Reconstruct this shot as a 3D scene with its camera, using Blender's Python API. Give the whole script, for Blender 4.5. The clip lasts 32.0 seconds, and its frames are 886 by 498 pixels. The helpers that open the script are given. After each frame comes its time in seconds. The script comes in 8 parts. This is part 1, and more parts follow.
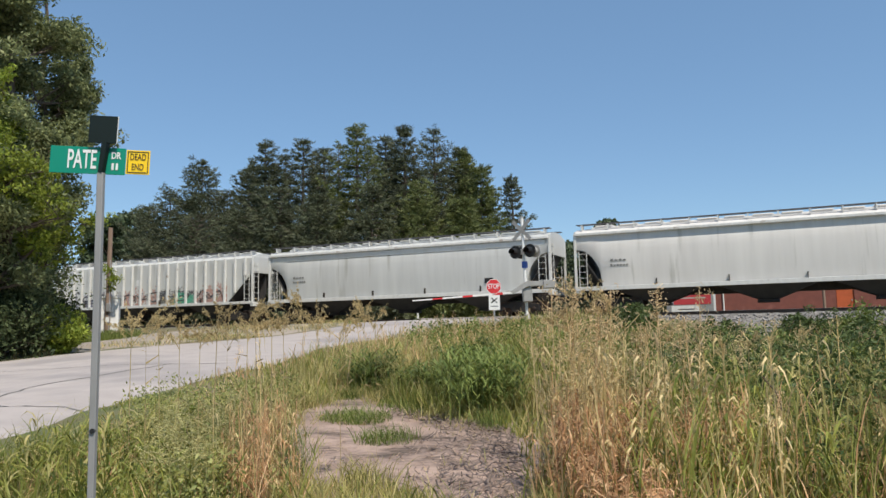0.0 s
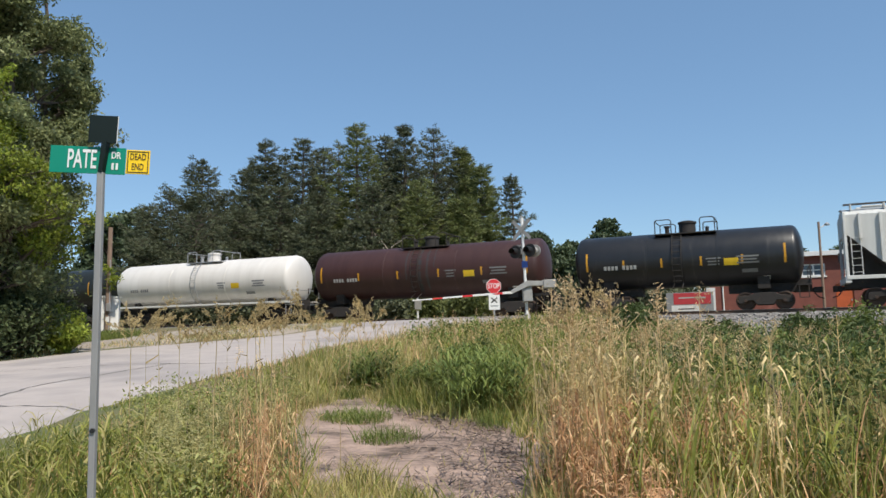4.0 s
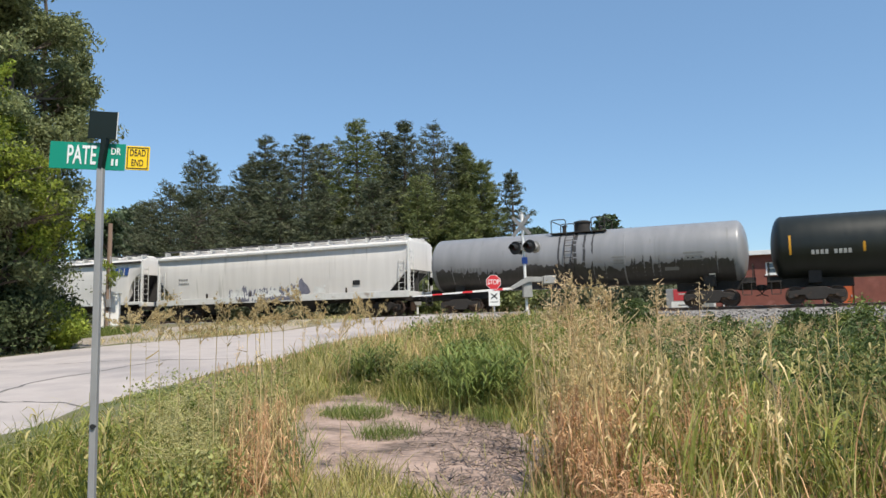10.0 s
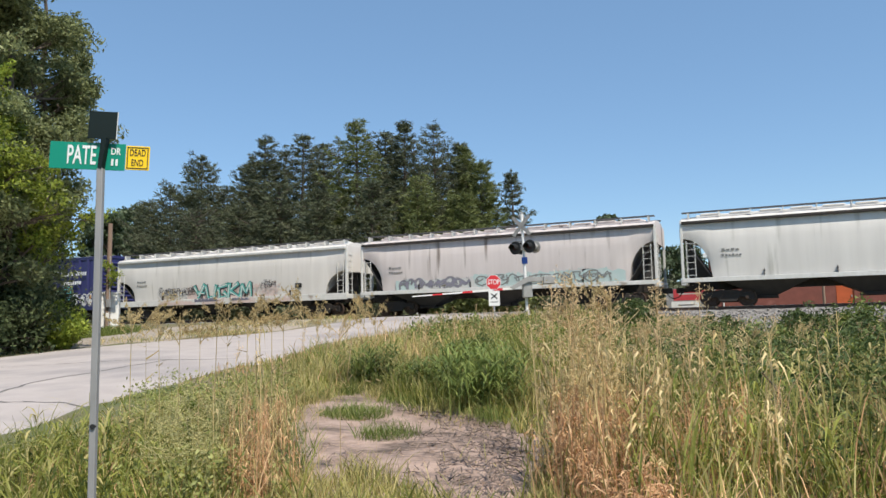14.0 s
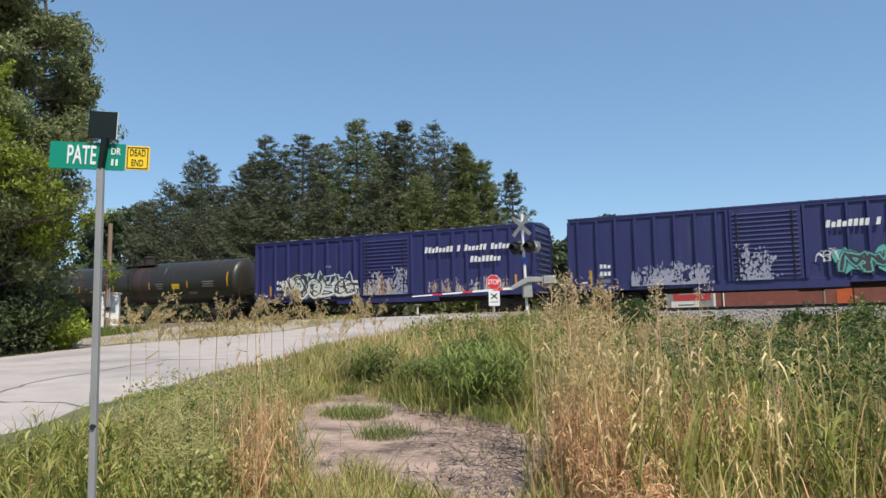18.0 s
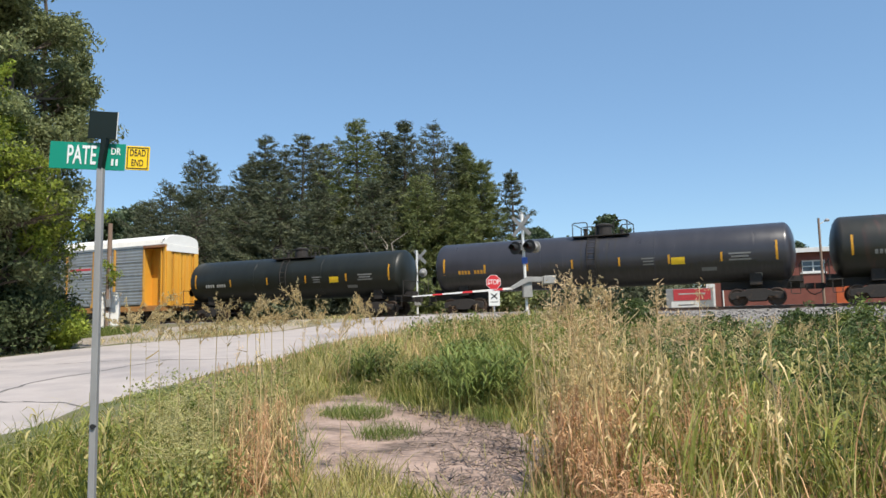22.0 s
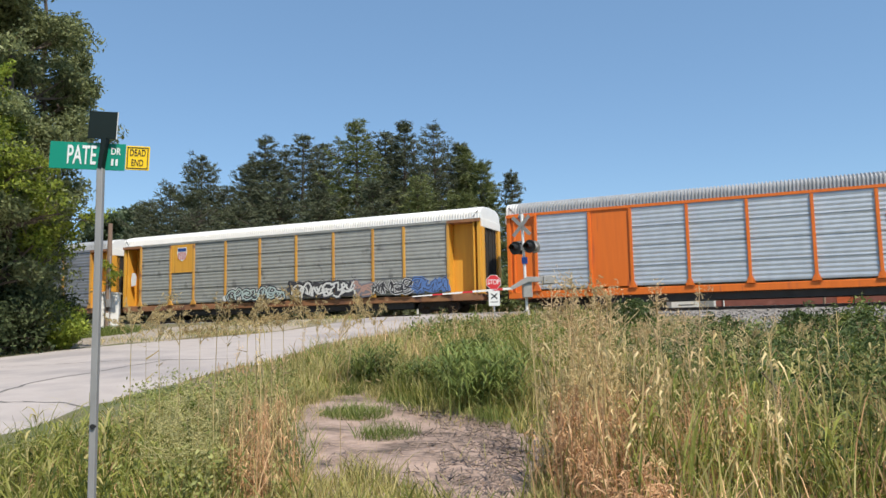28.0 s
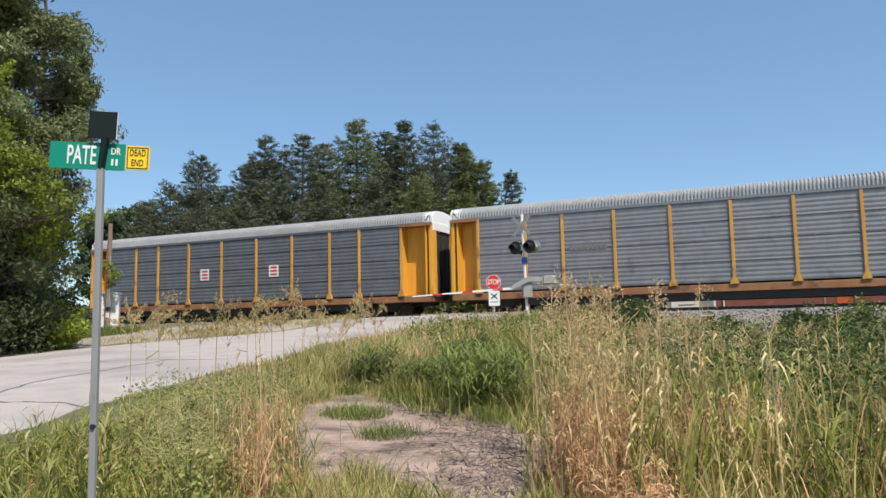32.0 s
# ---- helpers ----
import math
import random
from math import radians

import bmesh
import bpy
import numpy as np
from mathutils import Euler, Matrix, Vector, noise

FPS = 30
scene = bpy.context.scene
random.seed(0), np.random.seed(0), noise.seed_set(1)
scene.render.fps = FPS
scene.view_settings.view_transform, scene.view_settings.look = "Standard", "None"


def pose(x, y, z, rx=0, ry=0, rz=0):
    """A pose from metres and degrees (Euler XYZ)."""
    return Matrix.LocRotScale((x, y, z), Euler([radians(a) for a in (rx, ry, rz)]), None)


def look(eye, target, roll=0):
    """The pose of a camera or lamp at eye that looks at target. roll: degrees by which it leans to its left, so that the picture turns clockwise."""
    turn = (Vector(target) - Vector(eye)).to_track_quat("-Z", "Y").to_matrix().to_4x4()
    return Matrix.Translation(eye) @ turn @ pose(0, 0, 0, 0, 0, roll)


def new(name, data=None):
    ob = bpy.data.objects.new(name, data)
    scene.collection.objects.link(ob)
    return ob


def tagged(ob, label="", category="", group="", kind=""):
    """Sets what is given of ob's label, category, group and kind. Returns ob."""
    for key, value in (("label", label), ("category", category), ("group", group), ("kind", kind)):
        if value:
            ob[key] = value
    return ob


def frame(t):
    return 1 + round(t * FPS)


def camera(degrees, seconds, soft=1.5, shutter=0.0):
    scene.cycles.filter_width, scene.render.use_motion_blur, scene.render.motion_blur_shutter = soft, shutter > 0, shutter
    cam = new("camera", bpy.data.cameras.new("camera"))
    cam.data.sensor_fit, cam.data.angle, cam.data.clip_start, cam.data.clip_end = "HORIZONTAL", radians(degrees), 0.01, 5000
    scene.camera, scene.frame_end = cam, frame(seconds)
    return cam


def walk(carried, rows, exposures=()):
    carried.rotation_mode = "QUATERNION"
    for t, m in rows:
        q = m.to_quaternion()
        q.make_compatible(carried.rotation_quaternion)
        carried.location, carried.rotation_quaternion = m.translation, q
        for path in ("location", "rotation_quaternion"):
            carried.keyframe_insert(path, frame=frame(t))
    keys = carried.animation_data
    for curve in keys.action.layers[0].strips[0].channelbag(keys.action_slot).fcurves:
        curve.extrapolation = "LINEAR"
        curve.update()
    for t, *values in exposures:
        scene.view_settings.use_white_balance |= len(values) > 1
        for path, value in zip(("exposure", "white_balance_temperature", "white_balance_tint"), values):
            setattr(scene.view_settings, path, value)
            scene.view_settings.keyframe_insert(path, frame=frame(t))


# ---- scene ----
# plan: eye at (0, 0, 1.5), looking along +y; the track runs obliquely, falling away to the far left
TH = radians(24.27)
U_TRACK = 39.7          # distance of the track's centre line from the eye
RAIL = 2.1              # height of the rail tops

cam = camera(62.19, 32.0, soft=1.5, shutter=0.08)
EYE = (0.0, 0.0, 1.5)


def aim(tilt):
    return look(EYE, (0.0, math.cos(radians(tilt)), 1.5 + math.sin(radians(tilt))), -1.16)


walk(cam, [(0.0, aim(6.17)), (3.5, aim(6.17)), (4.5, aim(6.1)), (5.5, aim(5.99)), (6.0, aim(5.93)), (7.0, aim(5.87)),
           (7.5, aim(5.84)), (9.0, aim(5.84)), (32.0, aim(5.84))],
     exposures=[(0.0, 0.05), (3.5, 0.07), (5.5, 0.12), (7.0, 0.16), (9.0, 0.22), (12.0, 0.25), (14.5, 0.21), (16.5, 0.13), (18.0, 0.17), (20.0, 0.29), (25.0, 0.29), (28.0, 0.21), (32.0, 0.21)])

# ---- light: a clear day, the sun behind the camera on its right ----
SUN_EL, SUN_DIR = radians(56), Vector((0.48, -0.877))
world = bpy.data.worlds.new("sky")
scene.world = world
world.use_nodes = True
wn = world.node_tree
sky = wn.nodes.new("ShaderNodeTexSky")
sky.sky_type = "NISHITA"
sky.sun_disc = False
sky.sun_elevation = SUN_EL
sky.sun_rotation = math.atan2(SUN_DIR.x, SUN_DIR.y)
sky.air_density, sky.dust_density, sky.ozone_density = 1.0, 0.0, 3.3
tone = wn.nodes.new("ShaderNodeMix")
tone.data_type, tone.blend_type = "RGBA", "MULTIPLY"
tone.inputs[0].default_value = 1.0
tone.inputs[7].default_value = (0.93, 0.985, 0.98, 1.0)
wn.links.new(sky.outputs[0], tone.inputs[6])
even = wn.nodes.new("ShaderNodeMix")            # a constant blue mixed in evens the sky out
even.data_type = "RGBA"
even.inputs[0].default_value = 0.4
even.inputs[7].default_value = (1.58, 2.84, 4.65, 1.0)
wn.links.new(tone.outputs[2], even.inputs[6])
wn.links.new(even.outputs[2], wn.nodes["Background"].inputs[0])
wn.nodes["Background"].inputs[1].default_value = 0.132
sun = new("sun", bpy.data.lights.new("sun", "SUN"))
sun.data.energy, sun.data.angle, sun.data.color = 4.95, radians(0.55), (1.0, 0.93, 0.82)
sun.matrix_world = look((0, 0, 30), (-SUN_DIR.x * math.cos(SUN_EL), -SUN_DIR.y * math.cos(SUN_EL), 30 - math.sin(SUN_EL)))


# ---- materials ----
def rgb(c):
    return (c[0], c[1], c[2], 1.0)


def mat(name, c1, c2=None, scale=3.0, stretch=(1, 1, 1), rough=0.6, metal=0.0, bump=0.0, bscale=30.0, contrast=0.5,
        c3=None, scale3=0.7, cut3=0.62, spec=0.5, stretch3=(1, 1, 1), coat=0.0, obj=0.0):
    """A surface with mottling between c1 and c2, blotches of c3, and fine relief."""
    m = bpy.data.materials.new(name)
    m.use_nodes = True
    nt = m.node_tree
    nd, ln = nt.nodes, nt.links
    b = nd["Principled BSDF"]
    b.inputs["Roughness"].default_value = rough
    b.inputs["Metallic"].default_value = metal
    b.inputs["Specular IOR Level"].default_value = spec
    b.inputs["Coat Weight"].default_value = coat
    tc = nd.new("ShaderNodeTexCoord")

    def noisy(sc, st, detail=5.0):
        mp = nd.new("ShaderNodeMapping")
        mp.inputs["Scale"].default_value = st
        ln.new(tc.outputs["Object"], mp.inputs[0])
        n = nd.new("ShaderNodeTexNoise")
        n.inputs["Scale"].default_value = sc
        n.inputs["Detail"].default_value = detail
        ln.new(mp.outputs[0], n.inputs[0])
        return n.outputs[0]

    def ramp(src, lo, hi):
        r = nd.new("ShaderNodeMapRange")
        r.inputs[1].default_value, r.inputs[2].default_value = lo, hi
        ln.new(src, r.inputs[0])
        return r.outputs[0]

    def mix(fac, a, bb):
        x = nd.new("ShaderNodeMix")
        x.data_type = "RGBA"
        ln.new(fac, x.inputs[0])
        for sock, v in ((x.inputs[6], a), (x.inputs[7], bb)):
            if isinstance(v, tuple):
                sock.default_value = rgb(v)
            else:
                ln.new(v, sock)
        return x.outputs[2]

    c2 = c2 or tuple(v * 0.8 for v in c1)
    col = mix(ramp(noisy(scale, stretch), 0.5 - contrast / 2, 0.5 + contrast / 2), c1, c2)
    if c3:
        col = mix(ramp(noisy(scale3, stretch3), cut3, cut3 + 0.12), col, c3)
    if obj > 0:
        oi = nd.new("ShaderNodeObjectInfo")
        hv = nd.new("ShaderNodeHueSaturation")
        ln.new(ramp(oi.outputs["Random"], -1 / (2 * obj) + 0.5, 1 / (2 * obj) + 0.5), hv.inputs["Value"])
        mr = hv.inputs["Value"].links[0].from_node
        mr.inputs[1].default_value, mr.inputs[2].default_value = 0.0, 1.0
        mr.inputs[3].default_value, mr.inputs[4].default_value = 1 - obj, 1 + obj
        ln.new(col, hv.inputs["Color"])
        col = hv.outputs[0]
    ln.new(col, b.inputs["Base Color"])
    rr = nd.new("ShaderNodeMapRange")
    rr.inputs[3].default_value, rr.inputs[4].default_value = max(0.05, rough - 0.12), min(1.0, rough + 0.12)
    ln.new(noisy(scale * 2.3, stretch), rr.inputs[0])
    ln.new(rr.outputs[0], b.inputs["Roughness"])
    if bump > 0:
        bp = nd.new("ShaderNodeBump")
        bp.inputs["Strength"].default_value = min(1.0, bump)
        bp.inputs["Distance"].default_value = 0.02
        ln.new(noisy(bscale, (1, 1, 1), 8.0), bp.inputs["Height"])
        ln.new(bp.outputs[0], b.inputs["Normal"])
    return m


def leaf_mat(name, c1, c2, trans=0.3, rough=0.55):
    """Leaves: every blade its own tone between c1 and c2, letting some light through."""
    m = bpy.data.materials.new(name)
    m.use_nodes = True
    nd, ln = m.node_tree.nodes, m.node_tree.links
    b = nd["Principled BSDF"]
    b.inputs["Roughness"].default_value = rough
    b.inputs["Specular IOR Level"].default_value = 0.3
    geo = nd.new("ShaderNodeNewGeometry")
    x = nd.new("ShaderNodeMix")
    x.data_type = "RGBA"
    x.inputs[6].default_value, x.inputs[7].default_value = rgb(c1), rgb(c2)
    ln.new(geo.outputs["Random Per Island"], x.inputs[0])
    tc = nd.new("ShaderNodeTexCoord")
    n = nd.new("ShaderNodeTexNoise")
    n.inputs["Scale"].default_value = 0.6
    ln.new(tc.outputs["Object"], n.inputs[0])
    hv = nd.new("ShaderNodeHueSaturation")
    mr = nd.new("ShaderNodeMapRange")
    mr.inputs[1].default_value, mr.inputs[2].default_value, mr.inputs[3].default_value, mr.inputs[4].default_value = 0.3, 0.7, 0.72, 1.3
    ln.new(n.outputs[0], mr.inputs[0])
    ln.new(mr.outputs[0], hv.inputs["Value"])
    ln.new(x.outputs[2], hv.inputs["Color"])
    ln.new(hv.outputs[0], b.inputs["Base Color"])
    t = nd.new("ShaderNodeBsdfTranslucent")
    ln.new(hv.outputs[0], t.inputs[0])
    ms = nd.new("ShaderNodeMixShader")
    ms.inputs[0].default_value = trans
    ln.new(b.outputs[0], ms.inputs[1])
    ln.new(t.outputs[0], ms.inputs[2])
    ln.new(ms.outputs[0], nd["Material Output"].inputs[0])
    return m


M_SOIL = mat("soil", (0.20, 0.15, 0.08), (0.12, 0.11, 0.05), 0.9, c3=(0.09, 0.11, 0.035), scale3=0.25, cut3=0.5, rough=0.95, bump=0.8, bscale=6)


def add_bare_patch(m, cx, cy, ax, ay, shear):
    """Bare dirt in the soil material: a ragged patch round (cx, cy) on the ground."""
    nd, ln = m.node_tree.nodes, m.node_tree.links
    b = nd["Principled BSDF"]
    old = b.inputs["Base Color"].links[0].from_socket
    tc = nd.new("ShaderNodeTexCoord")
    sep = nd.new("ShaderNodeSeparateXYZ")
    ln.new(tc.outputs["Object"], sep.inputs[0])

    def calc(op, a, c):
        n = nd.new("ShaderNodeMath")
        n.operation = op
        for sock, v in zip(n.inputs, (a, c)):
            if isinstance(v, (int, float)):
                sock.default_value = v
            else:
                ln.new(v, sock)
        return n.outputs[0]

    def grain(scale, stretch=(1, 1, 1)):
        mp = nd.new("ShaderNodeMapping")
        mp.inputs["Scale"].default_value = stretch
        ln.new(tc.outputs["Object"], mp.inputs[0])
        n = nd.new("ShaderNodeTexNoise")
        n.inputs["Scale"].default_value = scale
        n.inputs["Detail"].default_value = 7.0
        ln.new(mp.outputs[0], n.inputs[0])
        return n.outputs[0]

    dy = calc("SUBTRACT", sep.outputs[1], cy)
    dx = calc("ADD", calc("SUBTRACT", sep.outputs[0], cx), calc("MULTIPLY", dy, shear))
    r = calc("ADD", calc("POWER", calc("ABSOLUTE", calc("DIVIDE", dx, ax), 0), 2.4), calc("POWER", calc("ABSOLUTE", calc("DIVIDE", dy, ay), 0), 2.4))
    r = calc("ADD", r, calc("MULTIPLY", calc("SUBTRACT", grain(1.1), 0.5), 1.6))
    edge = nd.new("ShaderNodeMapRange")
    edge.inputs[1].default_value, edge.inputs[2].default_value, edge.inputs[3].default_value, edge.inputs[4].default_value = 0.85, 1.1, 1.0, 0.0
    ln.new(r, edge.inputs[0])
    tone = nd.new("ShaderNodeValToRGB")
    e = tone.color_ramp.elements
    e[0].position, e[0].color = 0.37, (0.10, 0.072, 0.055, 1)
    e[1].position, e[1].color = 0.60, (0.40, 0.29, 0.235, 1)
    e.new(0.47).color = (0.27, 0.195, 0.156, 1)
    ln.new(calc("ADD", calc("MULTIPLY", grain(1.6, (0.8, 1.3, 1)), 0.62), calc("MULTIPLY", grain(11.0, (0.6, 1.4, 1)), 0.38)), tone.inputs[0])
    x = nd.new("ShaderNodeMix")
    x.data_type = "RGBA"
    ln.new(edge.outputs[0], x.inputs[0])
    ln.new(old, x.inputs[6])
    ln.new(tone.outputs[0], x.inputs[7])
    ln.new(x.outputs[2], b.inputs["Base Color"])


add_bare_patch(M_SOIL, -0.55, 9.5, 1.75, 3.7, 0.16)
M_ROAD = mat("worn_asphalt", (0.44, 0.385, 0.355), (0.355, 0.312, 0.288), 1.3, rough=0.9, bump=0.5, bscale=60, c3=(0.31, 0.277, 0.262), scale3=0.35, cut3=0.5)
M_GRAVEL = mat("gravel_verge", (0.38, 0.325, 0.262), (0.25, 0.212, 0.172), 1.4, rough=0.95, bump=1.0, bscale=25)
M_CRACK = mat("crack", (0.16, 0.15, 0.14), rough=1.0)
M_BALLAST = mat("ballast", (0.25, 0.235, 0.22), (0.11, 0.102, 0.096), 7.0, rough=0.95, bump=1.0, bscale=14, contrast=0.25)
M_STONE = mat("ballast_stone", (0.33, 0.31, 0.295), (0.18, 0.168, 0.158), 5.0, rough=0.95, bump=0.4, obj=0.3)
M_RAIL = mat("rail_steel", (0.14, 0.09, 0.065), (0.09, 0.06, 0.045), 5, rough=0.6, metal=0.5)
M_RAILTOP = mat("polished_rail", (0.55, 0.54, 0.52), rough=0.25, metal=1.0)
M_TIE = mat("creosoted_wood", (0.10, 0.08, 0.065), (0.06, 0.05, 0.042), 4, (1, 8, 1), rough=0.9, bump=0.6)
M_GALV = mat("galvanised_steel", (0.46, 0.46, 0.46), (0.36, 0.36, 0.365), 8, rough=0.5, metal=0.55, bump=0.05)
M_POST = mat("dull_grey_post_steel", (0.32, 0.315, 0.31), (0.24, 0.235, 0.23), 6, (3, 3, 0.5), rough=0.6, metal=0.15, bump=0.05)
M_WOODPOLE = mat("weathered_pole_wood", (0.27, 0.19, 0.14), (0.19, 0.13, 0.095), 6, (4, 4, 0.4), rough=0.9, bump=0.6)
M_BARK = mat("bark", (0.14, 0.105, 0.08), (0.07, 0.055, 0.043), 5, (3, 3, 0.6), rough=0.95, bump=1.0, bscale=12)
M_PALEBARK = mat("dead_pale_wood", (0.42, 0.36, 0.30), (0.30, 0.26, 0.21), 5, (3, 3, 0.6), rough=0.9, bump=0.5)
M_SIGNGREEN = mat("green_sign_sheeting", (0.0, 0.235, 0.15), (0.0, 0.21, 0.135), 3, rough=0.4)
M_SIGNDARK = mat("shaded_green_sign", (0.006, 0.014, 0.013), (0.004, 0.011, 0.010), 3, rough=0.6, spec=0.25)
M_SIGNYEL = mat("yellow_sign_sheeting", (0.92, 0.60, 0.008), (0.86, 0.55, 0.008), 3, rough=0.4)
M_RED = mat("red_sign_sheeting", (0.62, 0.03, 0.035), (0.55, 0.025, 0.03), 3, rough=0.45)
M_WHITE = mat("white_paint", (0.78, 0.77, 0.74), (0.68, 0.67, 0.64), 2.5, rough=0.5, bump=0.03)
M_LETTER = mat("white_lettering", (0.80, 0.80, 0.78), rough=0.5)
M_BLACK = mat("black_paint", (0.022, 0.022, 0.022), (0.013, 0.013, 0.013), 5, rough=0.5)
M_ALU = mat("weathered_aluminium", (0.40, 0.385, 0.36), (0.30, 0.29, 0.27), 4, rough=0.55, metal=0.35)
M_LENS = mat("dark_signal_lens", (0.025, 0.004, 0.004), rough=0.3)
M_BLUE = mat("blue_sign_sheeting", (0.05, 0.12, 0.45), rough=0.4)
M_BRICK = mat("red_brick", (0.235, 0.078, 0.056), (0.17, 0.058, 0.044), 2.0, rough=0.9, bump=0.4, bscale=25, c3=(0.27, 0.105, 0.08), scale3=0.8)
M_DOOR = mat("orange_brown_door", (0.55, 0.115, 0.035), rough=0.5)
M_GLASS = mat("window_glass", (0.10, 0.13, 0.16), (0.07, 0.09, 0.11), 1.0, rough=0.08, spec=0.9)
M_ROOF = mat("built_up_roof", (0.30, 0.28, 0.26), rough=0.9)
M_TRUCK = mat("grimy_black_steel", (0.034, 0.028, 0.024), (0.020, 0.017, 0.015), 6, rough=0.8, bump=0.3, c3=(0.06, 0.038, 0.025), scale3=3, cut3=0.58)
M_WHEEL = mat("rusty_wheel_steel", (0.10, 0.065, 0.045), (0.06, 0.04, 0.03), 6, rough=0.7, metal=0.3)

STREAK = (2.2, 1.0, 0.18)
M_HOP_GREY = mat("pale_grey_hopper_paint", (0.58, 0.58, 0.555), (0.48, 0.48, 0.46), 1.2, STREAK, rough=0.6, bump=0.04, bscale=3, c3=(0.38, 0.37, 0.335), scale3=1.1, cut3=0.6, stretch3=STREAK)
M_HOP_WHITE = mat("off_white_hopper_paint", (0.70, 0.67, 0.63), (0.61, 0.58, 0.545), 1.2, STREAK, rough=0.6, bump=0.04, bscale=3, c3=(0.44, 0.42, 0.375), scale3=1.0, cut3=0.62, stretch3=STREAK)
M_HOP_PINK = mat("dusty_pinkish_hopper_paint", (0.64, 0.58, 0.555), (0.55, 0.49, 0.465), 1.4, STREAK, rough=0.7, bump=0.04, bscale=3, c3=(0.22, 0.18, 0.155), scale3=1.1, cut3=0.6, stretch3=STREAK)
M_HOP_TOP = mat("white_top_band", (0.74, 0.74, 0.71), (0.66, 0.66, 0.63), 1.5, STREAK, rough=0.55)
M_HOP_SILL = mat("pale_sill_paint", (0.66, 0.65, 0.62), (0.55, 0.54, 0.51), 2.5, (2, 1, 1), rough=0.65, c3=(0.30, 0.24, 0.19), scale3=2.0, cut3=0.63)
# dark steel with the shade under the cars put into its colour
M_BAY = mat("shaded_underside_steel", (0.055, 0.05, 0.048), (0.035, 0.033, 0.032), 2.0, rough=0.8)
M_DULLGALV = mat("dull_walkway_steel", (0.11, 0.11, 0.115), (0.075, 0.075, 0.08), 2.0, rough=0.7, metal=0.2)
M_GRAF_V = mat("purple_grey_spray", (0.17, 0.16, 0.21), (0.24, 0.23, 0.28), 3, rough=0.7)
M_GRAF_S = mat("thin_salmon_haze", (0.62, 0.50, 0.46), (0.55, 0.43, 0.39), 3, rough=0.7)
M_GRAF_F = mat("faded_pale_spray", (0.36, 0.37, 0.44), (0.26, 0.27, 0.36), 3, rough=0.75)
M_GRAF_D = mat("faded_blue_black_spray", (0.105, 0.105, 0.145), (0.19, 0.19, 0.235), 3, rough=0.75)
M_GRAF_B = mat("blue_spray", (0.08, 0.17, 0.42), (0.12, 0.22, 0.48), 3, rough=0.7)
M_TANK_BLACK = mat("black_tank_paint", (0.014, 0.015, 0.017), (0.022, 0.022, 0.024), 1.0, STREAK, rough=0.36, spec=0.45, c3=(0.06, 0.055, 0.05), scale3=1.0, cut3=0.64, stretch3=STREAK)
M_TANK_OLIVE = mat("dusty_dark_olive_tank_paint", (0.011, 0.013, 0.010), (0.018, 0.020, 0.016), 1.0, STREAK, rough=0.42, spec=0.4, c3=(0.042, 0.039, 0.031), scale3=1.0, cut3=0.66, stretch3=STREAK)
M_TANK_BROWN = mat("dark_maroon_tank_paint", (0.040, 0.015, 0.013), (0.056, 0.023, 0.019), 1.0, STREAK, rough=0.5, c3=(0.10, 0.06, 0.045), scale3=1.0, cut3=0.66, stretch3=STREAK)
M_TANK_RUST = mat("rust_dusted_olive_tank_paint", (0.022, 0.023, 0.017), (0.032, 0.026, 0.020), 0.9, STREAK, rough=0.42, c3=(0.065, 0.030, 0.024), scale3=0.8, cut3=0.55, stretch3=STREAK)
M_TANK_WHITE = mat("white_tank_paint", (0.70, 0.67, 0.63), (0.60, 0.57, 0.53), 0.9, STREAK, rough=0.45, c3=(0.50, 0.46, 0.40), scale3=1.0, cut3=0.66, stretch3=STREAK)
M_TANK_GREY = mat("mid_grey_tank_paint", (0.25, 0.25, 0.255), (0.19, 0.19, 0.195), 0.9, STREAK, rough=0.36, c3=(0.13, 0.125, 0.12), scale3=1.0, cut3=0.64, stretch3=STREAK)
M_TANK_BLUEGREY = mat("dark_blue_grey_tank_paint", (0.046, 0.045, 0.052), (0.034, 0.033, 0.039), 0.9, STREAK, rough=0.32, spec=0.5, c3=(0.12, 0.11, 0.105), scale3=1.0, cut3=0.66, stretch3=STREAK)
M_BOX_BLUE = mat("dark_blue_boxcar_paint", (0.024, 0.026, 0.108), (0.031, 0.034, 0.122), 1.2, STREAK, rough=0.5, bump=0.03, bscale=4, c3=(0.055, 0.055, 0.13), scale3=1.2, cut3=0.63, stretch3=STREAK)
M_BOX_LOW = mat("chalky_rusted_paint", (0.46, 0.43, 0.42), (0.33, 0.20, 0.13), 2.0, STREAK, rough=0.8, contrast=0.3)
M_RACK_PANEL = mat("galvanised_rack_panel", (0.37, 0.375, 0.375), (0.29, 0.295, 0.295), 1.6, (1.5, 1, 1), rough=0.42, metal=0.5, c3=(0.24, 0.235, 0.23), scale3=1.2, cut3=0.6)
M_RACK_GREY = mat("dull_grey_rack_panel", (0.27, 0.27, 0.285), (0.215, 0.215, 0.23), 1.6, (1.5, 1, 1), rough=0.45, metal=0.4, c3=(0.17, 0.17, 0.18), scale3=1.2, cut3=0.6)
M_RACK_DARK = mat("grimy_rack_panel", (0.34, 0.345, 0.32), (0.275, 0.28, 0.26), 1.6, (1.5, 1, 1), rough=0.65, metal=0.15, c3=(0.13, 0.13, 0.125), scale3=1.2, cut3=0.6)
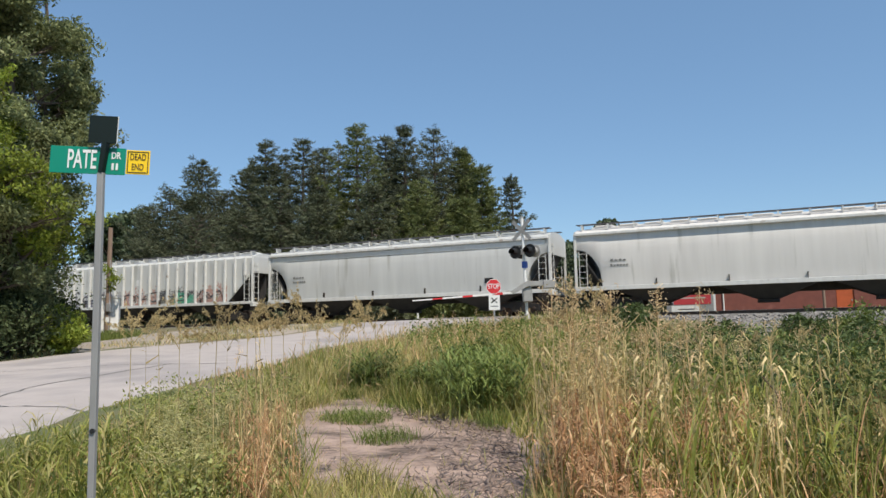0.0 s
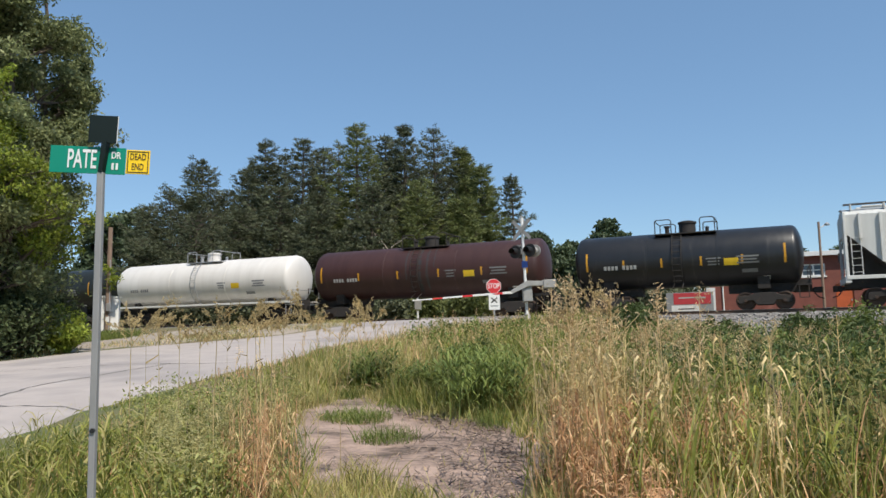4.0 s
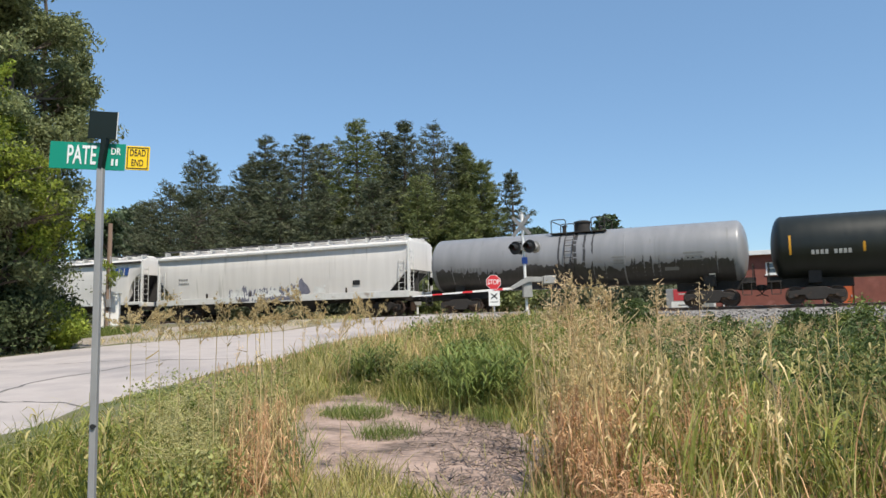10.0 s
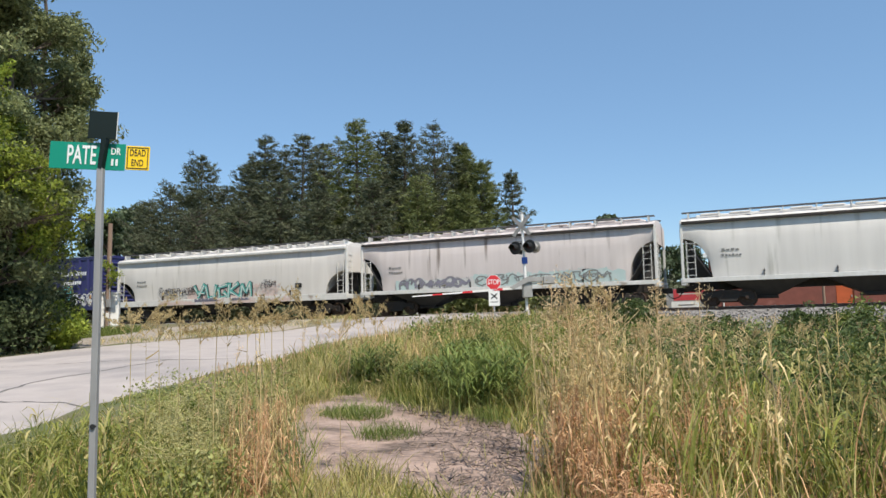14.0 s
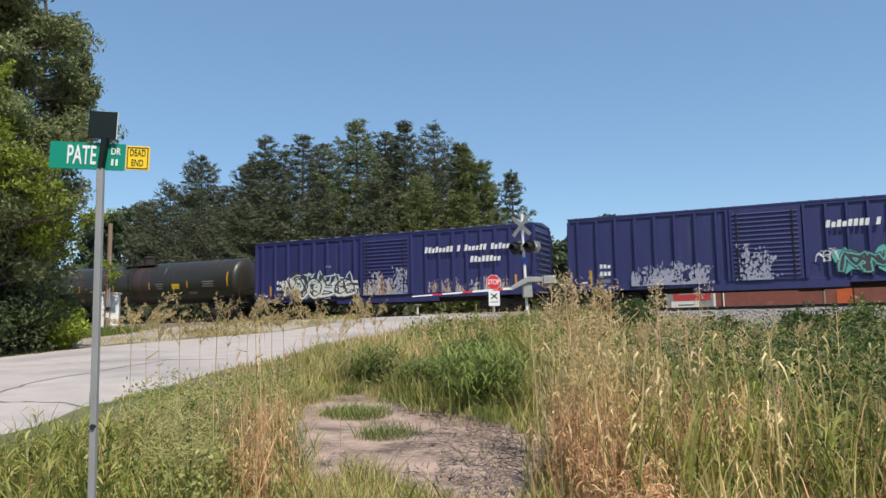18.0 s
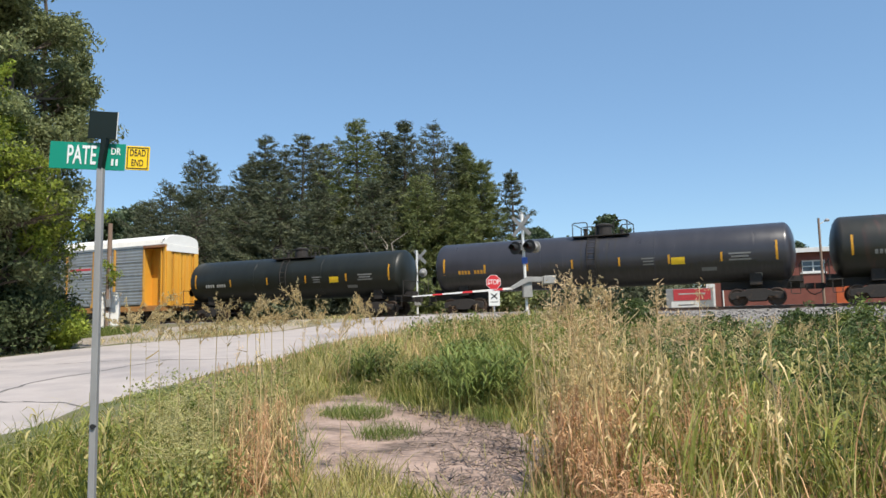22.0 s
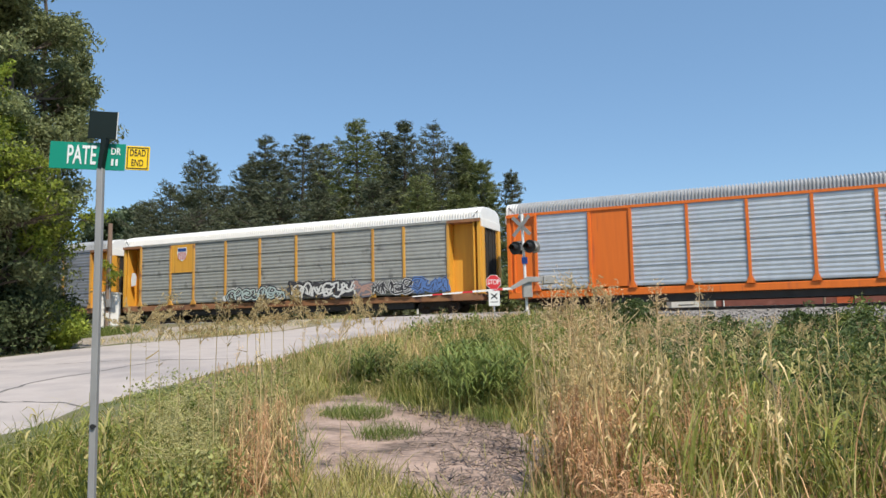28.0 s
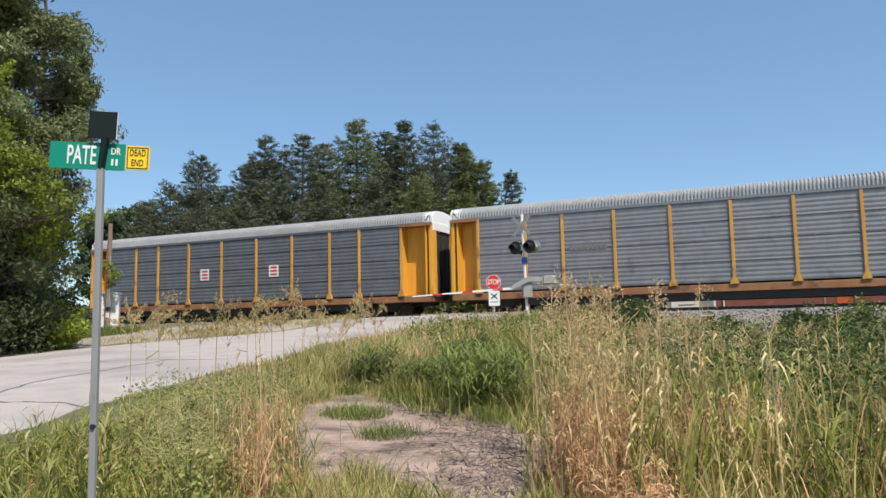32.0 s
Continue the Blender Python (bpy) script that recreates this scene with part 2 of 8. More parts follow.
M_RACK_BLUISH = mat("bluish_rack_panel", (0.165, 0.175, 0.20), (0.12, 0.13, 0.15), 1.6, (1.5, 1, 1), rough=0.5, metal=0.3, c3=(0.13, 0.14, 0.165), scale3=1.2, cut3=0.6)
M_RACK_SILVER = mat("clean_silver_rack_panel", (0.54, 0.57, 0.61), (0.44, 0.47, 0.51), 1.6, (1.5, 1, 1), rough=0.4, metal=0.35)
M_YEL = mat("yellow_rack_paint", (0.74, 0.38, 0.04), (0.62, 0.29, 0.035), 2, STREAK, rough=0.55, c3=(0.33, 0.15, 0.04), scale3=1.6, cut3=0.62, stretch3=STREAK)
M_YELDIRT = mat("grimy_yellow_paint", (0.42, 0.20, 0.05), (0.30, 0.135, 0.045), 2, STREAK, rough=0.7, c3=(0.15, 0.075, 0.04), scale3=1.6, cut3=0.56)
M_ORANGE = mat("orange_rack_paint", (0.74, 0.165, 0.012), (0.64, 0.135, 0.012), 2, STREAK, rough=0.5, c3=(0.46, 0.10, 0.03), scale3=1.6, cut3=0.62, stretch3=STREAK)
M_RACKROOF_W = mat("white_rack_roof", (0.80, 0.79, 0.76), (0.72, 0.71, 0.68), 1.5, rough=0.5)
M_RACKROOF_G = mat("galvanised_rack_roof", (0.46, 0.465, 0.47), (0.37, 0.375, 0.38), 1.5, rough=0.5, metal=0.3)
M_STAIN = mat("dark_stain_and_coat", (0.030, 0.028, 0.027), (0.05, 0.047, 0.045), 3, (3, 1, 0.3), rough=0.4)
M_POSTYEL = mat("rusty_yellow_post_paint", (0.62, 0.33, 0.055), (0.48, 0.23, 0.05), 2, STREAK, rough=0.65, c3=(0.24, 0.10, 0.05), scale3=1.3, cut3=0.58)
M_SILLRUST = mat("rusty_brown_sill", (0.33, 0.155, 0.065), (0.22, 0.10, 0.05), 2, (1, 1, 1), rough=0.8, c3=(0.13, 0.06, 0.04), scale3=1.4, cut3=0.55)
M_REFL = mat("yellow_reflector", (0.62, 0.30, 0.02), rough=0.4)
M_YPLATE = mat("yellow_placard", (0.80, 0.52, 0.02), rough=0.45)
M_WPLATE = mat("faded_white_stencil", (0.50, 0.49, 0.46), (0.40, 0.39, 0.37), 6, rough=0.6)
M_DIMPLATE = mat("dim_grey_stencil", (0.20, 0.20, 0.19), (0.15, 0.15, 0.145), 6, rough=0.6)
M_GRAF_W = mat("chalk_white_spray", (0.70, 0.70, 0.67), (0.54, 0.54, 0.52), 3, rough=0.7)
M_GRAF_T = mat("teal_spray", (0.07, 0.30, 0.27), (0.14, 0.44, 0.40), 3, rough=0.7)
M_GRAF_P = mat("salmon_spray", (0.46, 0.27, 0.22), (0.40, 0.25, 0.21), 3, rough=0.7)
M_GRAF_K = mat("dark_spray", (0.03, 0.03, 0.036), (0.06, 0.058, 0.066), 3, rough=0.7)
M_GRAF_G = mat("green_spray", (0.10, 0.36, 0.24), rough=0.7)
M_GRAF_A = mat("pale_aqua_spray", (0.38, 0.50, 0.48), (0.47, 0.54, 0.52), 3, rough=0.7)
M_LOGOBLUE = mat("royal_blue_emblem", (0.02, 0.07, 0.26), rough=0.5)
M_LOGORED = mat("red_emblem", (0.55, 0.06, 0.07), rough=0.5)

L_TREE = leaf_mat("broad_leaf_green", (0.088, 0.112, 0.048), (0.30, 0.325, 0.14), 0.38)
# brighter copy of the leaf green: sunlight on foliage put into the colour
L_TREELIT = leaf_mat("sunlit_leaf_green", (0.12, 0.17, 0.022), (0.34, 0.385, 0.055), 0.4)
# darker copy: the deep shade under the trees put into the colour
L_SHADE = leaf_mat("shaded_understorey_leaf", (0.028, 0.042, 0.017), (0.095, 0.12, 0.045), 0.25, 0.7)
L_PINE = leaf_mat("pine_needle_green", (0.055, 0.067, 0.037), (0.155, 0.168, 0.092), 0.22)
# brighter copy of the needle green for sunlit crowns and shrubs
L_PINELIT = leaf_mat("sunlit_pine_green", (0.085, 0.105, 0.036), (0.22, 0.245, 0.085), 0.28)
L_FAR = leaf_mat("distant_leaf_green", (0.055, 0.080, 0.040), (0.095, 0.125, 0.06), 0.2)
L_GRASS = leaf_mat("grass_green", (0.10, 0.135, 0.024), (0.34, 0.335, 0.078), 0.35)
L_GRASSY = leaf_mat("yellowing_grass", (0.275, 0.27, 0.08), (0.53, 0.44, 0.19), 0.35)
L_TAN = leaf_mat("dry_tan_grass", (0.44, 0.32, 0.14), (0.74, 0.57, 0.30), 0.35)
L_RUSTY = leaf_mat("rusty_dead_stems", (0.46, 0.24, 0.115), (0.76, 0.50, 0.28), 0.25)
L_PLUME = leaf_mat("pinkish_dry_plume", (0.57, 0.395, 0.205), (0.84, 0.64, 0.385), 0.4)
L_FAN = leaf_mat("olive_tan_seed_head", (0.38, 0.285, 0.135), (0.62, 0.48, 0.25), 0.4)
L_PALEPLUME = leaf_mat("pale_green_plume", (0.36, 0.34, 0.13), (0.60, 0.53, 0.26), 0.4)
L_STRAW = leaf_mat("pale_straw_stalk", (0.46, 0.34, 0.15), (0.76, 0.60, 0.32), 0.3)
L_REED = leaf_mat("dark_reed_green", (0.072, 0.118, 0.028), (0.30, 0.345, 0.10), 0.35)
L_WEED = leaf_mat("weed_leaf_green", (0.09, 0.135, 0.03), (0.23, 0.26, 0.07), 0.3)
L_PALEWEED = leaf_mat("pale_weed_leaf", (0.135, 0.162, 0.042), (0.38, 0.375, 0.13), 0.3)
L_LITTER = leaf_mat("dead_litter", (0.14, 0.085, 0.06), (0.48, 0.34, 0.23), 0.1)
L_DARKLITTER = leaf_mat("litter_and_shade", (0.06, 0.045, 0.038), (0.22, 0.165, 0.13), 0.05)
L_DARKWEED = leaf_mat("dark_weed_leaf", (0.045, 0.075, 0.022), (0.12, 0.15, 0.045), 0.25)
L_GREYWEED = leaf_mat("grey_green_weed", (0.10, 0.125, 0.07), (0.24, 0.235, 0.14), 0.25)


# ---- mesh helpers ----
class Mesh:
    """Gathers vertices and faces; out() makes the mesh."""

    def __init__(self):
        self.v, self.f = [], []

    def add(self, vs, fs):
        n = len(self.v)
        self.v += [tuple(p) for p in vs]
        self.f += [tuple(i + n for i in q) for q in fs]
        return self

    def box(self, x0, x1, y0, y1, z0, z1):
        return self.add([(x0, y0, z0), (x1, y0, z0), (x1, y1, z0), (x0, y1, z0), (x0, y0, z1), (x1, y0, z1), (x1, y1, z1), (x0, y1, z1)],
                        [(3, 2, 1, 0), (4, 5, 6, 7), (0, 1, 5, 4), (1, 2, 6, 5), (2, 3, 7, 6), (3, 0, 4, 7)])

    def slab(self, m, sx, sy, sz):
        """A box of that size, its middle at the pose m."""
        vs = [m @ Vector((x * sx / 2, y * sy / 2, z * sz / 2)) for z in (-1, 1) for x, y in ((-1, -1), (1, -1), (1, 1), (-1, 1))]
        return self.add(vs, [(3, 2, 1, 0), (4, 5, 6, 7), (0, 1, 5, 4), (1, 2, 6, 5), (2, 3, 7, 6), (3, 0, 4, 7)])

    def prism(self, pts, a0, a1, axis="y"):
        """A closed outline drawn along an axis; the outline lies in the two other axes."""
        def at(p, a):
            return {"x": (a, p[0], p[1]), "y": (p[0], a, p[1]), "z": (p[0], p[1], a)}[axis]
        n = len(pts)
        fs = [(i, (i + 1) % n, n + (i + 1) % n, n + i) for i in range(n)]
        return self.add([at(p, a0) for p in pts] + [at(p, a1) for p in pts], fs + [tuple(range(n))[::-1], tuple(range(n, 2 * n))])

    def tube(self, p, q, r, r2=None, n=8, caps=True):
        p, q = Vector(p), Vector(q)
        r2 = r if r2 is None else r2
        d = (q - p)
        if d.length < 1e-6:
            return self
        rot = d.to_track_quat("Z", "Y").to_matrix()
        vs = []
        for c, rad in ((p, r), (q, r2)):
            for i in range(n):
                a = 2 * math.pi * i / n
                vs.append(c + rot @ Vector((math.cos(a) * rad, math.sin(a) * rad, 0)))
        fs = [(i, (i + 1) % n, n + (i + 1) % n, n + i) for i in range(n)]
        if caps:
            fs += [tuple(range(n))[::-1], tuple(range(n, 2 * n))]
        return self.add(vs, fs)

    def path(self, pts, r, n=6):
        for a, b in zip(pts, pts[1:]):
            self.tube(a, b, r, n=n)
        return self

    def lathe(self, prof, n=24, axis="x", c=(0, 0, 0)):
        """prof: (along, radius) pairs turned about an axis through c."""
        vs, fs = [], []
        for a, r in prof:
            for i in range(n):
                t = 2 * math.pi * i / n
                p, q = r * math.cos(t), r * math.sin(t)
                vs.append({"x": (c[0] + a, c[1] + p, c[2] + q), "y": (c[0] + p, c[1] + a, c[2] + q), "z": (c[0] + p, c[1] + q, c[2] + a)}[axis])
        for k in range(len(prof) - 1):
            for i in range(n):
                fs.append((k * n + i, k * n + (i + 1) % n, (k + 1) * n + (i + 1) % n, (k + 1) * n + i))
        fs += [tuple(range(n))[::-1], tuple(range((len(prof) - 1) * n, len(prof) * n))]
        return self.add(vs, fs)

    def out(self, name, material, smooth=False, bevel=0.0):
        me = bpy.data.meshes.new(name)
        me.from_pydata(self.v, [], self.f)
        bm = bmesh.new()
        bm.from_mesh(me)
        bmesh.ops.recalc_face_normals(bm, faces=bm.faces)
        if bevel > 0:
            bmesh.ops.bevel(bm, geom=list(bm.edges), offset=bevel, segments=1, affect="EDGES", clamp_overlap=True)
        bm.to_mesh(me)
        bm.free()
        for mm in (material if isinstance(material, (list, tuple)) else [material]):
            me.materials.append(mm)
        if smooth:
            me.polygons.foreach_set("use_smooth", [True] * len(me.polygons))
            me.set_sharp_from_angle(angle=radians(38))
        return me


def part(name, me, parent, label="", at=None):
    ob = new(name, me)
    ob.parent = parent
    if at is not None:
        ob.matrix_basis = at if isinstance(at, Matrix) else Matrix.Translation(at)
    if label:
        ob["label"] = label
    return ob


def thing(name, m, label, category, group="", kind="", me=None):
    ob = new(name, me)
    ob.matrix_basis = m
    return tagged(ob, label, category, group, kind)


def quick_mesh(name, vs, fs, material):
    """A mesh from arrays: vertices (n, 3) and faces of equal size (m, k)."""
    vs, fs = np.asarray(vs, dtype=np.float32), np.asarray(fs, dtype=np.int32)
    me = bpy.data.meshes.new(name)
    m, k = fs.shape
    me.vertices.add(len(vs))
    me.vertices.foreach_set("co", vs.ravel())
    me.loops.add(m * k)
    me.loops.foreach_set("vertex_index", fs.ravel())
    me.polygons.add(m)
    me.polygons.foreach_set("loop_start", np.arange(0, m * k, k, dtype=np.int32))
    me.update(calc_edges=True)
    me.materials.append(material)
    return me


def lettering(name, text, size, material, parent, m, label=""):
    cu = bpy.data.curves.new(name, "FONT")
    cu.body, cu.size, cu.extrude = text, size, 0.001
    cu.align_x, cu.align_y = "CENTER", "CENTER"
    cu.materials.append(material)
    ob = new(name, cu)
    ob.parent = parent
    ob.matrix_basis = m
    if label:
        ob["label"] = label
    return ob


# ---- the lie of the land ----
def smooth(a, b, x):
    k = np.clip((x - a) / (b - a), 0, 1)
    return k * k * (3 - 2 * k)


def to_us(x, y):
    """Across (u) and along (s) the track."""
    return x * math.sin(TH) + y * math.cos(TH), x * math.cos(TH) - y * math.sin(TH)


def to_xy(u, s):
    return u * math.sin(TH) + s * math.cos(TH), u * math.cos(TH) - s * math.sin(TH)


def height(x, y):
    x, y = np.asarray(x, float), np.asarray(y, float)
    u, s = to_us(x, y)
    left = 0.055 * np.maximum(0, u - 5)
    left = left + (1.88 - left) * smooth(27, 36.5, u)
    left = np.where(u > 36.5, 1.88, left)
    right = 0.028 * np.clip(u - 5, 0, 40)
    z = left + (right - left) * smooth(-11, 0, s)
    z = z + (1.75 - z) * smooth(36, 37.6, u)
    return z


def ground_z(x, y):
    return float(height(x, y))
# ---- ground, road, track ----
def terrain():
    # a fine middle with ever wider rings out to the horizon, in track coordinates
    def axis(lo, hi, step, far):
        a = list(np.arange(lo, hi + 1e-6, step))
        k = step
        while a[-1] < far:
            k *= 1.5
            a.append(a[-1] + k)
        k = step
        while a[0] > -far:
            k *= 1.5
            a.insert(0, a[0] - k)
        return np.array(a)
    us, ss = axis(-8, 62, 0.5, 2200), axis(-60, 40, 0.5, 2200)
    U, S = np.meshgrid(us, ss, indexing="ij")
    X, Y = U * math.sin(TH) + S * math.cos(TH), U * math.cos(TH) - S * math.sin(TH)
    Z = height(X, Y)
    rough = np.sin(X * 1.7 + 0.6 * Y) * np.sin(Y * 1.3 - 0.4 * X) * 0.03 + np.sin(X * 0.45) * np.sin(Y * 0.38 + 1) * 0.05
    Z = Z + rough * (1 - smooth(26, 33, U)) * smooth(3, 7, np.hypot(X, Y))
    a, b = U.shape
    idx = np.arange(a * b).reshape(a, b)
    fs = np.stack([idx[:-1, :-1], idx[1:, :-1], idx[1:, 1:], idx[:-1, 1:]], -1).reshape(-1, 4)[:, ::-1]
    me = quick_mesh("ground", np.stack([X, Y, Z], -1).reshape(-1, 3), fs, M_SOIL)
    return tagged(new("ground", me), "uneven grassy ground rising gently to the railway", "ground", kind="structure")


terrain()

RIGHT_EDGE = [(-30, -22), (-14, -5), (-8.2, 4), (-6.0, 8.5), (-5.8, 11), (-6.0, 13.6), (-5.7, 15.4), (-5.3, 18), (-4.5, 20.6), (-3.6, 25), (-1.6, 28.4), (1.2, 31.2), (2.6, 34), (3.2, 38)]
LEFT_EDGE = [(-44, -10), (-28, 4), (-20.5, 16), (-16.8, 22.5), (-15.4, 25.6), (-14.5, 27.7), (-13.3, 29.6), (-11.6, 31.1), (-9.6, 32.6), (-7.6, 34.6), (-5.9, 36.6), (-4.9, 38.6), (-4.4, 40.4), (-4.2, 41)]


def along(edge, k):
    """Points at even parameter along a Catmull-Rom line through the edge."""
    n = len(edge) - 1
    x = k * n
    i = min(int(x), n - 1)
    t = x - i
    p = [Vector(edge[max(0, min(n, i + j))]) for j in (-1, 0, 1, 2)]
    return 0.5 * (2 * p[1] + (p[2] - p[0]) * t + (2 * p[0] - 5 * p[1] + 4 * p[2] - p[3]) * t * t + (3 * p[1] - p[0] - 3 * p[2] + p[3]) * t ** 3)


def sheet(name, ea, eb, na, nb, lift, material, label, category):
    vs = []
    for i in range(na + 1):
        a, b = along(ea, i / na), along(eb, i / na)
        for j in range(nb + 1):
            p = a.lerp(b, j / nb)
            crown = 0.05 * (1 - (2 * j / nb - 1) ** 2)
            edge = -0.085 if j in (0, nb) else 0.0
            wob = noise.noise((p.x * 0.8, p.y * 0.8, 3)) * 0.22 if j in (0, nb) else 0
            vs.append((p.x + wob, p.y, ground_z(p.x, p.y) + lift + crown + edge))
    fs = [(i * (nb + 1) + j, i * (nb + 1) + j + 1, (i + 1) * (nb + 1) + j + 1, (i + 1) * (nb + 1) + j) for i in range(na) for j in range(nb)]
    me = quick_mesh(name, vs, fs, material)
    me.polygons.foreach_set("use_smooth", [True] * len(me.polygons))
    return tagged(new(name, me), label, category, kind="structure")


road = sheet("road", RIGHT_EDGE, LEFT_EDGE, 120, 14, 0.06, M_ROAD, "pale worn asphalt road with cracks, climbing to the level crossing", "road")
GRAVEL_OUT = [(-48, -6), (-32, 8), (-23.5, 19), (-19.8, 26), (-18.6, 30), (-18, 34), (-17.5, 38), (-16.5, 41), (-14, 42), (-11.5, 42.4), (-9, 42), (-7.4, 41.6), (-6.2, 41.4), (-5.2, 41.4)]
sheet("gravel_verge", LEFT_EDGE, GRAVEL_OUT, 100, 8, 0.035, M_GRAVEL, "brown gravel verge between road and track", "gravel")


def cracks():
    rnd = random.Random(5)
    for pts in ([(-15.0, 13.2), (-11.0, 13.6), (-8.0, 13.2), (-5.9, 12.6)], [(-9.5, 9.0), (-8.4, 12.0), (-8.9, 16.0), (-7.5, 21.0)], [(-12.5, 20.0), (-9.0, 20.8), (-5.2, 19.9)]):
        line = []
        for a, b in zip(pts, pts[1:]):
            for k in range(10):
                p = Vector(a).lerp(Vector(b), k / 10)
                line.append((p.x + rnd.uniform(-0.09, 0.09), p.y + rnd.uniform(-0.09, 0.09)))
        g = Mesh()
        for (x, y), (x2, y2) in zip(line, line[1:]):
            w = rnd.uniform(0.012, 0.04)
            d = Vector((x2 - x, y2 - y)).normalized()
            n = Vector((-d.y, d.x)) * w
            quad = [(x + n.x, y + n.y), (x - n.x, y - n.y), (x2 - n.x, y2 - n.y), (x2 + n.x, y2 + n.y)]
            g.add([(a, b, ROAD_AT(a, b) + 0.006) for a, b in quad], [(0, 1, 2, 3)])
        part("road_crack", g.out("road_crack", M_CRACK), road)


from mathutils.bvhtree import BVHTree
ROAD_TREE = BVHTree.FromPolygons([v.co for v in road.data.vertices], [tuple(p.vertices) for p in road.data.polygons])


def ROAD_AT(x, y):
    hit = ROAD_TREE.ray_cast((x, y, 50), (0, 0, -1))
    return hit[0].z if hit[0] else ground_z(x, y)


cracks()

TRACKM = Matrix.Translation((*to_xy(U_TRACK, 0), RAIL)) @ Matrix.Rotation(-TH, 4, "Z")


def track():
    L = 900
    # ballast bank
    xs = list(np.arange(-70, 40, 0.5))
    xs = [-L, -300, -150] + xs + [100, 300, L]
    n = 15
    rnd = random.Random(2)
    vs = []
    for x in xs:
        for j in range(n):
            y = -4.4 + 8.4 * j / (n - 1)
            z = -0.19 if abs(y) < 2.0 else -0.19 - (abs(y) - 2.0) * 0.62
            vs.append((x, y, z + rnd.uniform(-0.035, 0.035)))
    fs = [(i * n + j, (i + 1) * n + j, (i + 1) * n + j + 1, i * n + j + 1) for i in range(len(xs) - 1) for j in range(n - 1)]
    ob = tagged(new("ballast_bank", quick_mesh("ballast_bank", vs, fs, M_BALLAST)), "grey crushed-stone ballast bank", "ballast", kind="structure")
    ob.matrix_basis = TRACKM
    # loose stones on the near slope
    vs, fs = [], []
    for k in range(9000):
        x = rnd.uniform(-34, 14)
        y = -2.1 - 2.5 * rnd.random()
        z = -0.19 - (abs(y) - 2.0) * 0.62
        r = rnd.uniform(0.035, 0.085)
        o = len(vs)
        a = rnd.uniform(0, 6.28)
        ca, sa = math.cos(a), math.sin(a)
        for dx, dy, dz in ((1, 0, 0), (-0.3, 0.9, 0), (-0.9, -0.5, 0.1), (0.1, -0.9, -0.1), (0.1, 0.1, 0.8), (0, 0, -0.6)):
            dx, dy, dz = (dx + rnd.uniform(-0.25, 0.25), dy + rnd.uniform(-0.25, 0.25), dz + rnd.uniform(-0.2, 0.2))
            vs.append((x + r * (ca * dx - sa * dy), y + r * (sa * dx + ca * dy), z + r * 0.4 + r * dz))
        for q in ((0, 1, 4), (1, 2, 4), (2, 3, 4), (3, 0, 4), (1, 0, 5), (2, 1, 5), (3, 2, 5), (0, 3, 5)):
            fs.append(tuple(o + i for i in q))
    st = tagged(new("ballast_stones", quick_mesh("ballast_stones", vs, fs, M_STONE)), "loose grey ballast stones on the bank", "gravel", kind="stuff")
    st.matrix_basis = TRACKM
    # rails and ties
    tr = tagged(new("railway_track", None), "single railway track with rusty rails on dark wooden ties", "railway", kind="structure")
    tr.matrix_basis = TRACKM
    tie = Mesh().box(-0.11, 0.11, -1.3, 1.3, -0.36, -0.165).out("tie", M_TIE, bevel=0.012)
    for k in range(120):
        part("tie", tie, tr, at=(-44 + 0.52 * k + rnd.uniform(-0.02, 0.02), rnd.uniform(-0.03, 0.03), 0))
    for y in (-0.755, 0.755):
        p = [(-0.07, -0.165), (0.07, -0.165), (0.07, -0.15), (0.012, -0.13), (0.012, -0.05), (0.036, -0.04), (0.036, -0.006), (-0.036, -0.006), (-0.036, -0.04), (-0.012, -0.05), (-0.012, -0.13), (-0.07, -0.15)]
        r = part("rail", Mesh().prism([(y + a, b) for a, b in p], -L, L, "x").out("rail", M_RAIL), tr)
        part("rail_head", Mesh().box(-L, L, y - 0.033, y + 0.033, -0.006, 0.0).out("rail_head", M_RAILTOP), r, "bright worn running surface")
    # crossing panels between and beside the rails
    for y0, y1 in ((-1.75, -0.86), (-0.66, 0.66), (0.86, 1.75)):
        for k in range(3):
            part("crossing_panel", Mesh().box(-18.6 + 2.7 * k, -18.6 + 2.7 * k + 2.66, y0, y1, -0.16, -0.012).out("crossing_panel", M_ROAD, bevel=0.015), tr, "worn asphalt crossing panel")
    # the road beyond the track
    far = Mesh().box(-18.4, -10.6, 1.8, 60, -0.4, -0.03).out("road_beyond", M_ROAD)
    o = tagged(new("road_beyond", far), "asphalt road going on beyond the crossing", "road", kind="structure")
    o.matrix_basis = TRACKM


track()
# ---- the train ----
SPEEDS = ((0, 13.42), (8, 13.13), (16, 13.31), (24, 13.41), (32, 13.60))


def run_at(t):
    """Metres that the train has gone at t seconds, from where it is at 16 s."""
    def upto(a):
        d = 0.0
        for (t0, v0), (t1, v1) in zip(SPEEDS, SPEEDS[1:]):
            e = min(max(a, t0), t1)
            ve = v0 + (v1 - v0) * (e - t0) / (t1 - t0)
            d += (v0 + ve) / 2 * (e - t0)
        return d
    return upto(t) - upto(16)


CARS = []        # thing, middle along the track at 16 s


def car_at(s, t=0.0):
    x, y = to_xy(U_TRACK, s + run_at(t))
    return Matrix.Translation((x, y, RAIL)) @ Matrix.Rotation(-TH, 4, "Z")


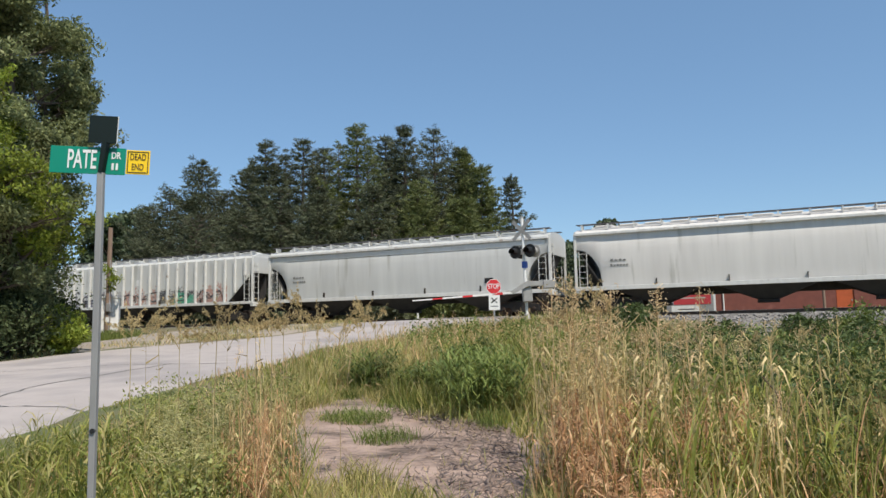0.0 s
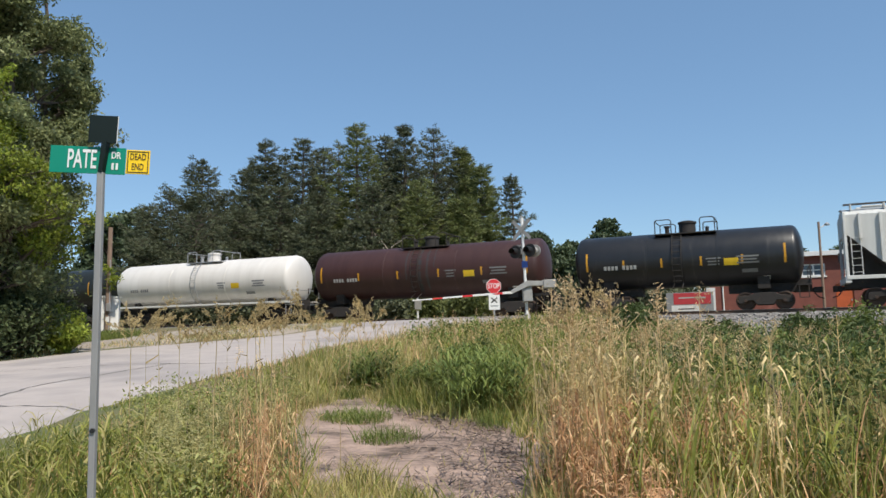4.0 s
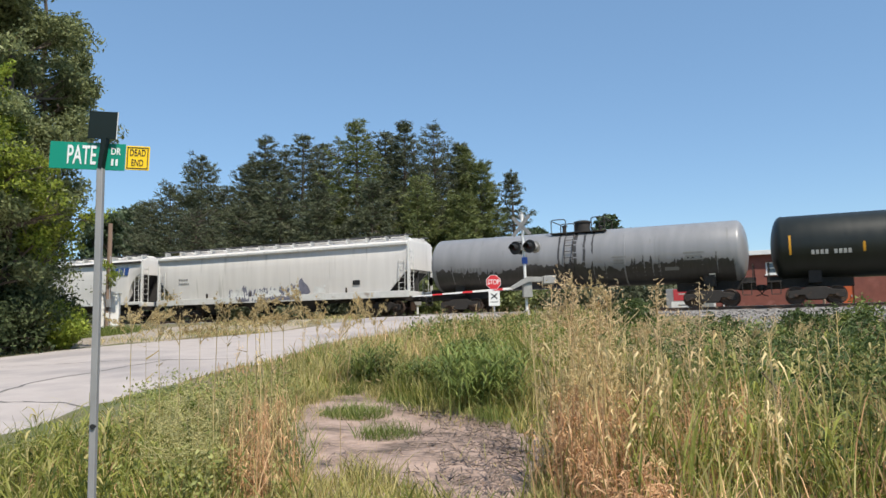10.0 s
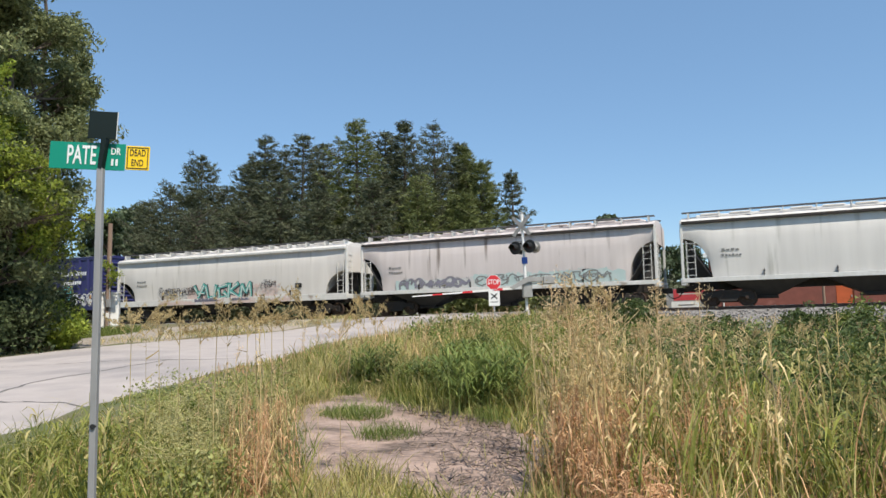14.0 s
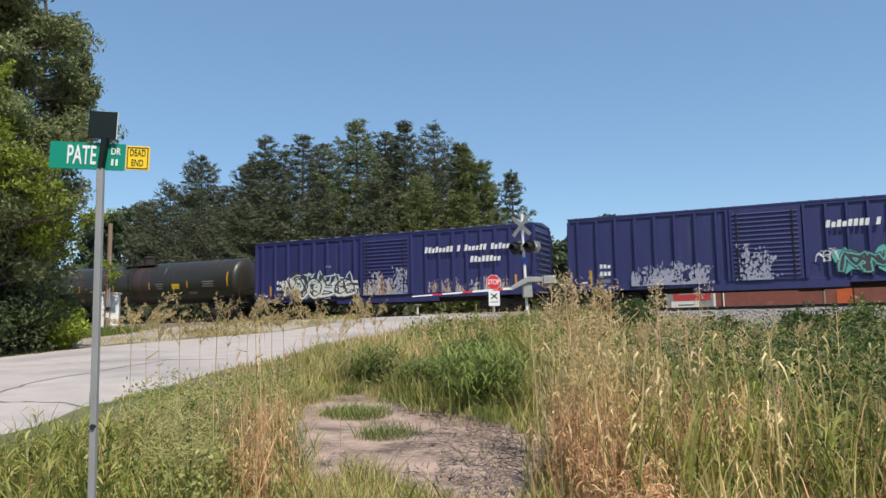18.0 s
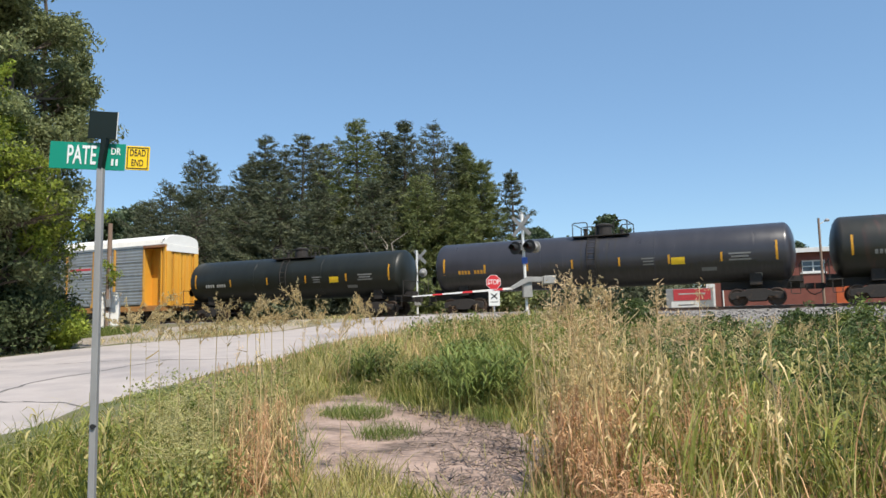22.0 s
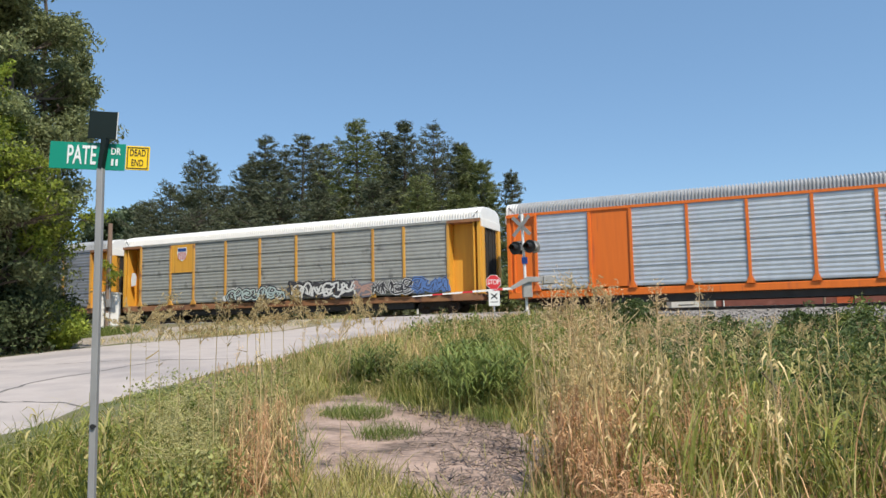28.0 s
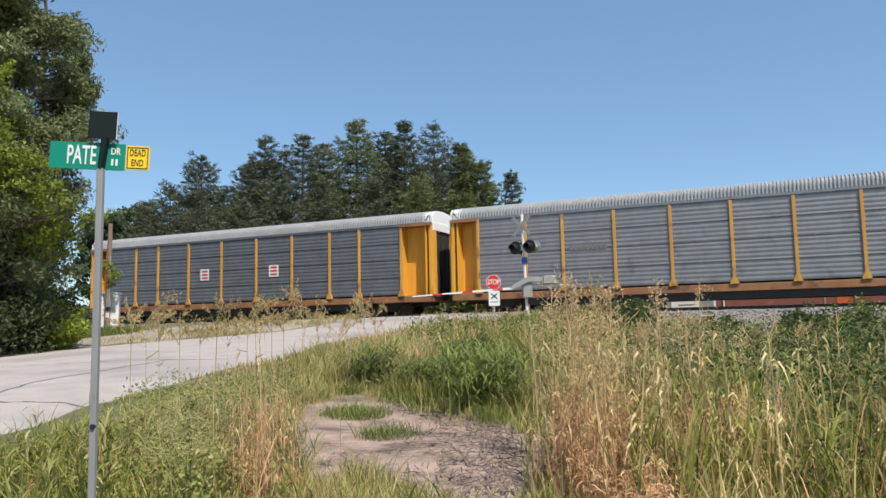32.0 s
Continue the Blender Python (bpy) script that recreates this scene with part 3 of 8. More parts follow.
# bogie, shared by all the cars
def bogie_meshes():
    d = {}
    side = [(-1.2, 0.30), (-1.2, 0.62), (-0.72, 0.66), (-0.42, 0.80), (0.42, 0.80), (0.72, 0.66), (1.2, 0.62), (1.2, 0.30), (0.98, 0.28), (0.80, 0.42), (0.52, 0.44), (0.38, 0.22), (-0.38, 0.22), (-0.52, 0.44), (-0.80, 0.42), (-0.98, 0.28)]
    d["side_frame"] = Mesh().prism(side, -0.07, 0.07, "y").out("side_frame", M_TRUCK, bevel=0.015)
    g = Mesh().box(-0.22, 0.22, -1.02, 1.02, 0.48, 0.78)
    g.tube((0, 0, 0.76), (0, 0, 0.86), 0.2, n=12)
    for sy in (-1, 1):
        for k in (-0.14, 0.0, 0.14):
            g.tube((k, sy * 0.98, 0.24), (k, sy * 0.98, 0.5), 0.062, n=8)
    d["bogie"] = g.out("bogie", M_TRUCK)
    d["axle"] = Mesh().tube((0, -1.12, 0), (0, 1.12, 0), 0.075, n=10).out("axle", M_TRUCK)
    pr = [(-0.02, 0.10), (-0.03, 0.40), (-0.028, 0.455), (-0.005, 0.455), (0.005, 0.422), (0.085, 0.415), (0.085, 0.37), (0.05, 0.34), (0.05, 0.16), (0.09, 0.14), (0.09, 0.10)]
    d["wheel"] = Mesh().lathe([(-a, r) for a, r in pr], 28, "y").out("wheel", M_WHEEL, smooth=True)
    return d


BOGIE = bogie_meshes()
AXLES = []      # axle, its place in the bogie, its car's middle


def bogie(car, x, s):
    b = part("bogie", BOGIE["bogie"], car, at=(x, 0, 0))
    for y in (-0.98, 0.98):
        part("side_frame", BOGIE["side_frame"], b, at=(0, y, 0))
    for dx in (-0.87, 0.87):
        a = part("wheelset", WHEELSET, b, "rusty steel wheels on an axle", at=(dx, 0, 0.42))
        AXLES.append((a, dx, s))
    return b


def wheelset_mesh():
    g = Mesh()
    pr = [(-0.02, 0.10), (-0.03, 0.40), (-0.028, 0.455), (-0.005, 0.455), (0.005, 0.42), (0.085, 0.413), (0.085, 0.37), (0.05, 0.34), (0.05, 0.16), (0.09, 0.14), (0.09, 0.10)]
    for sy in (-1, 1):
        g.lathe([(sy * (0.745 + a), r) for a, r in pr], 24, "y")
    g.tube((0, -1.12, 0), (0, 1.12, 0), 0.075, n=8)
    for sy in (-1, 1):          # cast ribs on the plates
        for k in range(6):
            a = math.pi * k / 3
            g.slab(Matrix.Translation((0.25 * math.cos(a), sy * 0.80, 0.25 * math.sin(a))) @ Matrix.Rotation(-a, 4, "Y"), 0.16, 0.03, 0.03)
    return g.out("wheelset", M_WHEEL, smooth=True)


WHEELSET = wheelset_mesh()


def coupler_mesh():
    g = Mesh().box(-0.75, 0.12, -0.09, 0.09, 0.78, 0.98)
    g.prism([(0.1, -0.12), (0.42, -0.16), (0.5, -0.02), (0.34, 0.04), (0.44, 0.14), (0.3, 0.2), (0.1, 0.12)], 0.74, 1.02, "z")
    g.path([(0.1, 0.35, 0.82), (0.3, 0.4, 0.55), (0.55, 0.42, 0.46)], 0.03, 6)
    return g.out("coupler", M_TRUCK, bevel=0.012)


COUPLER = coupler_mesh()


def couplers(car, half):
    part("coupler", COUPLER, car, "grimy black steel coupler and hose", at=(half, 0, 0))
    part("coupler", COUPLER, car, "grimy black steel coupler and hose", at=Matrix.Translation((-half, 0, 0)) @ Matrix.Rotation(math.pi, 4, "Z"))


def ladder_mesh(h, w=0.45, n=6, r=0.013, name="ladder", material=None, flat=False):
    """A ladder in the x-z plane (or y-z when flat), standing on z = 0."""
    g = Mesh()
    for k in (-1, 1):
        p = (k * w / 2, 0, 0) if not flat else (0, k * w / 2, 0)
        q = (p[0], p[1], h)
        g.slab(Matrix.Translation(((p[0] + q[0]) / 2, (p[1] + q[1]) / 2, h / 2)), 0.032, 0.032, h)
    for i in range(n):
        z = h * (i + 0.6) / n
        a, b = ((-w / 2, 0, z), (w / 2, 0, z)) if not flat else ((0, -w / 2, z), (0, w / 2, z))
        g.tube(a, b, r, n=6)
    return g.out(name, material or M_HOP_SILL)


def plate(car, name, x, z, w, h, material, y, label="", thick=0.004):
    """A flat marking on the side that faces the road (y < 0)."""
    return part(name, Mesh().box(x - w / 2, x + w / 2, y - thick, y + 0.002, z - h / 2, z + h / 2).out(name, material), car, label)


def bars(car, name, x, z, w, h, material, y, n, gaps, label="", rnd=None, slope=0.0):
    """A line of lettering as plain bars, one for each letter."""
    rnd = rnd or random.Random(len(CARS) * 7 + int(z * 10))
    step = w / n
    for k in range(n):
        if k in gaps:
            continue
        g = Mesh()
        cx = x - w / 2 + (k + 0.5) * step
        hh = h * (1.0 if k == 0 or (k - 1) in gaps else rnd.choice((0.72, 0.72, 0.95)))
        ww = step * 0.72
        g.prism([(cx - ww / 2, z - h / 2), (cx + ww / 2, z - h / 2), (cx + ww / 2 + slope * hh, z - h / 2 + hh), (cx - ww / 2 + slope * hh, z - h / 2 + hh)], y - 0.004, y + 0.001, "y")
        part(name, g.out(name, material), car, label)


def bowed(line, per=3):
    """A smooth line through the points."""
    out, n = [], len(line) - 1
    for i in range(n):
        p = [line[max(0, min(n, i + j))] for j in (-1, 0, 1, 2)]
        for q in range(per):
            t = q / per
            out.append(tuple(0.5 * (2 * p[1][c] + (p[2][c] - p[0][c]) * t + (2 * p[0][c] - 5 * p[1][c] + 4 * p[2][c] - p[3][c]) * t * t + (3 * p[1][c] - p[0][c] - 3 * p[2][c] + p[3][c]) * t ** 3) for c in (0, 1)))
    return out + [line[-1]]


def ribbon(g, line, wide, q, taper=0.0):
    """A flat stroke along a line on the side of a car."""
    m, vs = len(line), []
    for j in range(m):
        (xp, zp), (xq, zq) = line[max(0, j - 1)], line[min(m - 1, j + 1)]
        d = math.hypot(xq - xp, zq - zp) + 1e-6
        tx, tz = (xq - xp) / d, (zq - zp) / d
        push = -0.7 if j == 0 else 0.7 if j == m - 1 else 0.0
        ww = wide * (1 - taper * j / m) * (0.85 + 0.3 * math.sin(1.3 * j + line[0][0]) ** 2)
        cx, cz = line[j][0] + tx * wide * push, line[j][1] + tz * wide * push
        vs += [(cx - tz * ww, q - 0.00008 * j, cz + tx * ww), (cx + tz * ww, q - 0.00008 * j, cz - tx * ww)]
    g.add(vs, [(2 * j, 2 * j + 1, 2 * j + 3, 2 * j + 2) for j in range(m - 1)])


def spray(car, x0, x1, z0, z1, y, mats, seed, dens=1.0, label="sprayed graffiti strokes", cloud=None):
    """Graffiti: crowded fat letters that mean nothing, filled, outlined and haloed, over a smoky ground, with runs and scribbles."""
    rnd = random.Random(seed)
    w, h = x1 - x0, z1 - z0
    n = max(2, int(round(1.35 * dens * w / (h * 0.8))))
    cell = w / n
    names = ("graffiti_fill", "graffiti_outline", "graffiti_halo")
    if cloud:
        g = Mesh()
        x = x0 - 0.1 * h
        while x < x1:
            r = h * rnd.uniform(0.10, 0.34)
            cz = z0 + h * rnd.uniform(0.15, 0.75)
            pts = [(x + math.cos(0.7 * k) * r * rnd.uniform(0.6, 1.3), min(z1 + 0.05, max(z0, cz + math.sin(0.7 * k) * r * rnd.uniform(0.6, 1.3)))) for k in range(9)]
            g.add([(a, y - 0.0008 - 0.0004 * rnd.random(), b) for a, b in pts], [tuple(range(9))])
            x += r * rnd.uniform(0.5, 1.1)
        tagged(part("graffiti_ground", g.out("graffiti", cloud), car, "smoky sprayed ground of the graffiti"), kind="stuff")
    shapes = (((0.5, 0.0), (0.05, 0.4), (0.3, 1.0), (0.9, 0.9), (0.95, 0.3), (0.5, 0.0)),
              ((0.95, 0.2), (0.4, 0.0), (0.0, 0.5), (0.4, 1.0), (0.95, 0.8), (0.7, 0.45), (0.4, 0.5)),
              ((0.0, 0.1), (0.15, 0.9), (0.5, 0.3), (0.85, 0.95), (1.0, 0.05)),
              ((1.0, 0.95), (0.3, 0.9), (0.15, 0.6), (0.8, 0.45), (0.9, 0.15), (0.1, 0.05)),
              ((0.0, 0.9), (0.5, 1.0), (0.45, 0.5), (0.95, 0.55), (0.5, 0.0), (0.2, 0.1)),
              ((0.05, 0.0), (0.1, 0.6), (0.5, 1.0), (0.9, 0.6), (0.95, 0.0)))
    for i in range(n):
        left, hh = x0 + cell * (i - 0.12), h * rnd.uniform(0.72, 1.0)

        def put(pts):
            return bowed([(left + 1.24 * cell * (u + rnd.uniform(-0.08, 0.08)), z0 + hh * (0.10 + 0.80 * v + rnd.uniform(-0.06, 0.06))) for u, v in pts])

        lines = [put(rnd.choice(shapes))]
        for _ in range(2):
            a, b = rnd.random(), rnd.random()
            lines.append(put(((a, rnd.uniform(0.3, 0.6)), ((a + b) / 2, rnd.uniform(0.2, 0.8)), (b, rnd.uniform(0.5, 1.0)))))
        for k, mm in enumerate(mats[:3]):
            wide = h * (0.05, 0.098, 0.14)[k] if len(mats) > 1 else h * 0.03
            g = Mesh()
            for li, line in enumerate(lines):
                ribbon(g, line, wide, y - 0.012 + 0.0032 * k - 0.0012 * li - 0.0004 * (i % 2))
            if k == len(mats[:3]) - 1:          # runs and stray scribbles
                for _ in range(rnd.randrange(3)):
                    x, z = rnd.choice(lines[0])
                    ribbon(g, [(x, z), (x + rnd.uniform(-0.01, 0.01), max(z0, z - h * rnd.uniform(0.15, 0.4)))], 0.012, y - 0.0125)
                if rnd.random() < 0.5:
                    x, z = left + cell * rnd.random(), z0 + h * rnd.uniform(0.75, 1.0)
                    ribbon(g, bowed([(x + 0.1 * h * q * rnd.uniform(0.6, 1.2), z + h * rnd.uniform(-0.09, 0.09)) for q in range(4)], 3), 0.014, y - 0.0126)
            part(names[k], g.out("graffiti", mm), car, label)


def chalk(car, x0, x1, z0, z1, y, material, seed, label="chalky, worn paint"):
    """Ragged worn paint: many small flakes, thickest low down, thinning upwards."""
    rnd = random.Random(seed)
    lumps = [(rnd.uniform(x0, x1), rnd.uniform(0.5, 1.0)) for _ in range(max(3, int((x1 - x0) / 0.5)))]
    g = Mesh()
    for k in range(int(95 * (x1 - x0))):
        cx, top = rnd.choice(lumps)
        x = min(x1, max(x0, rnd.gauss(cx, 0.22)))
        z = z0 + (z1 - z0) * top * rnd.random() ** 1.7
        w, h = rnd.uniform(0.015, 0.08), rnd.uniform(0.02, 0.16)
        pts = [(x + math.cos(1.05 * q) * w * rnd.uniform(0.5, 1.2), max(z0, z + math.sin(1.05 * q) * h * rnd.uniform(0.5, 1.2))) for q in range(6)]
        g.add([(a, y - 0.002 - 0.002 * rnd.random(), b) for a, b in pts], [tuple(range(6))])
    tagged(part("worn_paint", g.out("worn_paint", material), car, label), kind="stuff")


def jagged(car, x0, x1, z0, z1, y, seed):
    """Faded graffiti of dark, spiky blocks on a white sprayed ground, ending in a tall spike."""
    rnd = random.Random(seed)
    chalk(car, x0, x1, z0, z0 + 0.85 * (z1 - z0), y, M_GRAF_W, seed, "white sprayed ground of the graffiti")
    x = x0
    while x < x1:
        last = x > x1 - 1.0
        w, h = (0.95, 1.35) if last else (rnd.uniform(0.24, 0.5), rnd.uniform(0.55, 1.0))
        h *= z1 - z0
        lean = rnd.uniform(-0.12, 0.12)
        pts = [(x, z0), (x + 0.1 * w, z0 + 0.45 * h), (x + 0.22 * w + lean, z0 + 0.8 * h), (x + 0.42 * w + lean, z0 + h), (x + 0.55 * w, z0 + 0.72 * h), (x + 0.78 * w, z0 + (0.5 if last else 0.9) * h), (x + w, z0 + 0.15 * h), (x + 0.9 * w, z0)]
        g = Mesh()
        g.add([(a + rnd.uniform(-0.03, 0.03), y - 0.006, b) for a, b in pts], [tuple(range(8))])
        part("graffiti_block", g.out("graffiti", M_GRAF_D), car, "faded blue-black graffiti")
        x += w * rnd.uniform(0.95, 1.25) if not last else 2.0
    chalk(car, x0, x1 - 0.6, z0, z0 + 0.6 * (z1 - z0), y - 0.006, M_GRAF_W, seed + 1, "white flecks over the graffiti")


def slashes(car, x0, x1, z0, z1, y, seed):
    """Graffiti of slanting angular strokes: teal with a dark edge and white lights."""
    rnd = random.Random(seed)
    forms = (((0.0, 0.95, 0.35, 0.45), (0.95, 1.0, 0.35, 0.1), (0.3, 0.5, 1.0, 0.42)),
             ((0.05, 1.0, 0.3, 0.1), (0.3, 0.1, 0.9, 0.25), (0.95, 0.95, 0.75, 0.05)),
             ((0.95, 0.95, 0.15, 0.7), (0.15, 0.7, 0.3, 0.1), (0.3, 0.1, 0.95, 0.2), (0.6, 0.5, 0.95, 0.2)),
             ((0.15, 1.0, 0.05, 0.0), (0.9, 0.95, 0.15, 0.5), (0.15, 0.5, 1.05, 0.05)),
             ((0.05, 0.0, 0.2, 0.9), (0.2, 0.9, 0.5, 0.35), (0.5, 0.35, 0.85, 1.0), (0.85, 1.0, 0.95, 0.0)))
    n = 5
    cell, h = (x1 - x0) / n, z1 - z0
    for i in range(n):
        edge, fill, light = Mesh(), Mesh(), Mesh()
        for q, (a, b, c, d) in enumerate(forms[i]):
            p = Vector((x0 + cell * (i + a * 1.05), z0 + h * (b * rnd.uniform(0.9, 1.0))))
            r = Vector((x0 + cell * (i + c * 1.05), z0 + h * d))
            t = (r - p).normalized()
            m = Vector((-t.y, t.x))
            w = h * rnd.uniform(0.085, 0.12)
            for g, ww, lift, shift in ((edge, w * 1.5, 0.004, 0.04), (fill, w * 0.95, 0.008, 0.0), (light, w * 0.42, 0.012, -0.35 * w)):
                o = Vector((shift, -shift)) if g is edge else m * shift
                e = t * (0.035 if g is edge else 0.0)
                quad = [p - m * ww * 1.15 - e + o, r - m * ww * 0.7 + e + o, r + m * ww * 0.7 + e + o, p + m * ww * 1.15 - e + o]
                if g is light:
                    quad = [v.lerp((p + r) / 2, 0.25) for v in quad]
                g.add([(v.x, y - lift - 0.0006 * q, max(1.415, v.y)) for v in quad], [(0, 1, 2, 3)])
        part("graffiti_outline", edge.out("graffiti", M_GRAF_K), car, "black edge of the graffiti")
        part("graffiti_fill", fill.out("graffiti", M_GRAF_T), car, "teal-green sprayed strokes")
        part("graffiti_light", light.out("graffiti", M_GRAF_W), car, "white lights on the strokes")


def start_car(name, s0, s1, label, category, group="cars of the freight train"):
    s = (s0 + s1) / 2
    car = thing(name, car_at(s), label, category, group)
    CARS.append((car, s))
    return car, s1 - s0, s


# --- covered hopper ---
def hopper(s0, s1, label, paint, seed=0, ribbed=False, arch=True, band=None, endpaint=None, nbays=3, top=None, reach=1.35, bay=None, rise=3.38):
    car, L, s = start_car("covered_hopper_car", s0, s1, label, "freight car")
    h = L / 2
    zs, zt, zr = 1.36, 4.22, 4.55           # sill, top of side, roof
    W = 1.56
    # shell, ring by ring, its lower edge climbing at the slope ends
    stations = [-h + 0.06, -h + 0.10] + [-h + 0.10 + reach * k / 10 for k in range(1, 11)]
    stations = stations + [x for x in np.linspace(-h + 0.10 + reach + 1, h - 0.10 - reach - 1, 9)] + [-x for x in reversed(stations)]
    g = Mesh()
    rings = []
    for x in stations:
        e = h - 0.1 - abs(x)
        if e >= reach:
            low = zs
        elif arch:
            k = max(0.0, e / reach)
            low = zs + (rise - zs) * math.sqrt(max(0, 1 - k * k)) if k < 1 else zs
        else:
            low = zs + (rise - zs) * (1 - max(0, e) / reach)
        if ribbed:
            prof = [(-1.45, low), (-1.46, low + 0.5 * (zt - low)), (-1.46, zt), (-1.30, zt + 0.16), (-0.7, zr), (0.7, zr), (1.30, zt + 0.16), (1.46, zt), (1.46, low + 0.5 * (zt - low)), (1.45, low)]
        else:
            prof = [(-W + 0.10, low), (-W + 0.015, low + 0.33 * (zt - low)), (-W, low + 0.66 * (zt - low)), (-W + 0.05, zt - 0.05), (-W + 0.14, zt + 0.10), (-1.0, zt + 0.26), (-0.5, zr), (0.5, zr), (1.0, zt + 0.26), (W - 0.14, zt + 0.10), (W - 0.05, zt - 0.05), (W, low + 0.66 * (zt - low)), (W - 0.015, low + 0.33 * (zt - low)), (W - 0.10, low)]
        rings.append([(x, a, b) for a, b in prof])
    n = len(rings[0])
    g.v = [p for r in rings for p in r]
    for i in range(len(rings) - 1):
        for j in range(n):
            g.f.append((i * n + j, i * n + (j + 1) % n, (i + 1) * n + (j + 1) % n, (i + 1) * n + j))
    g.f += [tuple(range(n)), tuple(range((len(rings) - 1) * n, len(rings) * n))[::-1]]
    part("shell", g.out("shell", paint, smooth=True), car)
    sillm = endpaint or M_HOP_SILL
    for sy in (-1, 1):
        part("side_sill", Mesh().box(-h, h, sy * 1.60 - 0.05, sy * 1.60 + 0.05, zs - (0.12 if ribbed else 0.34 if bay else 0.16), zs + 0.05).out("side_sill", sillm, bevel=0.01), car)
        if not ribbed:
            part("top_rail", Mesh().box(-h + 0.1, h - 0.1, sy * 1.60 - 0.09, sy * 1.60 + 0.05, zt - 0.12, zt + 0.02).out("top_rail", top or sillm, bevel=0.015), car)
        if band:
            y = sy * (W + 0.008)
            part("top_band", Mesh().box(-h + 0.3, h - 0.3, min(y, y - sy * 0.06), max(y, y - sy * 0.06), zt - 0.42, zt - 0.17).out("top_band", band), car, "white painted band under the roof edge")
        for x in (-h + 0.07, h - 0.07):
            part("corner_post", Mesh().box(x - 0.06, x + 0.06, sy * 1.56 - 0.05, sy * 1.56 + 0.05, zs, zt).out("corner_post", sillm, bevel=0.01), car)
        for x in (-h + 0.48, h - 0.48):
            part("grab_ladder", ladder_mesh(1.9, 0.40, 6, material=sillm), car, at=(x, sy * 1.60, zs))
    for x in (-h + 0.07, h - 0.07):
        part("end_sheet", Mesh().box(x - 0.05, x + 0.05, -1.5, 1.5, rise - 0.1, zt + 0.12).out("end_sheet", endpaint or paint, bevel=0.01), car)
        part("end_sill", Mesh().box(x - 0.12, x + 0.12, -1.62, 1.62, zs - 0.28, zs).out("end_sill", sillm, bevel=0.01), car)
        part("end_ladder", ladder_mesh(2.5, 0.45, 7, material=sillm, flat=True), car, at=(x + (0.07 if x > 0 else -0.07), -1.25, zs))
    xb = -h + 0.35
    part("brake_wheel", Mesh().lathe([(-0.02, 0.24), (0.02, 0.27), (0.02, 0.22), (-0.02, 0.2)], 16, "x", (xb - 0.45, 0.6, 2.4)).out("brake_wheel", M_TRUCK), car)
    if ribbed:
        nr = 23
        for sy in (-1, 1):
            for k in range(nr):
                x = -h + 0.7 + (L - 1.4) * k / (nr - 1)
                low = zs if abs(x) < h - reach else zs + (3.35 - zs) * (1 - max(0, h - 0.1 - abs(x)) / reach)
                if k in (0, nr - 1):
                    low = 3.1
                part("side_rib", Mesh().prism([(x - 0.07, sy * 1.455), (x - 0.06, sy * 1.60), (x + 0.06, sy * 1.60), (x + 0.07, sy * 1.455)], low, zt + 0.02, "z").out("side_rib", M_HOP_SILL), car)
    # running boards along the roof edges and over the ends
    for sy in (-1, 1):
        g = Mesh()
        for k in range(3):
            y = sy * (0.92 + 0.16 * k)
            g.box(-h + 0.1, h - 0.1, y - 0.05, y + 0.05, zr + 0.16, zr + 0.20)
        part("running_board", g.out("running_board", M_DULLGALV), car, "galvanised roof walkway")
        bracket = Mesh().box(-0.025, 0.025, min(sy * 0.85, sy * 1.32), max(sy * 0.85, sy * 1.32), zt + 0.2, zr + 0.16).out("board_bracket", sillm)
        for k in range(int(L / 1.3)):
            part("board_bracket", bracket, car, at=(-h + 0.4 + k * (L - 0.8) / (int(L / 1.3) - 1), 0, 0))
    g = Mesh().box(-h + 0.7, h - 0.7, -0.32, 0.32, zr, zr + 0.13)
    part("hatch_trough", g.out("hatch_trough", paint, bevel=0.03), car)
    hatch = Mesh().box(-0.48, 0.48, -0.36, 0.36, 0, 0.07).out("hatch_cover", paint, bevel=0.025)
    for k in range(int(L / 1.4)):
        part("hatch_cover", hatch, car, at=(-h + 1.4 + k * (L - 2.8) / (int(L / 1.4) - 1), 0, zr + 0.13))
    # discharge bays
    span = (L - 2 * reach - 0.4) / nbays
    for k in range(nbays):
        x = -(L / 2) + reach + 0.2 + span * (k + 0.5)
        a = bay or span / 2 - 0.06
        g = Mesh()
        g.add([(x - a, -1.46, zs), (x + a, -1.46, zs), (x + a, 1.46, zs), (x - a, 1.46, zs), (x - 0.42, -0.5, 0.5), (x + 0.42, -0.5, 0.5), (x + 0.42, 0.5, 0.5), (x - 0.42, 0.5, 0.5)],
              [(0, 1, 5, 4), (1, 2, 6, 5), (2, 3, 7, 6), (3, 0, 4, 7), (4, 5, 6, 7)])
        # bay coloured dark for the shade below the sill
        chute = part("discharge_bay", g.out("discharge_bay", M_BAY), car, "hopper bay in steel coloured as dark as its shade")
        part("outlet_gate", Mesh().box(x - 0.5, x + 0.5, -0.62, 0.62, 0.36, 0.5).out("outlet_gate", M_TRUCK, bevel=0.01), chute)
    part("centre_sill", Mesh().box(-h, h, -0.3, 0.3, 0.86, 1.3).out("centre_sill", M_TRUCK), car)
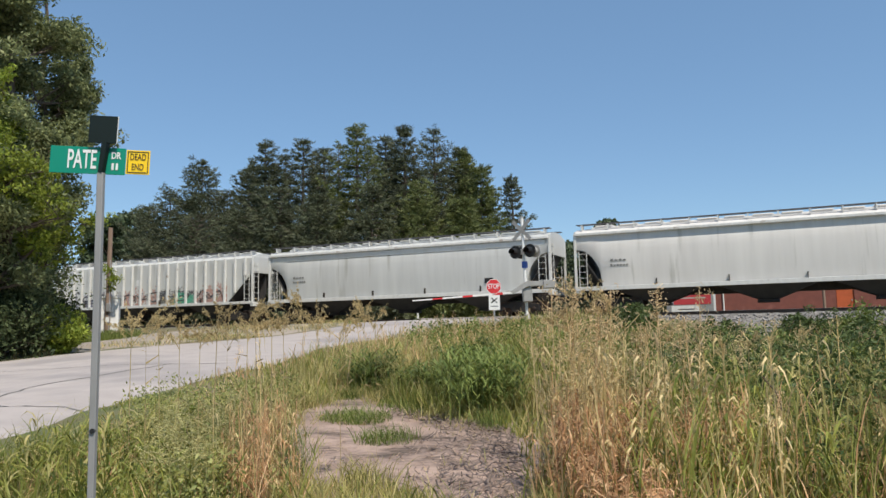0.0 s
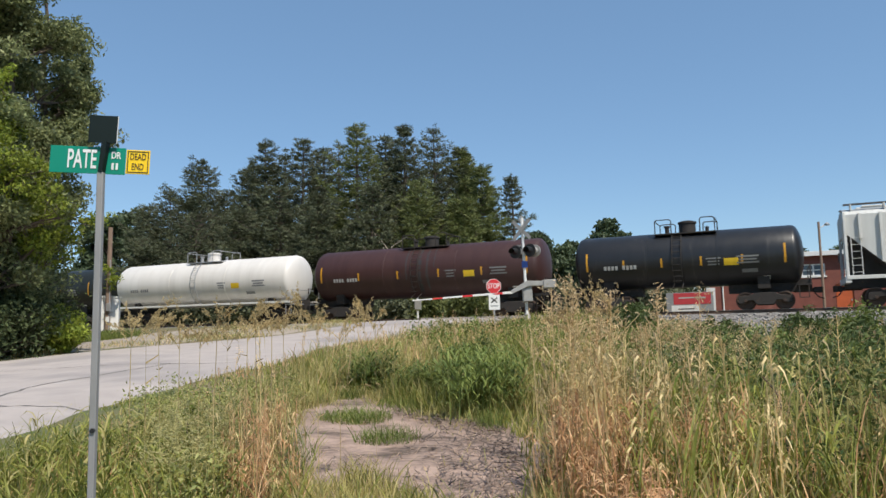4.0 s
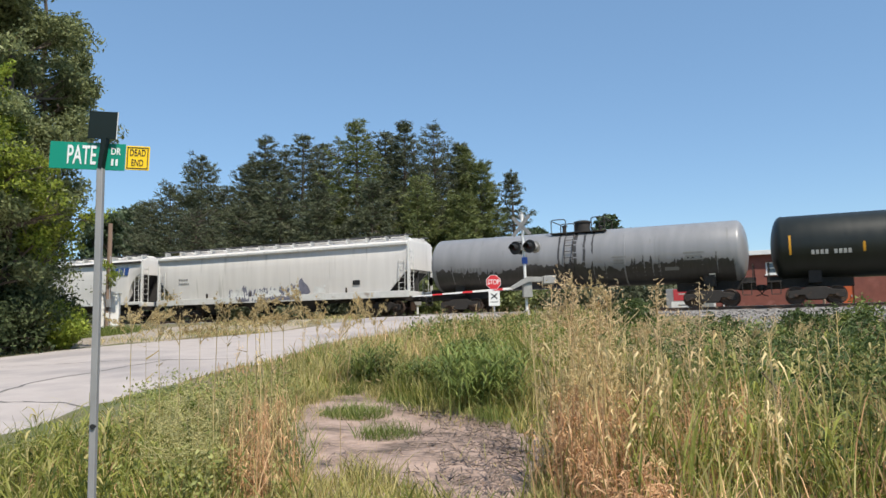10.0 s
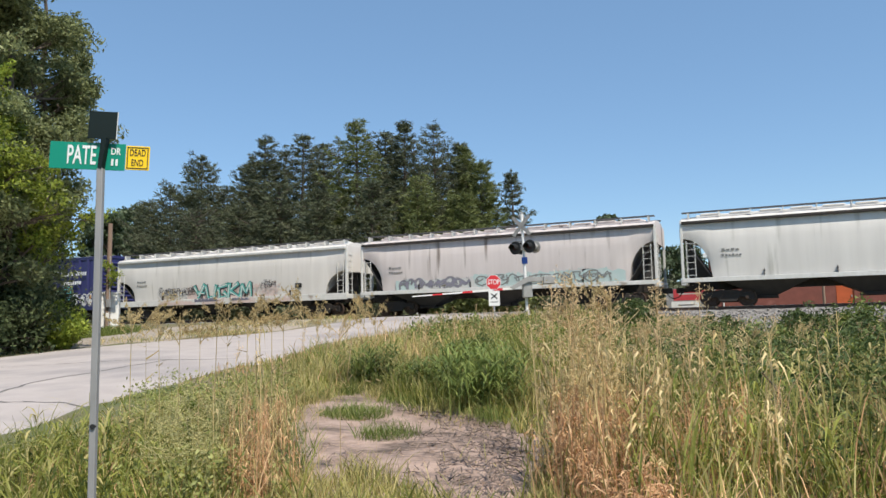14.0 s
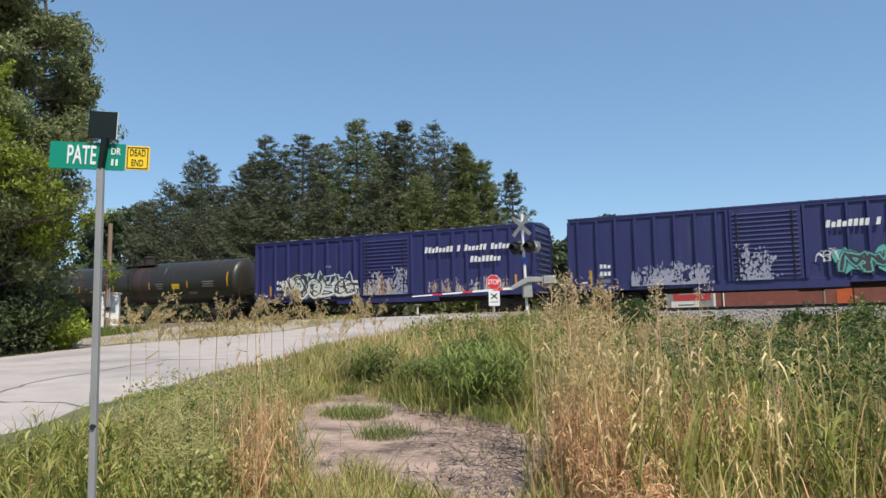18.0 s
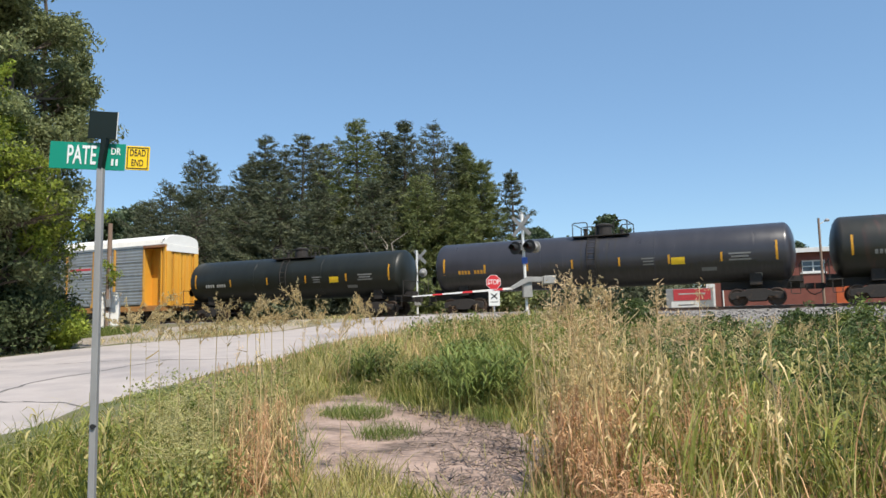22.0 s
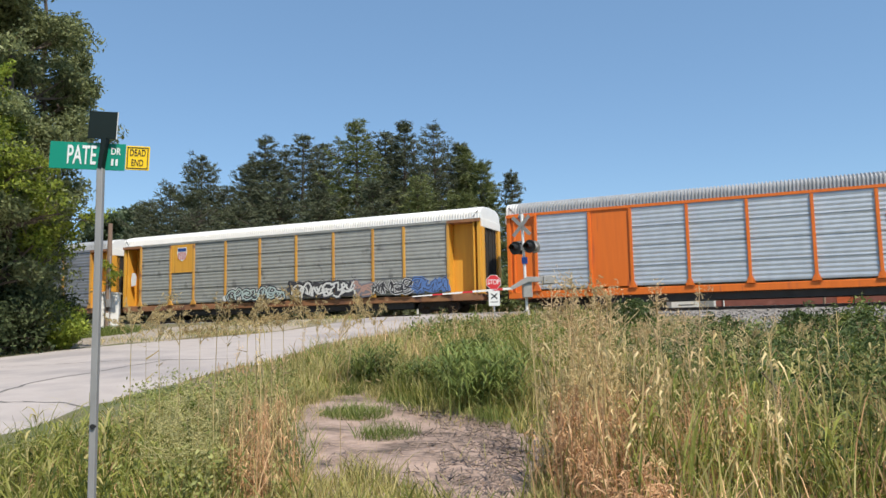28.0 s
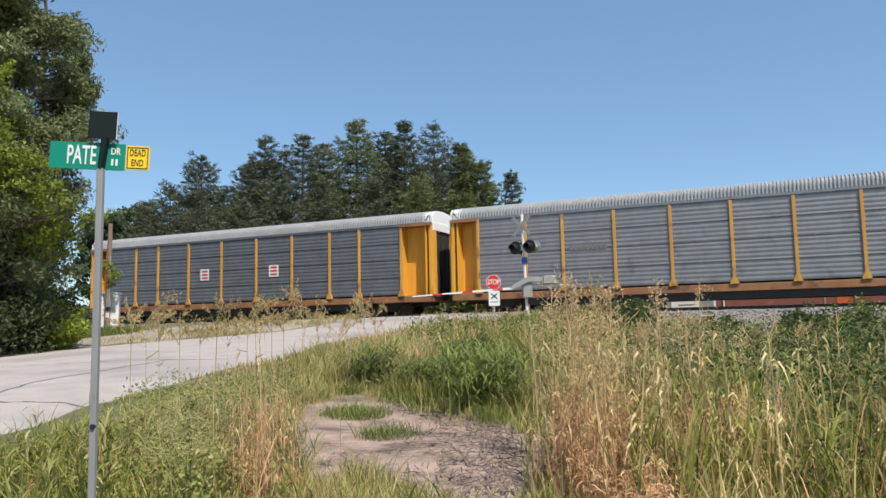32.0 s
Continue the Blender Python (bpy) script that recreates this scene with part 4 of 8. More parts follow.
    for k in (-1, 1):            # sloping end floor and the shear plate under it, dark to fill the opening with shade
        a, b = k * (h - 0.18), k * (h - reach - 0.1)
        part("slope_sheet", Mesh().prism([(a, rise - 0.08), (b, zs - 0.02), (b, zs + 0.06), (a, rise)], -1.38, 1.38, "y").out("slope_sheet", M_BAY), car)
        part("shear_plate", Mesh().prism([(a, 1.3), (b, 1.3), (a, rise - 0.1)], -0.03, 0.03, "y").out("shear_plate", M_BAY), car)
    for x in (-h + 2.05, h - 2.05):
        bogie(car, x, s)
    couplers(car, h)
    for k in range(4):          # little side brackets and jacking pads
        x = -h * 0.55 + k * h * 0.37
        part("side_bracket", Mesh().box(x - 0.02, x + 0.02, -1.66, -1.5, zs + 0.06, zs + 0.36).out("side_bracket", M_TRUCK), car)
    if not ribbed:
        y = -W - 0.012
        bars(car, "reporting_mark", -h + 2.3, 2.74, 0.85, 0.12, M_DIMPLATE, y, 4, (), "stencilled marks as plain bars", random.Random(seed))
        bars(car, "reporting_mark", -h + 2.35, 2.48, 0.95, 0.12, M_DIMPLATE, y, 6, (), "stencilled marks as plain bars", random.Random(seed + 50))
        plate(car, "data_stencil", h - 3.6, 2.0, 0.5, 0.28, M_BLACK, y + 0.03)
    return car


# --- tank car ---
def tank(s0, s1, label, paint, seed=0, radius=1.55, reflectors=True, rails=None, yellow=True, marks=M_WPLATE, walkway=False, stain=False, dark_belly=False, zc=2.77, strips=6):
    car, L, s = start_car("tank_car", s0, s1, label, "tank car")
    h = L / 2
    rnd = random.Random(seed)
    prof = []
    for k in range(9):          # dished head
        a = math.pi / 2 * k / 8
        prof.append((-h - 0.50 * math.cos(a), radius * math.sin(a) if k else 0.02))
    mid = [(-h + L * k / 6, radius) for k in range(1, 6)]
    prof = prof + mid + [(-a, r) for a, r in reversed(prof)]
    part("tank_shell", Mesh().lathe(prof, 40, "x", (0, 0, zc)).out("tank_shell", paint, smooth=True), car)
    for k in (-1, 1):           # weld bands
        x = k * L / 6
        part("seam_band", Mesh().lathe([(x - 0.04, radius + 0.002), (x - 0.03, radius + 0.012), (x + 0.03, radius + 0.012), (x + 0.04, radius + 0.002)], 40, "x", (0, 0, zc)).out("seam_band", paint, smooth=True), car)
    rm = rails or M_TRUCK
    # manway, fittings and their railed platform
    part("manway", Mesh().lathe([(0, 0.42), (0.5, 0.42), (0.52, 0.47), (0.6, 0.47), (0.66, 0.3), (0.68, 0.05)], 18, "z", (0.25, 0, zc + radius - 0.08)).out("manway", paint if rails else M_TRUCK, smooth=True), car)
    part("valve", Mesh().lathe([(0, 0.11), (0.3, 0.11), (0.32, 0.16), (0.4, 0.16), (0.42, 0.04)], 12, "z", (-0.75, -0.1, zc + radius - 0.03)).out("valve", rm), car)
    part("valve", Mesh().lathe([(0, 0.09), (0.22, 0.09), (0.24, 0.13), (0.3, 0.04)], 12, "z", (1.2, 0.15, zc + radius - 0.03)).out("valve", rm), car)
    zp = zc + radius + 0.0
    for sy in (-1, 1):
        part("platform", Mesh().box(-1.3, 1.7, sy * 0.55 - 0.02, sy * 1.0 + 0.02, zp - 0.16, zp - 0.11).out("platform", rm) if sy < 0 else Mesh().box(-1.3, 1.7, 0.55, 1.0, zp - 0.16, zp - 0.11).out("platform", rm), car)
    for x0, x1 in ((-1.25, -0.45), (0.95, 1.65)):
        for sy in (-1, 1):
            y = sy * 0.98
            part("handrail", Mesh().path([(x0, y, zp - 0.15), (x0, y, zp + 0.52), (x0 + 0.08, y, zp + 0.6), (x1 - 0.08, y, zp + 0.6), (x1, y, zp + 0.52), (x1, y, zp - 0.15)], 0.028, 6).out("handrail", rm), car)
        part("handrail", Mesh().path([(x0 if x0 < 0 else x1, -0.98, zp + 0.55), (x0 if x0 < 0 else x1, 0.98, zp + 0.55)], 0.025, 6).out("handrail", rm), car)
    for dx in (-0.22, 0.22):
        pts = []
        for k in range(8):
            a = radians(52 - k * 15)
            pts.append((dx - 0.2, -math.cos(a) * (radius + 0.1), zc + math.sin(a) * (radius + 0.1)))
        pts.append((dx - 0.2, -radius - 0.08, 1.15))
        if dx < 0:
            lad = part("ladder", Mesh().path(pts, 0.024, 6).out("ladder", rm), car)
        else:
            part("ladder_rail", Mesh().path(pts, 0.024, 6).out("ladder_rail", rm), lad)
    for k in range(9):
        a = radians(48 - k * 12)
        y, z = -math.cos(a) * (radius + 0.1), zc + math.sin(a) * (radius + 0.1)
        if a < radians(-20):
            y = -radius - 0.07
        part("rung", Mesh().tube((-0.42, y, z), (0.02, y, z), 0.018, n=5).out("rung", rm), lad)
    # saddles, stub sills, end platforms
    for k in (-1, 1):
        xb = k * (h - 1.35)
        g = Mesh().prism([(-0.95, 1.0), (0.95, 1.0), (1.0, 1.72), (0.8, 1.62), (0, 1.5), (-0.8, 1.62), (-1.0, 1.72)], xb - 0.28, xb + 0.28, "x")
        part("saddle", g.out("saddle", M_TRUCK, bevel=0.01), car)
        part("stub_sill", Mesh().box(min(k * (h - 3), k * (h + 0.75)), max(k * (h - 3), k * (h + 0.75)), -0.32, 0.32, 0.82, 1.4).out("stub_sill", M_TRUCK), car)
        part("end_platform", Mesh().box(min(k * (h + 0.1), k * (h + 0.72)), max(k * (h + 0.1), k * (h + 0.72)), -1.5, 1.5, 1.08, 1.14).out("end_platform", rm), car)
        x1 = k * (h + 0.66)
        part("end_rail", Mesh().path([(x1, -1.45, 1.1), (x1, -1.45, 2.0), (x1, 1.45, 2.0), (x1, 1.45, 1.1)], 0.025, 6).out("end_rail", rm), car)
        part("side_step", Mesh().path([(x1 - k * 0.1, -1.48, 1.1), (x1 - k * 0.1, -1.5, 0.5), (x1 - k * 0.5, -1.5, 0.5), (x1 - k * 0.5, -1.48, 1.1)], 0.022, 6).out("side_step", rm), car)
        bogie(car, xb, s)
    if walkway:
        part("side_walkway", Mesh().box(-h - 0.5, h + 0.5, -1.58, -1.2, 1.2, 1.32).out("side_walkway", M_HOP_SILL, bevel=0.01), car)
        part("side_walkway", Mesh().box(-h - 0.5, h + 0.5, 1.2, 1.58, 1.2, 1.32).out("side_walkway", M_HOP_SILL, bevel=0.01), car)
    couplers(car, h + 0.72)
    part("brake_wheel", Mesh().lathe([(-0.02, 0.24), (0.02, 0.27), (0.02, 0.22), (-0.02, 0.2)], 16, "x", (-h - 0.62, -0.7, 1.9)).out("brake_wheel", M_TRUCK), car)

    def on_shell(name, x, a, w, hh, material, lab=""):
        """A marking curved round the shell at a degrees above its waist."""
        g = Mesh()
        half = math.degrees(hh / 2 / radius)
        rows = []
        for q in range(5):
            t = radians(a - half + 2 * half * q / 4)
            rows.append((-math.cos(t) * (radius + 0.006), zc + math.sin(t) * (radius + 0.006)))
        vs = [(x - w / 2, y, z) for y, z in rows] + [(x + w / 2, y, z) for y, z in rows]
        g.add(vs, [(i, i + 5, i + 6, i + 1) for i in range(4)])
        part(name, g.out(name, material), car, lab)

    dim = M_TANK_GREY if paint is M_TANK_WHITE else M_DIMPLATE
    if reflectors:
        for k, x in enumerate(np.linspace(-h + 0.35, h - 0.35, strips)):
            big = k in (0, strips - 1)
            on_shell("reflector", x, 0 if big else -8, 0.10, 0.95 if big else 0.46, M_REFL, "yellow reflective strip")
    def drip(x, w, a0, a1, material, label):
        """A run of oil that follows the curve of the shell from angle a0 down to a1."""
        g = Mesh()
        m = 10
        vs = []
        for q in range(m + 1):
            an = radians(a0 + (a1 - a0) * q / m)
            r = radius + 0.007
            ww = w / 2 * (0.75 + 0.45 * rnd.random()) * (1 if q < m else 0.5)
            xo = x + rnd.uniform(-0.025, 0.025)
            vs += [(xo - ww, -math.cos(an) * r, zc + math.sin(an) * r), (xo + ww, -math.cos(an) * r, zc + math.sin(an) * r)]
        g.add(vs, [(2 * q, 2 * q + 1, 2 * q + 3, 2 * q + 2) for q in range(m)])
        part("oil_stain", g.out("oil_stain", material, smooth=True), car, label)

    if stain:
        for x, w, a0, a1 in ((-0.75, 0.10, 74, -20), (0.12, 0.20, 70, -60), (0.62, 0.14, 72, -50), (1.05, 0.08, 74, 5)):
            drip(x, w, a0, a1, M_STAIN, "dark spill stain below the dome")
    if dark_belly:                    # one ragged dark coat along the belly
        g = Mesh()
        n, m, r = int((L - 0.2) / 0.07), 18, radius + 0.0048
        lift = 0.0
        for i in range(n + 1):
            x = -h + 0.1 + (L - 0.2) * i / n
            lift = 0.72 * lift + rnd.gauss(0, 2.6)
            top = -17 + 5 * math.sin(0.8 * x + seed) + 3 * math.sin(2.1 * x) + lift + (rnd.uniform(4, 14) if rnd.random() < 0.10 else 0)
            for q in range(m + 1):
                an = radians(top + (-89 - top) * q / m)
                g.v.append((x, -math.cos(an) * r, zc + math.sin(an) * r))
        g.f += [(i * (m + 1) + q, i * (m + 1) + q + 1, (i + 1) * (m + 1) + q + 1, (i + 1) * (m + 1) + q) for i in range(n) for q in range(m)]
        part("oily_grime", g.out("oily_grime", M_STAIN, smooth=True), car, "ragged dark coat along the belly")
    if yellow:
        on_shell("placard", h * 0.46, -12, 0.66, 0.36, M_YPLATE, "yellow stencil panel")
    for k in range(9):
        if k == 4:
            continue
        on_shell("reporting_mark", -h + 1.3 + k * 0.19, -14, 0.13, 0.21, marks, "reporting mark as plain bars")
    for k in range(3):
        on_shell("data_stencil", h - 2.0, -3 - 6 * k, 1.0 - 0.2 * (k == 1), 0.085, dim, "faded lines of data")
        on_shell("data_stencil", h * 0.30, -4 - 6 * k, 0.55 + 0.15 * (k == 0), 0.07, dim, "faded lines of data")
    on_shell("data_stencil", h * 0.62, -32, 0.7, 0.2, dim, "faded data panel")
    on_shell("placard_holder", h - 1.2, -52, 0.3, 0.3, M_LETTER, "white diamond placard")
    return car


# --- boxcar ---
def boxcar(s0, s1, label, seed=0, low_rust=True):
    car, L, s = start_car("boxcar", s0, s1, label, "boxcar")
    h = L / 2
    W, z0, z1 = 1.50, 1.06, 4.80
    part("body", Mesh().box(-h + 0.08, h - 0.08, -W, W, z0, z1).out("body", M_BOX_BLUE, bevel=0.01), car)
    part("roof", Mesh().prism([(-W - 0.08, z1 - 0.06), (-W - 0.08, z1 + 0.02), (0, z1 + 0.16), (W + 0.08, z1 + 0.02), (W + 0.08, z1 - 0.06)], -h + 0.02, h - 0.02, "x").out("roof", M_BOX_BLUE), car, "dark blue roof with raised galvanised seams")
    for k in range(17):
        x = -h + 0.5 + k * (L - 1) / 16
        part("roof_seam", Mesh().prism([(-W - 0.08, z1 + 0.02), (0, z1 + 0.16), (W + 0.08, z1 + 0.02), (W + 0.08, z1 + 0.06), (0, z1 + 0.20), (-W - 0.08, z1 + 0.06)], x - 0.04, x + 0.04, "x").out("roof_seam", M_GALV), car)
    dw = 3.15
    dx = 0.2
    for sy in (-1, 1):
        part("top_chord", Mesh().box(-h + 0.04, h - 0.04, sy * W - 0.06, sy * W + 0.06, z1 - 0.18, z1 - 0.02).out("top_chord", M_BOX_BLUE), car)
        part("side_sill", Mesh().box(-h + 0.04, h - 0.04, sy * W - 0.05, sy * W + 0.05, z0 - 0.12, z0 + 0.16).out("side_sill", M_BOX_BLUE, bevel=0.01), car)
        part("door_sill", Mesh().box(dx - 3.4, dx + 3.4, sy * (W + 0.02) - 0.06, sy * (W + 0.02) + 0.06, z0 - 0.32, z0 - 0.02).out("door_sill", M_BOX_BLUE), car)
        # outside posts
        posts = [-h + 0.06] + list(np.linspace(-h + 0.56, dx - dw / 2 - 0.6, 8)) + [dx - dw / 2 - 0.12, dx + dw / 2 + 0.12] + list(np.linspace(dx + dw / 2 + 1.05, h - 0.56, 8)) + [h - 0.06]
        for x in posts:
            part("side_post", Mesh().prism([(x - 0.10, sy * (W - 0.01)), (x - 0.05, sy * (W + 0.14)), (x + 0.05, sy * (W + 0.14)), (x + 0.10, sy * (W - 0.01))], z0 + 0.14, z1 - 0.16, "z").out("side_post", M_BOX_BLUE), car)
        # plug door with pressed ribs
        door = part("door", Mesh().box(dx - dw / 2, dx + dw / 2, sy * (W + 0.05) - 0.05, sy * (W + 0.05) + 0.05, z0 + 0.12, z1 - 0.2).out("door", M_BOX_BLUE, bevel=0.01), car)
        g = Mesh()
        for k in range(15):
            z = z0 + 0.34 + k * (z1 - z0 - 0.75) / 14
            g.prism([(sy * (W + 0.095), z - 0.06), (sy * (W + 0.15), z), (sy * (W + 0.095), z + 0.06)], dx - dw / 2 + 0.14, dx + dw / 2 - 0.14, "x")
        part("door_ribs", g.out("door_ribs", M_BOX_BLUE), door)
        for k in (-1, 1):
            x = dx + k * (dw / 2 - 0.35)
            part("lock_rod", Mesh().tube((x, sy * (W + 0.17), z0 + 0.15), (x, sy * (W + 0.17), z1 - 0.25), 0.025, n=6).out("lock_rod", M_TRUCK), door)
        part("ladder", ladder_mesh(1.6, 0.42, 5, material=M_BOX_BLUE), car, at=(h - 0.35, sy * (W + 0.16), z0))
    for k in (-1, 1):
        x = k * (h - 0.08)
        for q in range(11):
            z = z0 + 0.3 + q * 0.3
            part("end_rib", Mesh().add([(x, -W + 0.08, z - 0.1), (x, W - 0.08, z - 0.1), (x + k * 0.1, W - 0.16, z), (x + k * 0.1, -W + 0.16, z), (x, -W + 0.08, z + 0.1), (x, W - 0.08, z + 0.1)], [(0, 1, 2, 3), (3, 2, 5, 4), (0, 3, 4), (1, 5, 2)]).out("end_rib", M_BOX_BLUE), car)
        part("end_ladder", ladder_mesh(3.2, 0.42, 9, material=M_BOX_BLUE, flat=True), car, at=(x + k * 0.14, -W + 0.32, z0))
        part("end_walk", Mesh().box(min(x, x + k * 0.3), max(x, x + k * 0.3), -1.0, 1.0, z0 - 0.05, z0).out("end_walk", M_GALV), car)
        bogie(car, k * (h - 2.3), s)
    part("underframe", Mesh().box(-h + 0.2, h - 0.2, -0.35, 0.35, 0.72, 1.12).out("underframe", M_TRUCK), car)
    part("brake_cylinder", Mesh().tube((1.5, -0.8, 0.8), (2.6, -0.8, 0.8), 0.2, n=12).out("brake_cylinder", M_TRUCK), car)
    couplers(car, h)
    y = -W - 0.004
    cx = 5.35
    bars(car, "railroad_name", cx, 3.66, 5.2, 0.34, M_LETTER, y - 0.141, 23, (8, 10, 17), "white italic lettering as plain bars", slope=0.18)
    bars(car, "railroad_name", cx + 1.15, 3.0, 1.85, 0.34, M_LETTER, y - 0.141, 8, (), "white italic lettering as plain bars", slope=0.18)
    bars(car, "reporting_mark", -h + 1.9, 2.22, 0.62, 0.22, M_LETTER, y, 3, (), "white marks as plain bars")
    bars(car, "reporting_mark", -h + 1.9, 1.84, 0.62, 0.22, M_LETTER, y, 3, (), "white marks as plain bars")
    plate(car, "data_stencil", -h + 1.9, 1.45, 0.5, 0.18, M_DIMPLATE, y)
    plate(car, "data_stencil", -h + 0.75, 1.40, 0.34, 0.09, M_LETTER, y)
    plate(car, "reflector", -h + 1.15, 1.72, 0.12, 0.62, M_REFL, y)
    plate(car, "reflector", h - 1.15, 1.72, 0.12, 0.62, M_REFL, y)
    plate(car, "data_stencil", h - 0.55, 1.40, 0.42, 0.09, M_LETTER, y - 0.03)
    if low_rust:
        x0, x1 = dx + dw / 2 + 0.1, h - 2.6
        xs = np.linspace(dx + dw / 2 + 1.05, h - 0.56, 8)
        for k, (a, b) in enumerate(list(zip(xs, xs[1:]))[:6]):
            chalk(car, a + 0.1, b - 0.1, z0 + 0.16, z0 + 0.95, y - 0.002, M_BOX_LOW, seed * 10 + k, "chalky, rusted paint")
    return car, h, y


# --- autorack ---
def autorack(s0, s1, label, frame_m, panel_m, roof_m, end_m, wide_panels=(), door_m=None, post_m=None, sill_m=None, deep=0.74, posts=(1.65, 4.42, 6.48, 9.22, 12.03, 14.88, 17.65, 20.45, 22.55, 25.4)):
    door_m, post_m, sill_m = door_m or end_m, post_m or frame_m, sill_m or frame_m
    car, L, s = start_car("autorack_car", s0, s1, label, "autorack")
    h = L / 2
    W, z0, z1 = 1.52, 1.06, 5.32
    part("deck_sill", Mesh().box(-h, h, -W - 0.02, W + 0.02, 0.70, z0).out("deck_sill", sill_m, bevel=0.02), car)
    part("centre_sill", Mesh().box(-h + 0.5, h - 0.5, -0.4, 0.4, 0.5, 0.8).out("centre_sill", M_TRUCK), car)
    part("underframe", Mesh().box(-h + 4.4, h - 4.4, -1.3, 1.3, 0.34, 0.72).out("underframe", M_BAY), car)
    part("inner_deck", Mesh().box(-h + 0.4, h - 0.4, -0.70, 0.70, 2.95, 3.05).out("inner_deck", M_TRUCK), car)
    # side posts and corrugated panels between them
    inner = [-h + a * L / 27.4 for a in posts]
    for sy in (-1, 1):
        for k, x in enumerate(inner):
            w = 0.075
            part("side_post", Mesh().box(x - w, x + w, min(sy * W, sy * (W + 0.11)), max(sy * W, sy * (W + 0.11)), z0, z1 - (0.1 if k in (0, 9) else 0.18)).out("side_post", post_m, bevel=0.012), car)
            part("post_foot", Mesh().prism([(x - 0.22, z0), (x + 0.22, z0), (x + 0.1, z0 + 0.32), (x - 0.1, z0 + 0.32)], min(sy * W, sy * (W + 0.1)), max(sy * W, sy * (W + 0.1)), "y").out("post_foot", post_m), car)
        for k, (a, b) in enumerate(zip(inner, inner[1:])):
            solid = k in wide_panels
            g = Mesh()
            n = 36
            vs, fs = [], []
            for q in range(n + 1):
                z = z0 + 0.1 + (z1 - 0.14 - z0 - 0.1) * q / n
                off = 0.0 if solid else (0.014 if q % 2 else -0.004)
                steps = ((-0.026, off), (-0.02, -0.055), (0.02, -0.055), (0.026, off)) if q in (9, 18, 27) and not solid else ((0, off),)
                for dz, dd in steps:
                    yy = sy * (W + 0.01 + dd)
                    vs += [(a + 0.07, yy, z + dz), (b - 0.07, yy, z + dz)]
            fs = [(2 * q, 2 * q + 1, 2 * q + 3, 2 * q + 2) for q in range(len(vs) // 2 - 1)]
            back = sy * (W - 0.06)
            o = len(vs)
            vs += [(a + 0.09, back, z0 + 0.1), (b - 0.09, back, z0 + 0.1), (b - 0.09, back, z1 - 0.14), (a + 0.09, back, z1 - 0.14)]
            fs += [(o, o + 1, o + 2, o + 3)]
            g.add(vs, fs)
            part("side_panel", g.out("side_panel", frame_m if solid else panel_m), car, "solid painted panel" if solid else "")
        part("top_chord", Mesh().box(-h + 0.1, h - 0.1, min(sy * (W - 0.05), sy * (W + 0.07)), max(sy * (W - 0.05), sy * (W + 0.07)), z1 - 0.14, z1).out("top_chord", frame_m if end_m is frame_m and frame_m is M_ORANGE else panel_m), car)
        # recessed end bays
        for k in (-1, 1):
            xe, xi = k * h, inner[0 if k < 0 else -1]
            part("end_bay", Mesh().box(min(xi, xe - k * 0.12), max(xi, xe - k * 0.12), min(sy * (W - deep), sy * (W - deep + 0.06)), max(sy * (W - deep), sy * (W - deep + 0.06)), z0, z1 - 0.1).out("end_bay", end_m), car)
            for q, wd in ((0.10, 0.10), (0.40, 0.04)):
                x = xe - k * q
                part("end_post", Mesh().box(x - wd, x + wd, min(sy * (W - deep + 0.02), sy * (W + 0.06)), max(sy * (W - deep + 0.02), sy * (W + 0.06)), z0, z1 - 0.1).out("end_post", end_m, bevel=0.01), car)
            part("header", Mesh().box(min(xi, xe), max(xi, xe), min(sy * (W - deep), sy * (W + 0.16)), max(sy * (W - deep), sy * (W + 0.16)), z1 - 0.20, z1 - 0.05).out("header", M_SILLRUST if end_m is not M_ORANGE else M_ORANGE), car)
            part("end_bay_side", Mesh().box(xi - 0.03, xi + 0.03, min(sy * (W - deep), sy * W), max(sy * (W - deep), sy * W), z0, z1 - 0.1).out("end_bay_side", end_m), car)
            part("end_bay_floor", Mesh().box(min(xi, xe), max(xi, xe), min(sy * (W - deep), sy * W), max(sy * (W - deep), sy * W), z0 - 0.02, z0 + 0.03).out("end_bay_floor", sill_m), car)
            part("hood_brace", Mesh().slab(Matrix.Translation((xe - k * 0.30, sy * (W + 0.025), z1 + 0.22)) @ Matrix.Rotation(radians(-48 * k), 4, "Y"), 0.52, 0.02, 0.045).out("hood_brace", M_BLACK), car, "black diagonal strap on the hood")
    # roof with pressed ribs over its haunches
    prof = [(-W - 0.03, z1 - 0.01), (-W, z1 + 0.36), (-W + 0.22, z1 + 0.58), (-0.8, z1 + 0.70), (0, z1 + 0.75), (0.8, z1 + 0.70), (W - 0.22, z1 + 0.58), (W, z1 + 0.36), (W + 0.03, z1 - 0.01)]
    g = Mesh()
    n = 640
    xs = [-h + 0.05 + (L - 0.1) * q / n for q in range(n + 1)]
    m = len(prof)
    for q, x in enumerate(xs):
        d = 0.0 if q in (0, n) else (0.03 if (q // 2) % 2 else -0.085)
        for y, z in prof:
            k = 1 + d / 1.55
            g.v.append((x, y * k, z + d * (0 if z < z1 + 0.05 else 0.7)))
    for q in range(n):
        for j in range(m - 1):
            g.f.append((q * m + j, q * m + j + 1, (q + 1) * m + j + 1, (q + 1) * m + j))
    part("roof", g.out("roof", roof_m), car, "ribbed metal roof")
